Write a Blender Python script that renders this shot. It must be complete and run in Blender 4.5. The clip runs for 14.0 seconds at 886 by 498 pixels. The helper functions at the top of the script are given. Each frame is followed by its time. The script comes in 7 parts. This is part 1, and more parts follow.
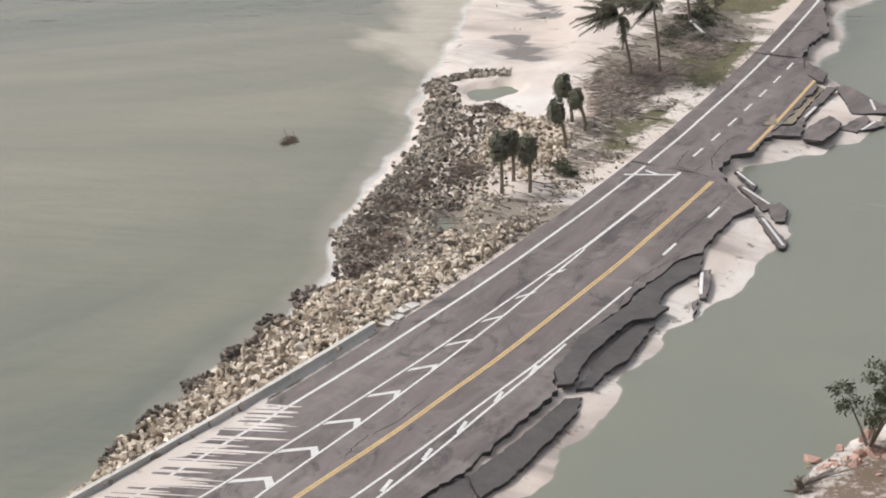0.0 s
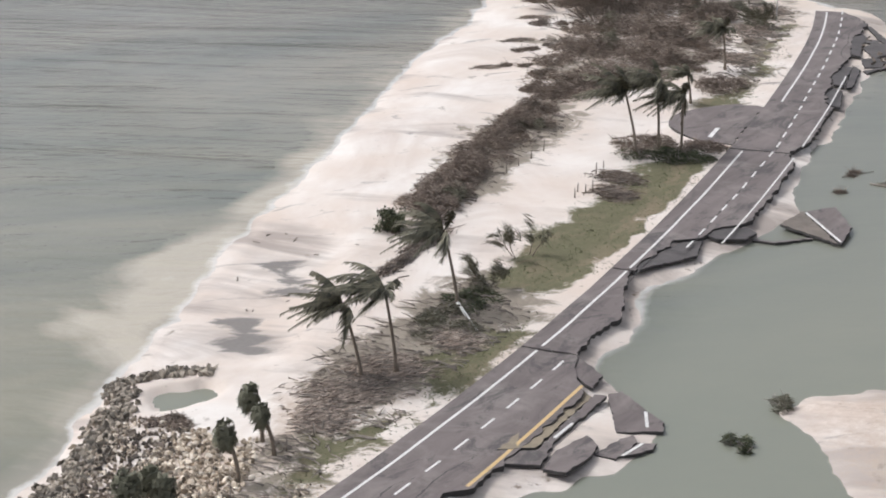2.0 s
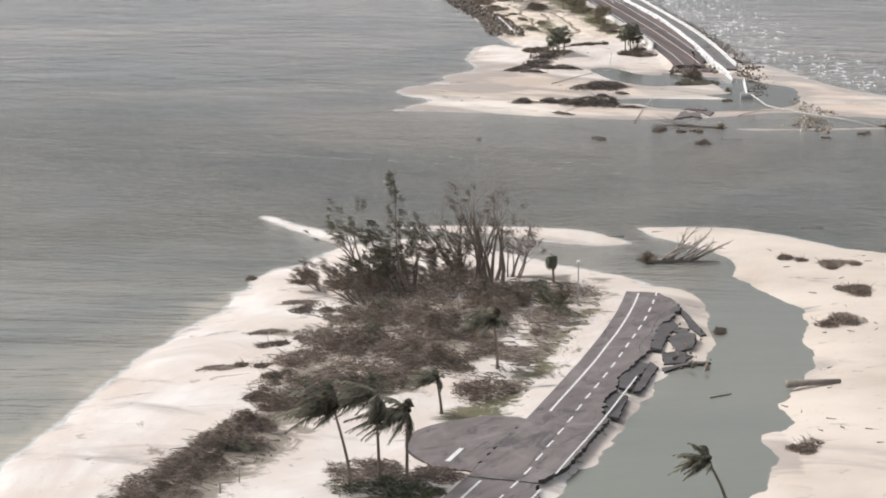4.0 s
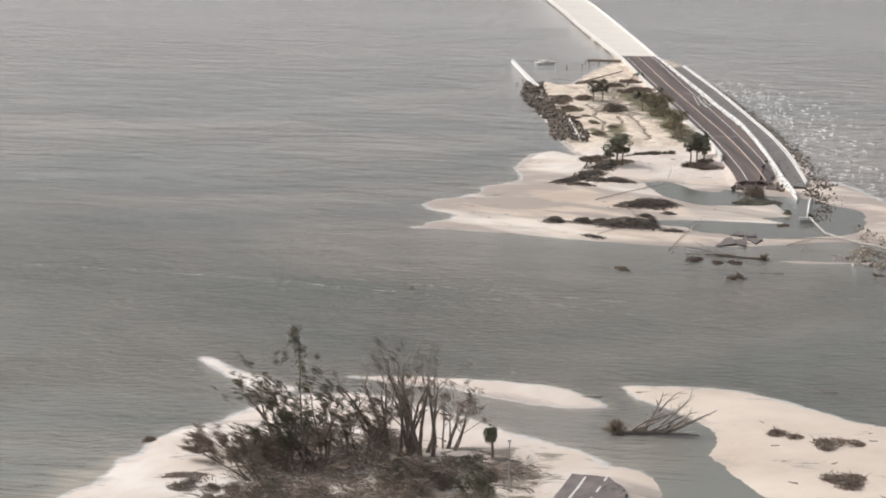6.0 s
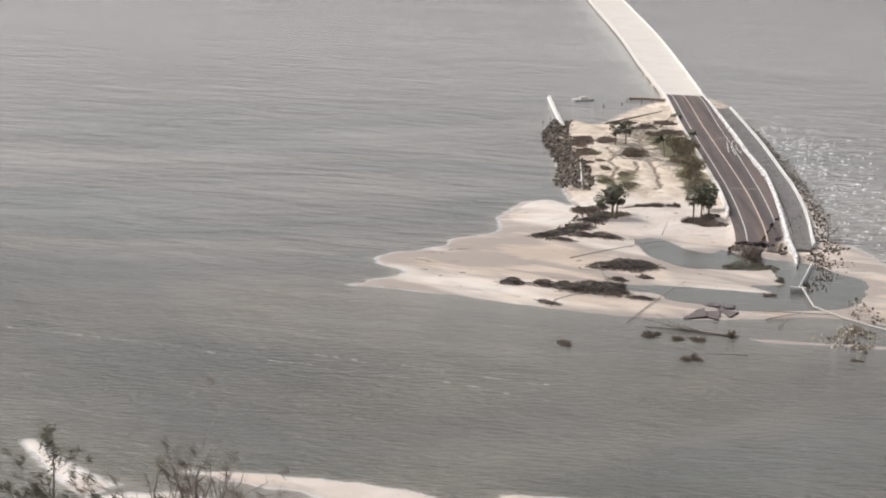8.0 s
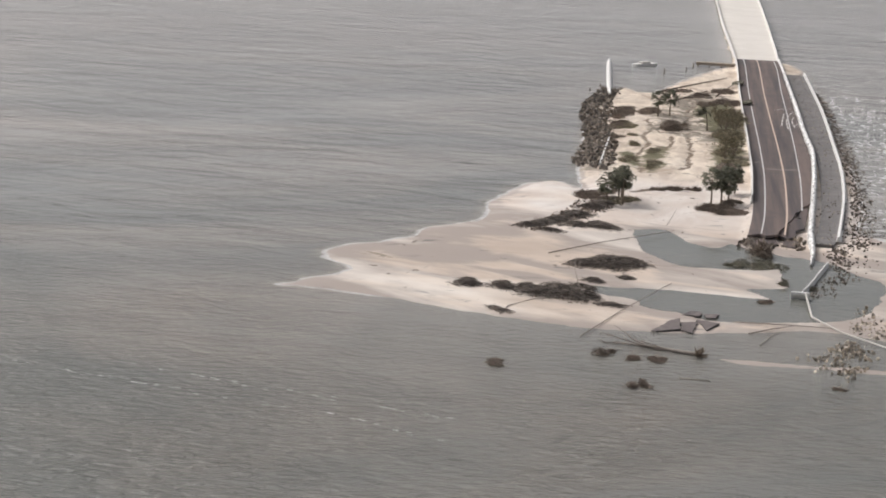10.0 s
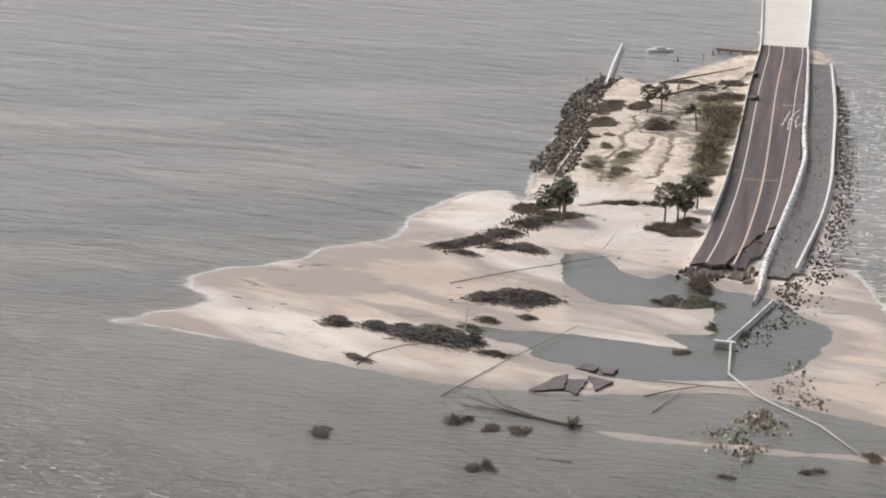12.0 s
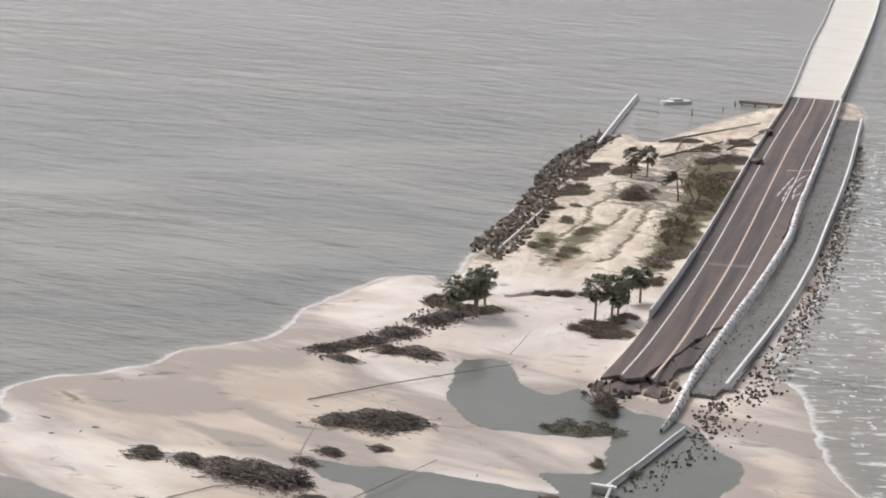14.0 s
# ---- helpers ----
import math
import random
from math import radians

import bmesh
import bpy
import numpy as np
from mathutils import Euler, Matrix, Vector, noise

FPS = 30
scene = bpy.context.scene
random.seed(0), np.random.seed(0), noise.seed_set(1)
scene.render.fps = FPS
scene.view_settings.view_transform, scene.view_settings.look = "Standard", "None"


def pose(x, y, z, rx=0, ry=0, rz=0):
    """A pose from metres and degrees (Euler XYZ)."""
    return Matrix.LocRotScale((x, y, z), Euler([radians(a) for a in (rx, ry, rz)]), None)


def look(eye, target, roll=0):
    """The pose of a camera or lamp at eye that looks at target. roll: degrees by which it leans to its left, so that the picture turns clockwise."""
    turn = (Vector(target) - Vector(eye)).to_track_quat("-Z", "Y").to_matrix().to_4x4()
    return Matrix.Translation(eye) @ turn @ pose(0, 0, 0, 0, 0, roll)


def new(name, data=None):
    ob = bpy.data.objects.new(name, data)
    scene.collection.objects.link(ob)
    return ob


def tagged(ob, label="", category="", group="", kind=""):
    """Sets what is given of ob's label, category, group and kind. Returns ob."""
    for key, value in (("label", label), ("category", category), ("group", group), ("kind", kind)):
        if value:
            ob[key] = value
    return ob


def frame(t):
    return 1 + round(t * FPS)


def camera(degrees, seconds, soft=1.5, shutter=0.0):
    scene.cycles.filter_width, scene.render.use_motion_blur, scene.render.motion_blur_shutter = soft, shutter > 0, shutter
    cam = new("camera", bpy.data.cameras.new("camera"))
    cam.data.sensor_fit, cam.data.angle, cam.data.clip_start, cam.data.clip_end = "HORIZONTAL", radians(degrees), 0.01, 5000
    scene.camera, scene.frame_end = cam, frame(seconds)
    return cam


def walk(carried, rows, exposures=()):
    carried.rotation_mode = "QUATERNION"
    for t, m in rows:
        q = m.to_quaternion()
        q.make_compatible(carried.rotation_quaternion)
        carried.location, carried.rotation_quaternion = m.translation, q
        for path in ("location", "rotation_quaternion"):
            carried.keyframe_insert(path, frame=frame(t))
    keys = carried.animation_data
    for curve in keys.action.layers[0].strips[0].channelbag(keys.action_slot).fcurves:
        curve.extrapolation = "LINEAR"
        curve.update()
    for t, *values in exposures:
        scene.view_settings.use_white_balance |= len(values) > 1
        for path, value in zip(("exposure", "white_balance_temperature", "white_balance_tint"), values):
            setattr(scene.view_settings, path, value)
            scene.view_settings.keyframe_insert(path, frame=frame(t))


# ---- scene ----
cam = camera(22.0, 14.0, soft=1.9)

# seconds, x, y, z, heading clockwise from north, pitch, lean
PATH = [
    (0.0, -0.10, 0.04, 84.00, 0.294, -22.289, 0.433),
    (0.5, 8.60, 12.60, 82.35, -0.171, -21.348, 0.722),
    (1.0, 17.28, 25.15, 81.05, -0.674, -20.286, 0.723),
    (1.5, 25.63, 37.76, 80.04, -0.884, -19.012, 0.646),
    (2.0, 33.93, 50.88, 79.35, -0.766, -17.583, 0.581),
    (2.5, 42.20, 63.50, 78.63, -0.478, -16.002, 0.389),
    (3.0, 50.14, 77.23, 77.76, -0.118, -14.391, 0.305),
    (3.5, 58.45, 90.95, 76.92, -0.047, -12.916, 0.209),
    (4.0, 66.46, 104.88, 76.31, -0.297, -11.775, 0.205),
    (4.2, 69.72, 110.47, 76.17, -0.504, -11.432, 0.254),
    (4.9, 80.64, 128.47, 76.63, -1.648, -10.448, 0.448),
    (5.6, 91.36, 145.33, 78.14, -3.561, -10.084, 0.840),
    (6.3, 102.63, 163.87, 78.55, -5.337, -9.765, 1.291),
    (6.5, 105.77, 169.18, 78.41, -5.722, -9.620, 1.408),
    (7.0, 113.84, 182.62, 77.78, -6.630, -9.257, 1.738),
    (7.5, 120.97, 196.74, 77.54, -7.235, -9.202, 2.065),
    (8.0, 127.48, 210.65, 77.62, -7.806, -9.388, 2.433),
    (8.2, 130.04, 216.07, 77.65, -8.063, -9.473, 2.550),
    (8.9, 139.67, 237.84, 77.23, -9.352, -9.875, 2.654),
    (9.6, 148.99, 260.40, 76.60, -10.939, -10.402, 2.426),
    (10.3, 157.63, 282.26, 76.71, -12.222, -10.916, 2.464),
    (10.5, 159.94, 288.16, 76.92, -12.497, -11.047, 2.512),
    (11.0, 165.80, 303.26, 77.52, -13.154, -11.378, 2.836),
    (11.5, 171.19, 319.12, 78.09, -13.801, -11.661, 2.979),
    (12.0, 176.80, 334.49, 78.39, -14.557, -11.759, 2.876),
    (12.5, 182.10, 349.78, 78.83, -15.343, -11.711, 2.777),
    (13.0, 187.08, 365.17, 79.56, -16.186, -11.622, 2.679),
    (13.5, 191.96, 380.45, 80.38, -16.995, -11.470, 2.726),
    (14.0, 196.97, 395.96, 81.27, -17.778, -11.346, 3.014),
]


def flown(x, y, z, heading, pitch, lean):
    return pose(x, y, z, 90 + pitch, 0, -heading) @ pose(0, 0, 0, 0, 0, lean)


walk(cam, [(row[0], flown(*row[1:])) for row in PATH], [(0, 0.04, 6330, 11), (1.5, 0.05, 6200, 11), (3.0, 0.06, 6060, 11), (4.2, 0.1, 6330, 10), (6.6, -0.1, 6470, 11), (7.2, -0.08, 6480, 11), (8.2, -0.07, 6480, 11), (10.5, -0.22, 6440, 12), (14, -0.12, 6340, 11)])

# ---- light: hazy bright overcast ----
world = bpy.data.worlds.new("sky")
scene.world = world
world.use_nodes = True
wn, wl = world.node_tree.nodes, world.node_tree.links
sky = wn.new("ShaderNodeTexSky")
sky.sky_type = "NISHITA"
sky.sun_disc = False
sky.sun_elevation = radians(48)
sky.sun_rotation = radians(-70)
sky.dust_density = 6.0
sky.air_density = 1.0
sky.ozone_density = 1.0
hazy = wn.new("ShaderNodeHueSaturation")
hazy.inputs["Saturation"].default_value = 0.3
wl.new(sky.outputs[0], hazy.inputs["Color"])
wl.new(hazy.outputs[0], wn["Background"].inputs["Color"])
wn["Background"].inputs["Strength"].default_value = 0.14
sun = new("sun", bpy.data.lights.new("sun", "SUN"))
sun.data.energy = 1.5
sun.data.angle = radians(12)
sun.data.color = (1.0, 0.965, 0.93)
sun.matrix_world = look((-94 * 0.67, 34 * 0.67, 74), (0, 0, 0))
scene.view_settings.exposure = 0.0


# ---- materials ----
def mat(name, rough=0.8, metal=0.0, spec=0.5):
    m = bpy.data.materials.new(name)
    m.use_nodes = True
    b = m.node_tree.nodes["Principled BSDF"]
    b.inputs["Roughness"].default_value = rough
    b.inputs["Metallic"].default_value = metal
    b.inputs["Specular IOR Level"].default_value = spec
    return m


def node(m, kind, **values):
    n = m.node_tree.nodes.new(kind)
    for key, value in values.items():
        n.inputs[key.replace("_", " ")].default_value = value
    return n


def link(m, a, b):
    m.node_tree.links.new(a, b)


def bsdf(m):
    return m.node_tree.nodes["Principled BSDF"]


def place(m, scale=(1, 1, 1), turn=0.0):
    """World position, with its axes turned about z and then stretched."""
    g = m.node_tree.nodes.new("ShaderNodeNewGeometry")
    k = m.node_tree.nodes.new("ShaderNodeMapping")
    k.vector_type = "TEXTURE"
    k.inputs["Scale"].default_value = [1 / c for c in scale]
    k.inputs["Rotation"].default_value = (0, 0, radians(turn))
    link(m, g.outputs["Position"], k.inputs["Vector"])
    return k.outputs[0]


def noise_tex(m, vec, scale, detail=5.0, rough=0.6, warp=0.0):
    n = node(m, "ShaderNodeTexNoise", Scale=scale, Detail=detail, Roughness=rough, Distortion=warp)
    if vec is not None:
        link(m, vec, n.inputs["Vector"])
    return n.outputs["Fac"]


def ramp(m, fac, stops, mode="LINEAR"):
    r = m.node_tree.nodes.new("ShaderNodeValToRGB")
    r.color_ramp.interpolation = mode
    while len(r.color_ramp.elements) < len(stops):
        r.color_ramp.elements.new(0.5)
    for e, (p, c) in zip(r.color_ramp.elements, stops):
        e.position = p
        e.color = (*c, 1) if isinstance(c, tuple) else (c, c, c, 1)
    link(m, fac, r.inputs["Fac"])
    return r.outputs["Color"]


def mix(m, fac, a, b, mode="MIX"):
    n = m.node_tree.nodes.new("ShaderNodeMix")
    n.data_type, n.blend_type = "RGBA", mode
    for sock, v in ((n.inputs[0], fac), (n.inputs[6], a), (n.inputs[7], b)):
        if isinstance(v, (int, float)):
            sock.default_value = v
        elif isinstance(v, tuple):
            sock.default_value = (*v, 1)
        else:
            link(m, v, sock)
    return n.outputs[2]


def calc(m, op, a, b=0.0, c=0.0):
    n = m.node_tree.nodes.new("ShaderNodeMath")
    n.operation = op
    for sock, v in zip(n.inputs, (a, b, c)):
        if isinstance(v, (int, float)):
            sock.default_value = v
        else:
            link(m, v, sock)
    return n.outputs[0]


def bump(m, height, strength, distance):
    n = node(m, "ShaderNodeBump", Strength=strength, Distance=distance)
    link(m, height, n.inputs["Height"])
    link(m, n.outputs[0], bsdf(m).inputs["Normal"])


def attr(m, name):
    n = m.node_tree.nodes.new("ShaderNodeAttribute")
    n.attribute_name = name
    return n.outputs["Fac"]


def chance(m):
    return m.node_tree.nodes.new("ShaderNodeObjectInfo").outputs["Random"]


def island(m):
    return m.node_tree.nodes.new("ShaderNodeNewGeometry").outputs["Random Per Island"]


def simple(name, dark, light, scale=1.0, rough=0.85, relief=0.3, depth=0.05, by=None, spread=0.35, metal=0.0):
    """A two-tone surface: stains at two sizes, relief, and a shift from piece to piece."""
    m = mat(name, rough, metal)
    p = place(m)
    big = noise_tex(m, p, scale, 6, 0.65)
    fine = noise_tex(m, p, scale * 9, 4, 0.7)
    f = calc(m, "ADD", calc(m, "MULTIPLY", big, 0.6), calc(m, "MULTIPLY", fine, 0.4))
    if by:
        f = calc(m, "ADD", f, calc(m, "MULTIPLY", calc(m, "SUBTRACT", (chance if by == "object" else island)(m), 0.5), spread))
    link(m, ramp(m, f, [(0.3, dark), (0.7, light)]), bsdf(m).inputs["Base Color"])
    bump(m, fine, relief, depth)
    return m


# sand, grass and litter on the ground sheet, and painted shade under boulders
M_GROUND = mat("sand", 0.9, 0, 0.3)
_p = place(M_GROUND)
_big = noise_tex(M_GROUND, _p, 0.05, 5, 0.6)
_streak = noise_tex(M_GROUND, place(M_GROUND, (0.07, 0.035, 0.1), -18), 1.0, 7, 0.65, 1.2)
_fine = noise_tex(M_GROUND, _p, 2.2, 6, 0.7)
_sand = mix(M_GROUND, ramp(M_GROUND, _streak, [(0.35, 0.0), (0.65, 1.0)]), (0.57, 0.495, 0.435), (0.74, 0.695, 0.645))
_sand = mix(M_GROUND, ramp(M_GROUND, _big, [(0.42, 0.0), (0.66, 0.75)]), _sand, (0.60, 0.50, 0.42))
_sep = M_GROUND.node_tree.nodes.new("ShaderNodeSeparateXYZ")
link(M_GROUND, _p, _sep.inputs[0])
_flats = node(M_GROUND, "ShaderNodeMapRange", From_Min=560.0, From_Max=600.0)
link(M_GROUND, _sep.outputs["Y"], _flats.inputs["Value"])
_pink = mix(M_GROUND, ramp(M_GROUND, noise_tex(M_GROUND, place(M_GROUND, (0.035, 0.09, 0.1), -24), 1.0, 6, 0.62, 1.0), [(0.35, 0.0), (0.65, 1.0)]), (0.47, 0.385, 0.312), (0.6, 0.5, 0.41))
_crown = node(M_GROUND, "ShaderNodeMapRange", From_Min=716.0, From_Max=694.0)
link(M_GROUND, calc(M_GROUND, "MULTIPLY_ADD", _big, 16.0, calc(M_GROUND, "SUBTRACT", _sep.outputs["Y"], 8.0)), _crown.inputs["Value"])
_sand = mix(M_GROUND, calc(M_GROUND, "MULTIPLY", calc(M_GROUND, "MULTIPLY", _flats.outputs[0], _crown.outputs[0]), 0.9), _sand, _pink)
_lee = node(M_GROUND, "ShaderNodeMapRange", From_Min=86.0, From_Max=102.0)
link(M_GROUND, _sep.outputs["X"], _lee.inputs["Value"])
_sand = mix(M_GROUND, calc(M_GROUND, "MULTIPLY", calc(M_GROUND, "SUBTRACT", 1.0, _flats.outputs[0]), calc(M_GROUND, "MULTIPLY", _lee.outputs[0], 0.75)), _sand, mix(M_GROUND, ramp(M_GROUND, _big, [(0.35, 0.0), (0.65, 1.0)]), (0.49, 0.405, 0.325), (0.66, 0.575, 0.485)))
_dune = node(M_GROUND, "ShaderNodeMapRange", From_Min=752.0, From_Max=776.0)
link(M_GROUND, _sep.outputs["Y"], _dune.inputs["Value"])
_tan = mix(M_GROUND, ramp(M_GROUND, noise_tex(M_GROUND, place(M_GROUND, (0.16, 0.05, 0.1), 8), 1.0, 7, 0.7, 0.8), [(0.36, 0.0), (0.6, 1.0)]), (0.40, 0.31, 0.235), (0.74, 0.645, 0.525))
_sand = mix(M_GROUND, calc(M_GROUND, "MULTIPLY", _dune.outputs[0], 0.9), _sand, _tan)
_wash = noise_tex(M_GROUND, place(M_GROUND, (0.026, 0.085, 0.1), -20), 1.0, 6, 0.6, 0.8)
_flat = calc(M_GROUND, "ADD", attr(M_GROUND, "wet"), calc(M_GROUND, "MULTIPLY", calc(M_GROUND, "SUBTRACT", _wash, 0.5), 2.4))
_sand = mix(M_GROUND, ramp(M_GROUND, _flat, [(0.28, 0.0), (0.62, 0.92)]), _sand, (0.36, 0.31, 0.275))
_bleach = noise_tex(M_GROUND, place(M_GROUND, (0.024, 0.055, 0.1), -20), 1.0, 5, 0.55, 0.5)
_sand = mix(M_GROUND, calc(M_GROUND, "MULTIPLY", ramp(M_GROUND, _bleach, [(0.5, 0.0), (0.72, 0.75)]), calc(M_GROUND, "SUBTRACT", calc(M_GROUND, "MULTIPLY_ADD", _flats.outputs[0], 0.8, 0.2), calc(M_GROUND, "MULTIPLY", _dune.outputs[0], 0.7))), _sand, (0.84, 0.78, 0.70))
_sand = mix(M_GROUND, ramp(M_GROUND, noise_tex(M_GROUND, _p, 0.9, 3, 0.6), [(0.68, 0.0), (0.75, 0.55)]), _sand, (0.25, 0.21, 0.165))
_crumb = noise_tex(M_GROUND, _p, 0.8, 6, 0.75)
_sand = mix(M_GROUND, ramp(M_GROUND, calc(M_GROUND, "ADD", attr(M_GROUND, "soil"), calc(M_GROUND, "MULTIPLY", calc(M_GROUND, "SUBTRACT", _crumb, 0.5), 2.0)), [(0.45, 0.0), (0.68, 0.95)]), _sand, (0.155, 0.112, 0.078))
_mud = calc(M_GROUND, "ADD", attr(M_GROUND, "mud"), calc(M_GROUND, "MULTIPLY", calc(M_GROUND, "SUBTRACT", noise_tex(M_GROUND, place(M_GROUND, (0.12, 0.3, 0.2), 12), 1.0, 6, 0.65, 0.6), 0.5), 3.4))
_sand = mix(M_GROUND, ramp(M_GROUND, _mud, [(0.4, 0.0), (0.72, 0.95)]), _sand, mix(M_GROUND, _fine, (0.16, 0.148, 0.14), (0.25, 0.232, 0.215)))
_earth = calc(M_GROUND, "ADD", attr(M_GROUND, "earth"), calc(M_GROUND, "MULTIPLY", calc(M_GROUND, "SUBTRACT", _crumb, 0.5), 1.2))
_sand = mix(M_GROUND, ramp(M_GROUND, _earth, [(0.3, 0.0), (0.7, 0.9)]), _sand, mix(M_GROUND, _fine, (0.36, 0.285, 0.225), (0.54, 0.44, 0.355)))
_turf = mix(M_GROUND, noise_tex(M_GROUND, _p, 0.7, 6, 0.7), (0.082, 0.081, 0.043), (0.178, 0.164, 0.096))
_turf = mix(M_GROUND, ramp(M_GROUND, noise_tex(M_GROUND, place(M_GROUND, (0.22, 0.09, 0.2), -28), 1.0, 7, 0.7, 0.8), [(0.5, 0.0), (0.64, 0.75)]), _turf, (0.215, 0.17, 0.115))
_rough = calc(M_GROUND, "ADD", calc(M_GROUND, "MULTIPLY", noise_tex(M_GROUND, _p, 0.16, 8, 0.72, 0.6), 3.4), -1.7)
_mottle = ramp(M_GROUND, noise_tex(M_GROUND, place(M_GROUND, (0.22, 0.07, 0.2), 8), 1.0, 8, 0.74, 0.8), [(0.55, 0.0), (0.68, 0.75)])
_sand = mix(M_GROUND, calc(M_GROUND, "MULTIPLY", _mottle, _dune.outputs[0]), _sand, (0.30, 0.225, 0.165))
_gmask = ramp(M_GROUND, calc(M_GROUND, "ADD", attr(M_GROUND, "grass"), calc(M_GROUND, "MULTIPLY", _rough, 0.6)), [(0.42, 0.0), (0.62, 1.0)])
_lmask = ramp(M_GROUND, calc(M_GROUND, "ADD", attr(M_GROUND, "litter"), _rough), [(0.40, 0.0), (0.66, 1.0)])
_litter = mix(M_GROUND, noise_tex(M_GROUND, _p, 1.3, 6, 0.75), (0.13, 0.112, 0.088), (0.40, 0.345, 0.28))
_col = mix(M_GROUND, _lmask, _sand, _litter)
_col = mix(M_GROUND, _gmask, _col, _turf)
link(M_GROUND, _col, bsdf(M_GROUND).inputs["Base Color"])
bump(M_GROUND, _fine, 0.4, 0.12)

# turbid sea water, sandier where it is shallow
M_WATER = mat("water", 0.12, 0, 0.5)
bsdf(M_WATER).inputs["IOR"].default_value = 1.33
_d = attr(M_WATER, "depth")
_drift = noise_tex(M_WATER, place(M_WATER, (0.006, 0.009, 0.1), 20), 1.0, 6, 0.62, 1.6)
_xyz = M_WATER.node_tree.nodes.new("ShaderNodeSeparateXYZ")
link(M_WATER, place(M_WATER), _xyz.inputs[0])
_north = node(M_WATER, "ShaderNodeMapRange", From_Min=250.0, From_Max=520.0)
link(M_WATER, _xyz.outputs["Y"], _north.inputs["Value"])
_silt = ramp(M_WATER, _drift, [(0.38, 0.0), (0.64, 1.0)])
_green = mix(M_WATER, _silt, (0.142, 0.154, 0.122), (0.27, 0.252, 0.186))
_grey = mix(M_WATER, _silt, (0.208, 0.212, 0.2), (0.335, 0.303, 0.268))
# paler northward: the sky's sheen on distant water, put into the base colour
_far_sheen = node(M_WATER, "ShaderNodeMapRange", From_Min=690.0, From_Max=1250.0)
link(M_WATER, _xyz.outputs["Y"], _far_sheen.inputs["Value"])
_grey = mix(M_WATER, _far_sheen.outputs[0], _grey, (0.46, 0.445, 0.425))
_deep = node(M_WATER, "ShaderNodeMapRange", From_Min=430.0, From_Max=490.0)
link(M_WATER, _xyz.outputs["Y"], _deep.inputs["Value"])
_shelf = node(M_WATER, "ShaderNodeMapRange", From_Min=680.0, From_Max=540.0)
link(M_WATER, _xyz.outputs["Y"], _shelf.inputs["Value"])
_grey = mix(M_WATER, calc(M_WATER, "MULTIPLY", calc(M_WATER, "MULTIPLY", _deep.outputs[0], _shelf.outputs[0]), 0.48), _grey, (0.135, 0.135, 0.115))
_turbid = mix(M_WATER, _north.outputs[0], _green, _grey)
_turbid = mix(M_WATER, ramp(M_WATER, attr(M_WATER, "calm"), [(0.2, 0.0), (1.0, 0.75)]), _turbid, mix(M_WATER, _north.outputs[0], (0.222, 0.23, 0.184), (0.11, 0.113, 0.094)))
_edge = calc(M_WATER, "ADD", calc(M_WATER, "MULTIPLY", _d, calc(M_WATER, "MULTIPLY_ADD", attr(M_WATER, "calm"), 16.0, 1.0)), calc(M_WATER, "MULTIPLY", calc(M_WATER, "SUBTRACT", noise_tex(M_WATER, place(M_WATER, (0.1, 0.05, 0.1)), 1.0, 6, 0.65), 0.5), calc(M_WATER, "MULTIPLY_ADD", attr(M_WATER, "calm"), -0.42, 0.5)))
_wcol = mix(M_WATER, ramp(M_WATER, _edge, [(0.02, 0.9), (0.16, 0.45), (0.7, 0.0)]), _turbid, (0.37, 0.332, 0.28))
_cloud = noise_tex(M_WATER, place(M_WATER, (0.06, 0.03, 0.1), 62), 1.0, 7, 0.66, 1.0)
_shoal = ramp(M_WATER, calc(M_WATER, "ADD", attr(M_WATER, "silt"), calc(M_WATER, "MULTIPLY", calc(M_WATER, "SUBTRACT", _cloud, 0.5), 1.5)), [(0.3, 0.0), (0.8, 0.9)])
_wcol = mix(M_WATER, _shoal, _wcol, (0.49, 0.44, 0.355))
_lace = noise_tex(M_WATER, place(M_WATER, (0.16, 0.10, 0.3)), 1.0, 6, 0.7, 0.6)
_swash = calc(M_WATER, "SUBTRACT", _d, calc(M_WATER, "MULTIPLY", calc(M_WATER, "SUBTRACT", _lace, 0.42), 0.55))
_foam = calc(M_WATER, "MULTIPLY", ramp(M_WATER, _swash, [(0.0, 0.95), (0.16, 0.0)]), ramp(M_WATER, attr(M_WATER, "calm"), [(0.1, 1.0), (0.5, 0.0)]))
_caps = calc(M_WATER, "MULTIPLY", attr(M_WATER, "surf"), ramp(M_WATER, noise_tex(M_WATER, place(M_WATER, (0.22, 0.5, 0.3), 20), 1.0, 5, 0.65), [(0.55, 0.0), (0.63, 0.95)]))
_foam = calc(M_WATER, "MULTIPLY", _foam, calc(M_WATER, "MULTIPLY_ADD", _north.outputs[0], 0.4, 0.6))
_foam = calc(M_WATER, "MAXIMUM", _foam, _caps)
_wcol = mix(M_WATER, _foam, _wcol, (0.75, 0.73, 0.7))
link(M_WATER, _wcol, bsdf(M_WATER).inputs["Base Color"])


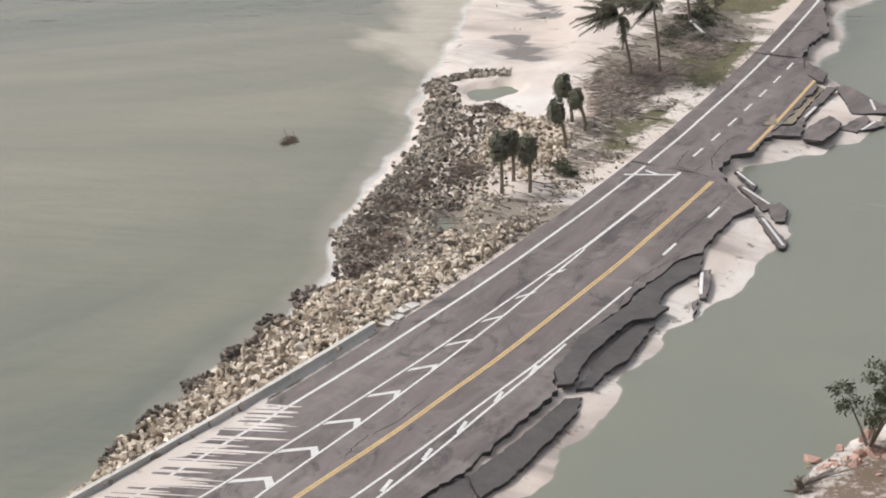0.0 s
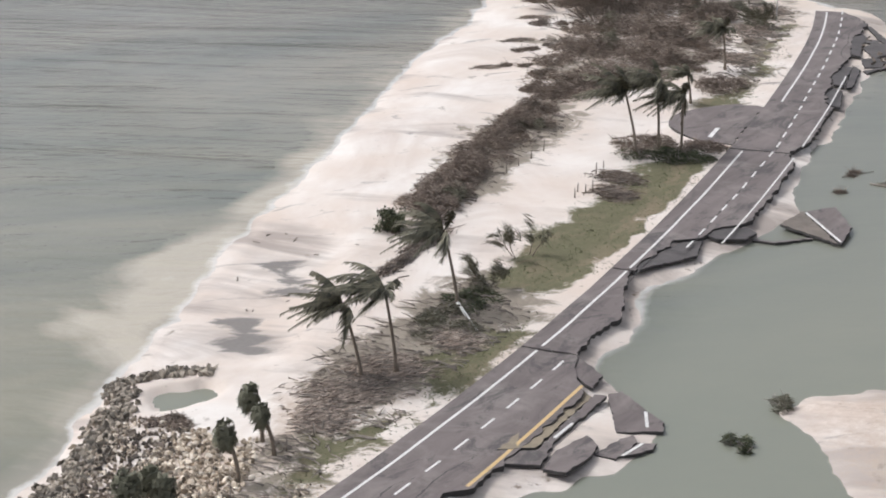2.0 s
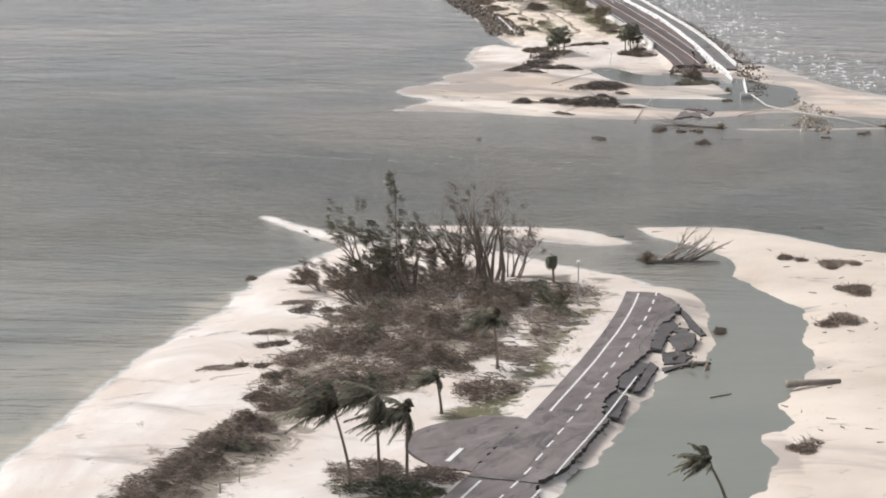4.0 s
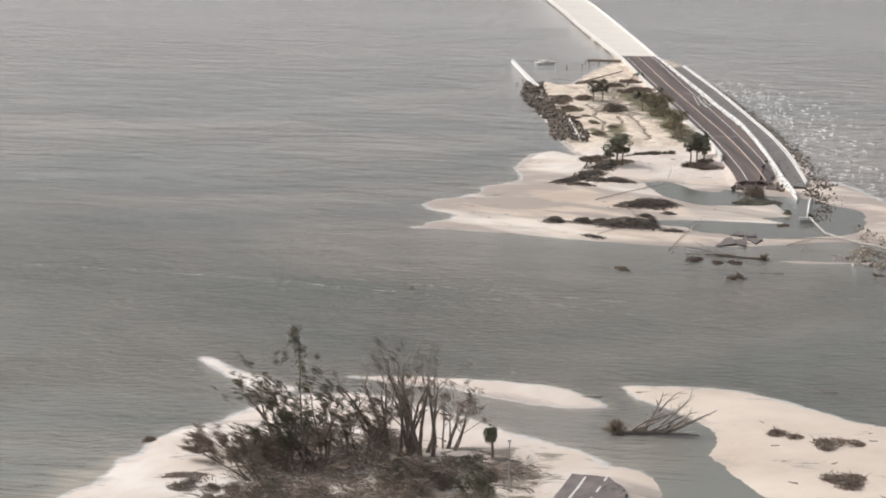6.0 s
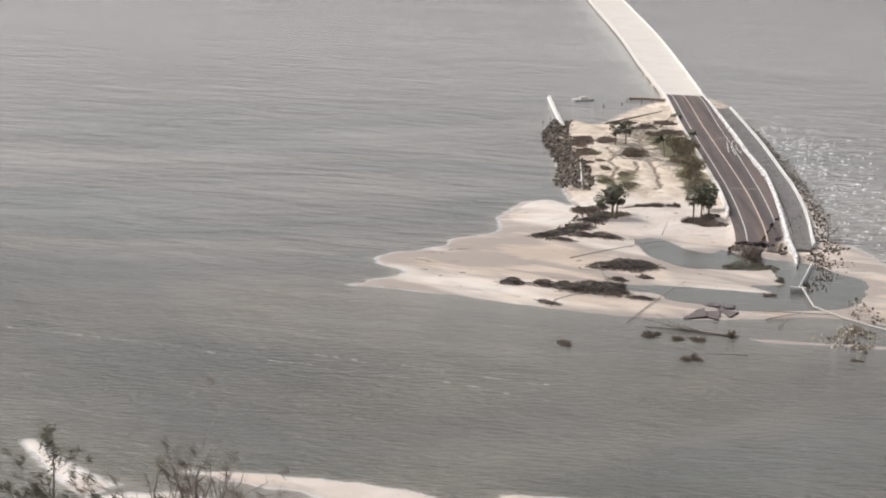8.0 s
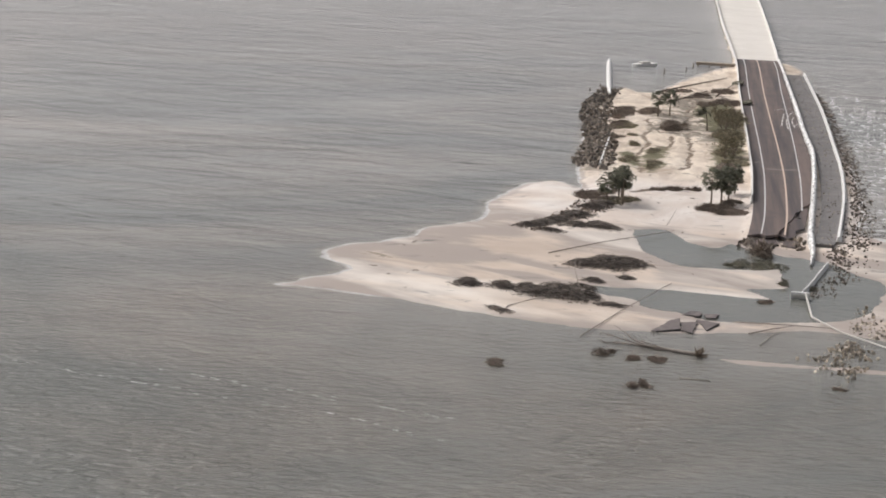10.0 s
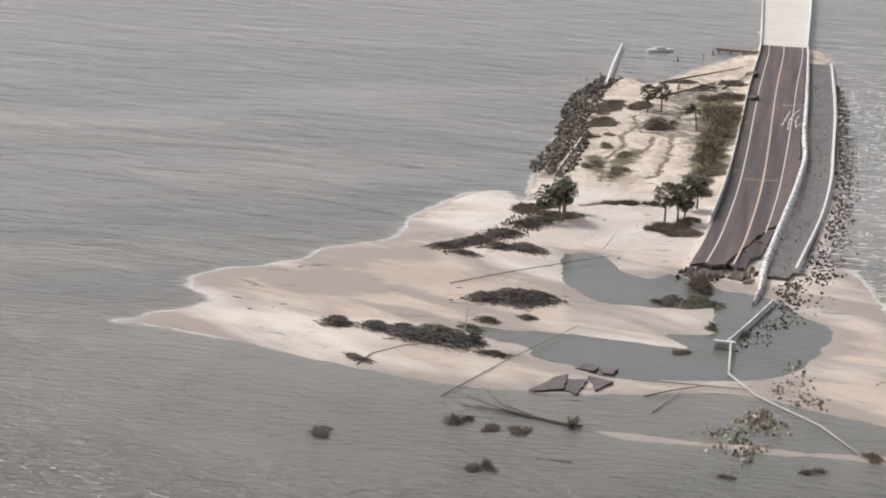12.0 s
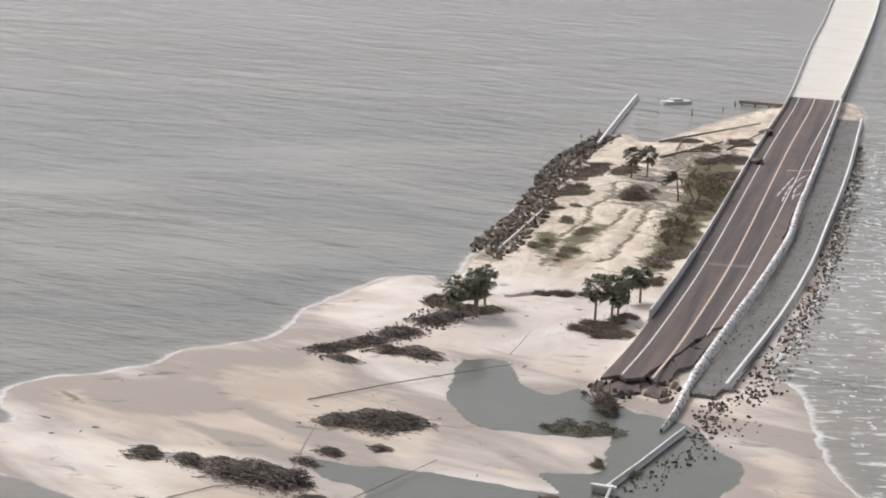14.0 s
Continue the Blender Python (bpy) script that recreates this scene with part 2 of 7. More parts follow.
def waves(turn, crest):
    """Long low crests across the wind, with shorter ones and chop on them."""
    swell = ramp(M_WATER, noise_tex(M_WATER, place(M_WATER, (crest, 0.105, 0.1), turn), 1.0, 3, 0.5, 0.5), [(0.38, 0.0), (0.72, 1.0)])
    short = noise_tex(M_WATER, place(M_WATER, (crest * 3.5, 0.27, 0.1), turn + 9), 1.0, 4, 0.55, 0.6)
    return calc(M_WATER, "ADD", calc(M_WATER, "MULTIPLY", swell, 0.8), calc(M_WATER, "MULTIPLY", short, 0.5))


_bend = node(M_WATER, "ShaderNodeMapRange", From_Min=430.0, From_Max=560.0)
link(M_WATER, _xyz.outputs["Y"], _bend.inputs["Value"])
_chop = noise_tex(M_WATER, place(M_WATER, (0.35, 0.7, 0.3), 8), 1.0, 4, 0.6, 0.4)
_wave = calc(M_WATER, "ADD", calc(M_WATER, "MULTIPLY", calc(M_WATER, "MULTIPLY", waves(-6, 0.013), 0.66), calc(M_WATER, "SUBTRACT", 1.0, _bend.outputs[0])), calc(M_WATER, "MULTIPLY", calc(M_WATER, "MULTIPLY", waves(-9, 0.05), 0.4), _bend.outputs[0]))
_wave = calc(M_WATER, "ADD", _wave, calc(M_WATER, "MULTIPLY", _chop, calc(M_WATER, "MULTIPLY_ADD", calc(M_WATER, "MULTIPLY", _deep.outputs[0], _shelf.outputs[0]), 0.95, 0.24)))
_gust = ramp(M_WATER, noise_tex(M_WATER, place(M_WATER, (0.009, 0.013, 0.1), 25), 1.0, 4, 0.6, 0.8), [(0.3, 0.25), (0.7, 1.6)])
_wave = calc(M_WATER, "MULTIPLY", calc(M_WATER, "MULTIPLY", _wave, _gust), attr(M_WATER, "open"))
bump(M_WATER, _wave, 1.0, 1.0)

M_ASPHALT = mat("asphalt", 0.82, 0, 0.35)
_p = place(M_ASPHALT)
_f = noise_tex(M_ASPHALT, _p, 7.0, 6, 0.8)
_s = noise_tex(M_ASPHALT, place(M_ASPHALT, (0.30, 0.04, 0.2), -27), 1.0, 7, 0.7, 0.9)
_a = mix(M_ASPHALT, ramp(M_ASPHALT, _s, [(0.3, 0.0), (0.7, 1.0)]), (0.125, 0.103, 0.098), (0.235, 0.199, 0.187))
_a = mix(M_ASPHALT, ramp(M_ASPHALT, noise_tex(M_ASPHALT, _p, 0.16, 7, 0.7, 0.8), [(0.50, 0.0), (0.68, 0.5)]), _a, (0.34, 0.31, 0.28))
_a = mix(M_ASPHALT, ramp(M_ASPHALT, noise_tex(M_ASPHALT, place(M_ASPHALT, (0.3, 0.12, 0.2), -27), 1.0, 8, 0.75, 1.0), [(0.53, 0.0), (0.62, 0.7)]), _a, (0.062, 0.058, 0.058))
_a = mix(M_ASPHALT, calc(M_ASPHALT, "MULTIPLY", _f, 0.35), _a, (0.07, 0.066, 0.066))
link(M_ASPHALT, _a, bsdf(M_ASPHALT).inputs["Base Color"])
bump(M_ASPHALT, _f, 0.3, 0.03)
M_BROKEN = simple("broken_asphalt", (0.035, 0.032, 0.032), (0.10, 0.092, 0.088), 0.8, 0.9, 0.6, 0.08)
M_DAMP = simple("damp_asphalt", (0.05, 0.046, 0.045), (0.125, 0.11, 0.105), 0.5, 0.75, 0.3, 0.04)
M_DUSTED = simple("sand_dusted_asphalt", (0.17, 0.14, 0.1), (0.33, 0.275, 0.195), 0.4, 0.85, 0.3, 0.04)
M_OLDROAD = simple("old_asphalt", (0.10, 0.085, 0.072), (0.235, 0.2, 0.168), 0.25, 0.85, 0.3, 0.04)
M_SERVICE = simple("grey_service_asphalt", (0.1, 0.093, 0.09), (0.225, 0.21, 0.2), 0.25, 0.85, 0.3, 0.04)
M_APPROACH = mat("brown_asphalt", 0.8, 0, 0.35)
_p = place(M_APPROACH)
_t = noise_tex(M_APPROACH, place(M_APPROACH, (0.4, 0.012, 0.2), 5.5), 1.0, 5, 0.6, 0.3)
_a = mix(M_APPROACH, ramp(M_APPROACH, _t, [(0.36, 0.0), (0.64, 1.0)]), (0.075, 0.064, 0.064), (0.165, 0.124, 0.108))
_a = mix(M_APPROACH, ramp(M_APPROACH, noise_tex(M_APPROACH, _p, 0.09, 7, 0.7, 0.8), [(0.5, 0.0), (0.72, 0.6)]), _a, (0.075, 0.07, 0.072))
_a = mix(M_APPROACH, ramp(M_APPROACH, noise_tex(M_APPROACH, place(M_APPROACH, (0.05, 0.16, 0.2), 35), 1.0, 7, 0.7, 0.8), [(0.62, 0.0), (0.72, 0.6)]), _a, (0.34, 0.29, 0.25))
link(M_APPROACH, _a, bsdf(M_APPROACH).inputs["Base Color"])
bump(M_APPROACH, noise_tex(M_APPROACH, _p, 5.0, 5, 0.7), 0.25, 0.03)
M_FADED = simple("faded_yellow_paint", (0.5, 0.38, 0.29), (0.7, 0.56, 0.45), 0.6, 0.7, 0.2, 0.01)
M_BAGS = mat("sandbag_cloth", 0.85)
_p = place(M_BAGS)
_a = mix(M_BAGS, noise_tex(M_BAGS, _p, 0.6, 5, 0.65), (0.74, 0.73, 0.7), (0.9, 0.89, 0.87))
_a = mix(M_BAGS, ramp(M_BAGS, noise_tex(M_BAGS, _p, 1.3, 3, 0.6), [(0.52, 0.0), (0.57, 0.85)]), _a, (0.13, 0.12, 0.115))
link(M_BAGS, _a, bsdf(M_BAGS).inputs["Base Color"])
bump(M_BAGS, noise_tex(M_BAGS, _p, 1.6, 4, 0.6), 0.5, 0.12)
M_WHITE = simple("white_road_paint", (0.5, 0.49, 0.46), (0.8, 0.79, 0.76), 1.2, 0.7, 0.2, 0.01)
M_YELLOW = simple("yellow_road_paint", (0.48, 0.33, 0.14), (0.66, 0.48, 0.25), 1.2, 0.7, 0.2, 0.01)
M_CONCRETE = simple("concrete", (0.5, 0.475, 0.43), (0.68, 0.65, 0.6), 0.15, 0.85, 0.2, 0.03)
M_DECK = simple("bare_concrete_deck", (0.6, 0.56, 0.5), (0.74, 0.7, 0.64), 0.08, 0.85, 0.2, 0.03)
# bridge piles and caps, toned darker than the deck
M_PILE = simple("dark_pile_concrete", (0.1, 0.092, 0.082), (0.26, 0.24, 0.21), 0.6, 0.85, 0.3, 0.04)
M_BARRIER = simple("white_concrete", (0.6, 0.58, 0.55), (0.82, 0.81, 0.78), 0.4, 0.8, 0.2, 0.03)
def stone(name, stops, by):
    """Rough-broken rock: mostly one tone a stone, with light stains."""
    m = mat(name, 0.9)
    p = place(m)
    f = calc(m, "ADD", calc(m, "MULTIPLY", (chance if by == "object" else island)(m), 0.7), calc(m, "MULTIPLY", noise_tex(m, p, 1.3, 4, 0.6), 0.3))
    link(m, ramp(m, f, stops), bsdf(m).inputs["Base Color"])
    bump(m, noise_tex(m, p, 4.0, 4, 0.6), 0.25, 0.06)
    return m


TONES = [(0.15, (0.11, 0.088, 0.066)), (0.4, (0.38, 0.312, 0.235)), (0.65, (0.66, 0.565, 0.445)), (0.9, (0.82, 0.755, 0.655))]
M_ROCK = stone("limestone", TONES, "object")
M_ROCKS = stone("limestone_rubble", TONES, "island")
M_DARKROCK = simple("wet_rock", (0.12, 0.105, 0.085), (0.42, 0.365, 0.295), 0.9, 0.85, 0.5, 0.1, "island", 0.5)
M_HEAP = simple("dark_brush", (0.11, 0.086, 0.068), (0.31, 0.25, 0.2), 0.7, 0.9, 0.4, 0.05, "island", 0.5)
M_WRACK = simple("dark_wrack", (0.05, 0.042, 0.036), (0.19, 0.155, 0.128), 0.7, 0.9, 0.4, 0.05, "island", 0.5)
M_FARROCK = simple("dark_revetment_rock", (0.062, 0.052, 0.043), (0.235, 0.193, 0.155), 0.7, 0.85, 0.5, 0.1, "island", 0.5)
M_BARK = simple("bark", (0.16, 0.13, 0.10), (0.34, 0.28, 0.22), 2.0, 0.9, 0.5, 0.05)
M_DRIFT = simple("grey_dead_wood", (0.17, 0.145, 0.125), (0.38, 0.33, 0.285), 1.4, 0.9, 0.5, 0.05)
M_FROND = simple("palm_frond", (0.066, 0.064, 0.043), (0.2, 0.183, 0.122), 1.2, 0.7, 0.2, 0.02, "island", 0.5)
M_SABAL = simple("sabal_leaf", (0.105, 0.108, 0.072), (0.3, 0.285, 0.2), 1.2, 0.75, 0.2, 0.02, "island", 0.5)
M_BRUSH = simple("brown_brush", (0.14, 0.11, 0.088), (0.37, 0.3, 0.245), 0.16, 0.9, 0.3, 0.05, "island", 0.34)
M_LEAF = simple("needle_foliage", (0.1, 0.1, 0.07), (0.27, 0.25, 0.18), 0.8, 0.85, 0.3, 0.03, "island", 0.5)
M_MANGROVE = simple("mangrove_leaf", (0.075, 0.085, 0.052), (0.215, 0.222, 0.14), 0.8, 0.8, 0.2, 0.02, "island", 0.5)
M_TWIG = simple("sun_dried_twig", (0.22, 0.175, 0.145), (0.5, 0.415, 0.345), 0.5, 0.9, 0.3, 0.04, "island", 0.45)
M_LIMB = simple("weathered_limb", (0.12, 0.097, 0.08), (0.32, 0.265, 0.218), 1.4, 0.9, 0.5, 0.05)
M_DUNE = simple("dune_scrub", (0.16, 0.145, 0.098), (0.42, 0.365, 0.255), 0.6, 0.9, 0.3, 0.03, "island", 0.5)
M_GRASS = simple("grass", (0.078, 0.088, 0.038), (0.175, 0.178, 0.09), 0.5, 0.85, 0.2, 0.02, "island", 0.5)
M_SEAGRAPE = simple("green_shrub", (0.045, 0.055, 0.03), (0.14, 0.15, 0.08), 0.8, 0.7, 0.2, 0.02, "island", 0.5)


# ---- mesh helpers ----
def mesh(name, verts, faces, material, smooth=False):
    me = bpy.data.meshes.new(name)
    me.from_pydata([tuple(map(float, v)) for v in verts], [], [tuple(map(int, f)) for f in faces])
    me.materials.append(material)
    if smooth:
        me.polygons.foreach_set("use_smooth", [True] * len(me.polygons))
    me.update()
    return me


def piece(name, verts, faces, material, parent=None, label="", smooth=False):
    ob = new(name, mesh(name, verts, faces, material, smooth))
    if parent is not None:
        ob.parent = parent
    if label:
        ob["label"] = label
    return ob


def empty(name, x, y, z, label, category, group="", kind=""):
    ob = new(name)
    ob.location = (x, y, z)
    return tagged(ob, label, category, group, kind)


def curve_pts(points, step):
    """A smooth line through control points (Catmull-Rom), sampled about every step metres."""
    P = np.array(points, float)
    Q = np.vstack([2 * P[0] - P[1], P, 2 * P[-1] - P[-2]])
    out = []
    for k in range(1, len(Q) - 2):
        n = max(2, int(np.linalg.norm(Q[k + 1] - Q[k]) / step))
        for t in np.arange(n) / n:
            a, b, c, d = Q[k - 1:k + 3]
            out.append(0.5 * (2 * b + (c - a) * t + (2 * a - 5 * b + 4 * c - d) * t ** 2 + (3 * b - a - 3 * c + d) * t ** 3))
    out.append(P[-1])
    return np.array(out)


def inside(poly, X, Y):
    """Signed distance to a closed outline: positive within."""
    best = np.full(X.shape, 1e9)
    odd = np.zeros(X.shape, bool)
    for (ax, ay), (bx, by) in zip(poly, np.roll(poly, -1, 0)):
        dx, dy = bx - ax, by - ay
        t = np.clip(((X - ax) * dx + (Y - ay) * dy) / (dx * dx + dy * dy + 1e-12), 0, 1)
        best = np.minimum(best, (X - ax - t * dx) ** 2 + (Y - ay - t * dy) ** 2)
        if abs(dy) > 1e-9:
            odd ^= ((ay > Y) != (by > Y)) & (X < dx * (Y - ay) / dy + ax)
    return np.where(odd, 1, -1) * np.sqrt(best)


def within(poly, X, Y, reach=12.0):
    """inside(), worked out only near the outline; far away it is -reach."""
    near = (X > poly[:, 0].min() - reach) & (X < poly[:, 0].max() + reach) & (Y > poly[:, 1].min() - reach) & (Y < poly[:, 1].max() + reach)
    out = np.full(X.shape, -reach)
    out[near] = np.maximum(inside(poly, X[near], Y[near]), -reach)
    return out


def ripple(X, Y, size, seed=0):
    """Smooth pseudo-noise in about -1..1, summed from turned waves."""
    g = np.random.RandomState(seed)
    out = np.zeros(np.shape(X))
    for k in range(9):
        a, f, p = g.uniform(0, 6.28), (0.6 + 1.2 * g.rand()) / size, g.uniform(0, 6.28)
        out = out + np.sin(6.28 * f * (X * math.cos(a) + Y * math.sin(a)) + p)
    return out / 4.5


def tube(points, radii, sides=7):
    P = [Vector(p) for p in points]
    verts, faces = [], []
    for k, p in enumerate(P):
        d = (P[min(k + 1, len(P) - 1)] - P[max(k - 1, 0)]).normalized()
        u = d.cross(Vector((0.31, 0.95, 0.1))).normalized()
        v = d.cross(u)
        for j in range(sides):
            a = 6.2832 * j / sides
            verts.append(p + (u * math.cos(a) + v * math.sin(a)) * radii[k])
    for k in range(len(P) - 1):
        for j in range(sides):
            a, b = k * sides + j, k * sides + (j + 1) % sides
            faces.append((a, b, b + sides, a + sides))
    faces.append(tuple(range(sides))[::-1])
    faces.append(tuple(range(len(verts) - sides, len(verts))))
    return verts, faces


def join(parts):
    verts, faces = [], []
    for v, f in parts:
        n = len(verts)
        verts.extend(v)
        faces.extend(tuple(i + n for i in q) for q in f)
    return verts, faces


def box(x0, y0, z0, x1, y1, z1):
    v = [(x, y, z) for z in (z0, z1) for y in (y0, y1) for x in (x0, x1)]
    return v, [(0, 2, 3, 1), (4, 5, 7, 6), (0, 1, 5, 4), (2, 6, 7, 3), (0, 4, 6, 2), (1, 3, 7, 5)]


# ---- plan: the road's western edge line, and places given as metres along it and across it ----
REF = curve_pts([(-95, 50), (-63.1, 100), (-31.5, 140), (-3.9, 180), (19.4, 220), (38.6, 260), (54.7, 300), (68.7, 340), (81, 380), (91.2, 420), (97.7, 460)], 0.5)
REF_S = np.r_[0, np.cumsum(np.hypot(*np.diff(REF, axis=0).T))] - 59.4
REF_T = np.gradient(REF, axis=0)
REF_T /= np.linalg.norm(REF_T, axis=1)[:, None]


def on_road(s, d):
    k = min(max(np.searchsorted(REF_S, s), 1), len(REF) - 1)
    f = (s - REF_S[k - 1]) / (REF_S[k] - REF_S[k - 1])
    p = REF[k - 1] * (1 - f) + REF[k] * f
    t = REF_T[k]
    return p[0] + t[1] * d, p[1] - t[0] * d


def road_sd(X, Y):
    """Metres along and across the road for many places."""
    s, d, best = np.zeros(X.shape), np.zeros(X.shape), np.full(X.shape, 1e12)
    for k in range(0, len(REF), 4):
        dx, dy = X - REF[k, 0], Y - REF[k, 1]
        r = dx * dx + dy * dy
        m = r < best
        best = np.where(m, r, best)
        s = np.where(m, REF_S[k] + dx * REF_T[k, 0] + dy * REF_T[k, 1], s)
        d = np.where(m, dx * REF_T[k, 1] - dy * REF_T[k, 0], d)
    return s, d


# broken eastern edge of the pavement: metres along, metres across
EDGE = np.array([(-60, 17), (40, 19), (79.8, 17.6), (83.7, 18.3), (89.4, 17.5), (94.6, 17.1), (99.8, 16.7), (102.5, 14.8), (106.2, 14.4), (109.4, 13.2), (117.3, 13.5), (121.6, 13.1), (130, 13.1), (132.6, 14.4), (136.9, 13.7), (143.3, 13.4), (146.5, 14.3), (148.8, 11.9), (151.5, 9.4),
                 (155, 7.2), (159, 7.0), (161, 8.4), (168, 8.6), (186, 8.6), (190, 6.2), (194, 4.6), (196.9, 3.7), (204, 3.6), (207.4, 4.0), (210.7, 3.8), (217.6, 1.4), (222.7, 0.5), (229.6, 0.8), (236.2, 1.8), (238.2, 4.2), (243.3, 5.0), (245.7, 7.8), (257.4, 8.0), (274.5, 7.6), (278, 6.2), (280.7, 6.0), (285.4, 7.6),
                 (301.5, 7.5), (305.7, 7.6), (308.3, 6.1), (315.9, 5.0), (318.8, 5.6), (325.6, 4.5), (330.2, 5.1), (334.7, 5.3), (339.5, 6.0), (345.8, 5.4), (353.9, 4.9), (357.6, 6.0), (364.7, 6.9), (369.8, 5.3), (374, 2.8)])


def east_edge(s):
    return np.interp(s, EDGE[:, 0], EDGE[:, 1])


# ---- shorelines ----
MAIN_WEST = [(-150, 20), (-58, 120), (-24, 156.5), (-21, 170), (-14.5, 184.5), (-9.5, 198), (-9, 211), (-7, 220), (-3, 236), (-1, 254), (2, 269), (4, 283), (6, 301), (9, 315), (14, 338), (17, 355), (22, 383), (26, 403), (33, 427), (37, 451), (43, 459), (49, 473), (60, 478)]
MAIN_EAST = [(70, 472), (78, 464), (84, 457), (92, 450.5), (96.5, 443.5), (100.5, 442), (103, 435), (103, 424), (102, 411), (99.6, 399), (94, 392.6), (91, 381.5), (87.4, 371), (86, 364), (82.3, 352.5), (79.2, 346), (76.6, 337), (73.7, 323), (73.5, 316.3), (70.3, 312), (66.9, 306), (64.1, 302.6), (61.3, 298), (58.7, 293.3), (55, 290.6), (53, 286), (51.7, 279.5), (51.9, 275.8), (49.7, 271), (48, 267.5), (46, 262.5), (51, 247), (46, 236), (38.6, 231.2), (33.2, 228), (32, 224), (35.9, 212), (34.1, 207), (30.5, 199.9), (28.7, 195), (26.3, 191.6), (22.9, 187.8), (19.8, 181.6), (16.8, 176), (14.5, 169.4), (10.8, 162.2), (6.9, 154.4), (-20, 112), (-90, 20)]
SPIT = [(48, 474), (42, 482), (35, 494), (33, 497), (34, 498), (42, 487), (50, 480)]
NORTH_SHOAL = [(58, 489), (66, 490), (76, 489.5), (84, 488), (90, 485), (95.2, 476.7), (88.4, 475), (80, 479), (73.7, 484), (66, 485.5)]
FAR_WEST = [(53, 628), (61, 645), (54, 654), (53, 663), (59, 672), (64, 681), (64, 690), (72, 704), (70, 727), (73, 752), (79, 758), (85, 750), (79, 784), (66, 894), (65, 930), (68, 945), (76, 934), (83, 983), (91, 1027), (100, 1045)]
FAR_EAST = [(114, 1030), (131, 882), (139, 805), (143, 756), (144, 721), (148, 716), (152, 705), (159, 679), (166, 664), (178, 640), (172, 618), (156, 622), (142, 627), (130, 621), (116, 616), (100, 616), (85, 620), (65, 627)]
LAGOON_A = [(101.8, 705.3), (106.7, 707.8), (109.8, 704.0), (113.1, 696.4), (116.2, 692.8), (119.4, 693.1), (121.3, 697.5), (126.0, 692.9), (129.6, 690.5), (133.0, 686), (131.6, 676.6), (126.2, 673.5), (121.1, 672.3), (114.9, 672.1), (111.1, 676.5), (106.7, 684.1), (103.3, 696.5)]
LAGOON_B = [(98.4, 649.6), (104.6, 647.9), (108.7, 648.6), (115.7, 649.6), (121.9, 648.9), (127.1, 648.4), (131.3, 648.5), (132.0, 649.0), (129.9, 652.5), (127.5, 655.9), (131.8, 657.6), (134.6, 660.2), (132.2, 672.1), (130.5, 687.2), (135.9, 688.2), (141.7, 683.3), (145.4, 676.1), (149.1, 672.2), (150.5, 664.6), (149.9, 656.3), (149.1, 647.9), (145, 637), (134.0, 630.8), (124.8, 628.2), (118.5, 632.4), (112.9, 634.6), (110.3, 639.8), (104.4, 642.0)]
WET_FLATS = [[(83.6, 653.8), (90.6, 656.0), (96.8, 652.0), (99.1, 646.1), (91.4, 646.8), (80, 655.1)], [(84, 695), (101.0, 700), (106.0, 683), (103, 680), (95, 688)], [(78.5, 664.6), (91.9, 655.4), (103.0, 646.1), (111.2, 650.2), (105.6, 658.8), (94.2, 663.5), (83.8, 669.2)], [(62, 660), (70, 655), (80, 657), (86, 663), (76, 672), (66, 674)], [(112, 656), (124, 653), (129, 660), (122, 667), (112, 666)]]
FAR_SPIT = [(127, 602), (132, 600), (144, 601), (157, 602), (175, 606), (175, 608), (157, 604.5), (144, 603), (133, 602.5)]
EAST_SANDS = [(98, 489), (114, 489), (127, 477), (137, 469), (200, 440), (240, 380), (220, 300), (150, 275), (112, 290), (96, 304), (93, 307), (91, 312), (95, 319), (92, 327), (98, 338), (103, 353), (103, 364), (108, 369), (107, 377), (114, 396), (115, 411), (117, 428), (110, 451), (111, 464), (100, 484)]
SAND_BAR = [(-8, 262), (-8, 283), (-4, 298), (3, 316), (7, 333), (12, 350), (20, 345), (12, 315), (8, 283), (6, 262)]
POOL_A = [(11.6, 283.6), (16.6, 283.4), (15.4, 287.4), (14.6, 294.6), (12.4, 295), (11.4, 292), (12.6, 288)]
POOL_B = [(7.2, 268.6), (9.6, 265.4), (12.7, 264.6), (12.3, 272), (11.6, 278), (7.2, 275), (10, 271)]
LOW_BEACH = [(-3, 259), (8, 261), (15, 264), (17, 284), (19, 302), (14, 312), (8, 308), (1, 284)]
EARTH = [[(13, 231), (15, 240), (16, 252), (20.5, 250), (21, 244), (18, 235)], [(23, 249), (26, 262), (33, 284), (38, 284), (34, 266), (29, 252)], [(4, 228), (7, 236), (12, 240), (14, 231), (10, 223)]]
POOL_C = [(3.4, 254), (8.8, 256), (9.9, 253.2), (7.7, 249.6), (4.6, 248.6)]
POOL_D = [(0.3, 213.8), (2.4, 214), (2.7, 208.2), (1.3, 205.6), (0.2, 208.2)]
SHOAL_A = [(63, 252), (70, 257), (90, 256), (100, 235), (84, 224), (71, 226), (67, 233), (66, 243)]
SHOAL_B = [(52, 213), (54, 216), (61, 218), (75, 216), (75, 200), (58, 203), (53, 208)]
SHOAL_D = [(83.4, 306.9), (85, 308.3), (88.5, 307.5), (90.2, 304.8), (87.8, 303.2), (84.6, 304.4)]
SHOAL_C = [(27, 152), (30, 160), (33, 163), (37, 167), (46, 168), (60, 150), (40, 135)]


def outline(*lists):
    P = [p for q in lists for p in q]
    return curve_pts(P + [P[0]], 3.0)[:-1]


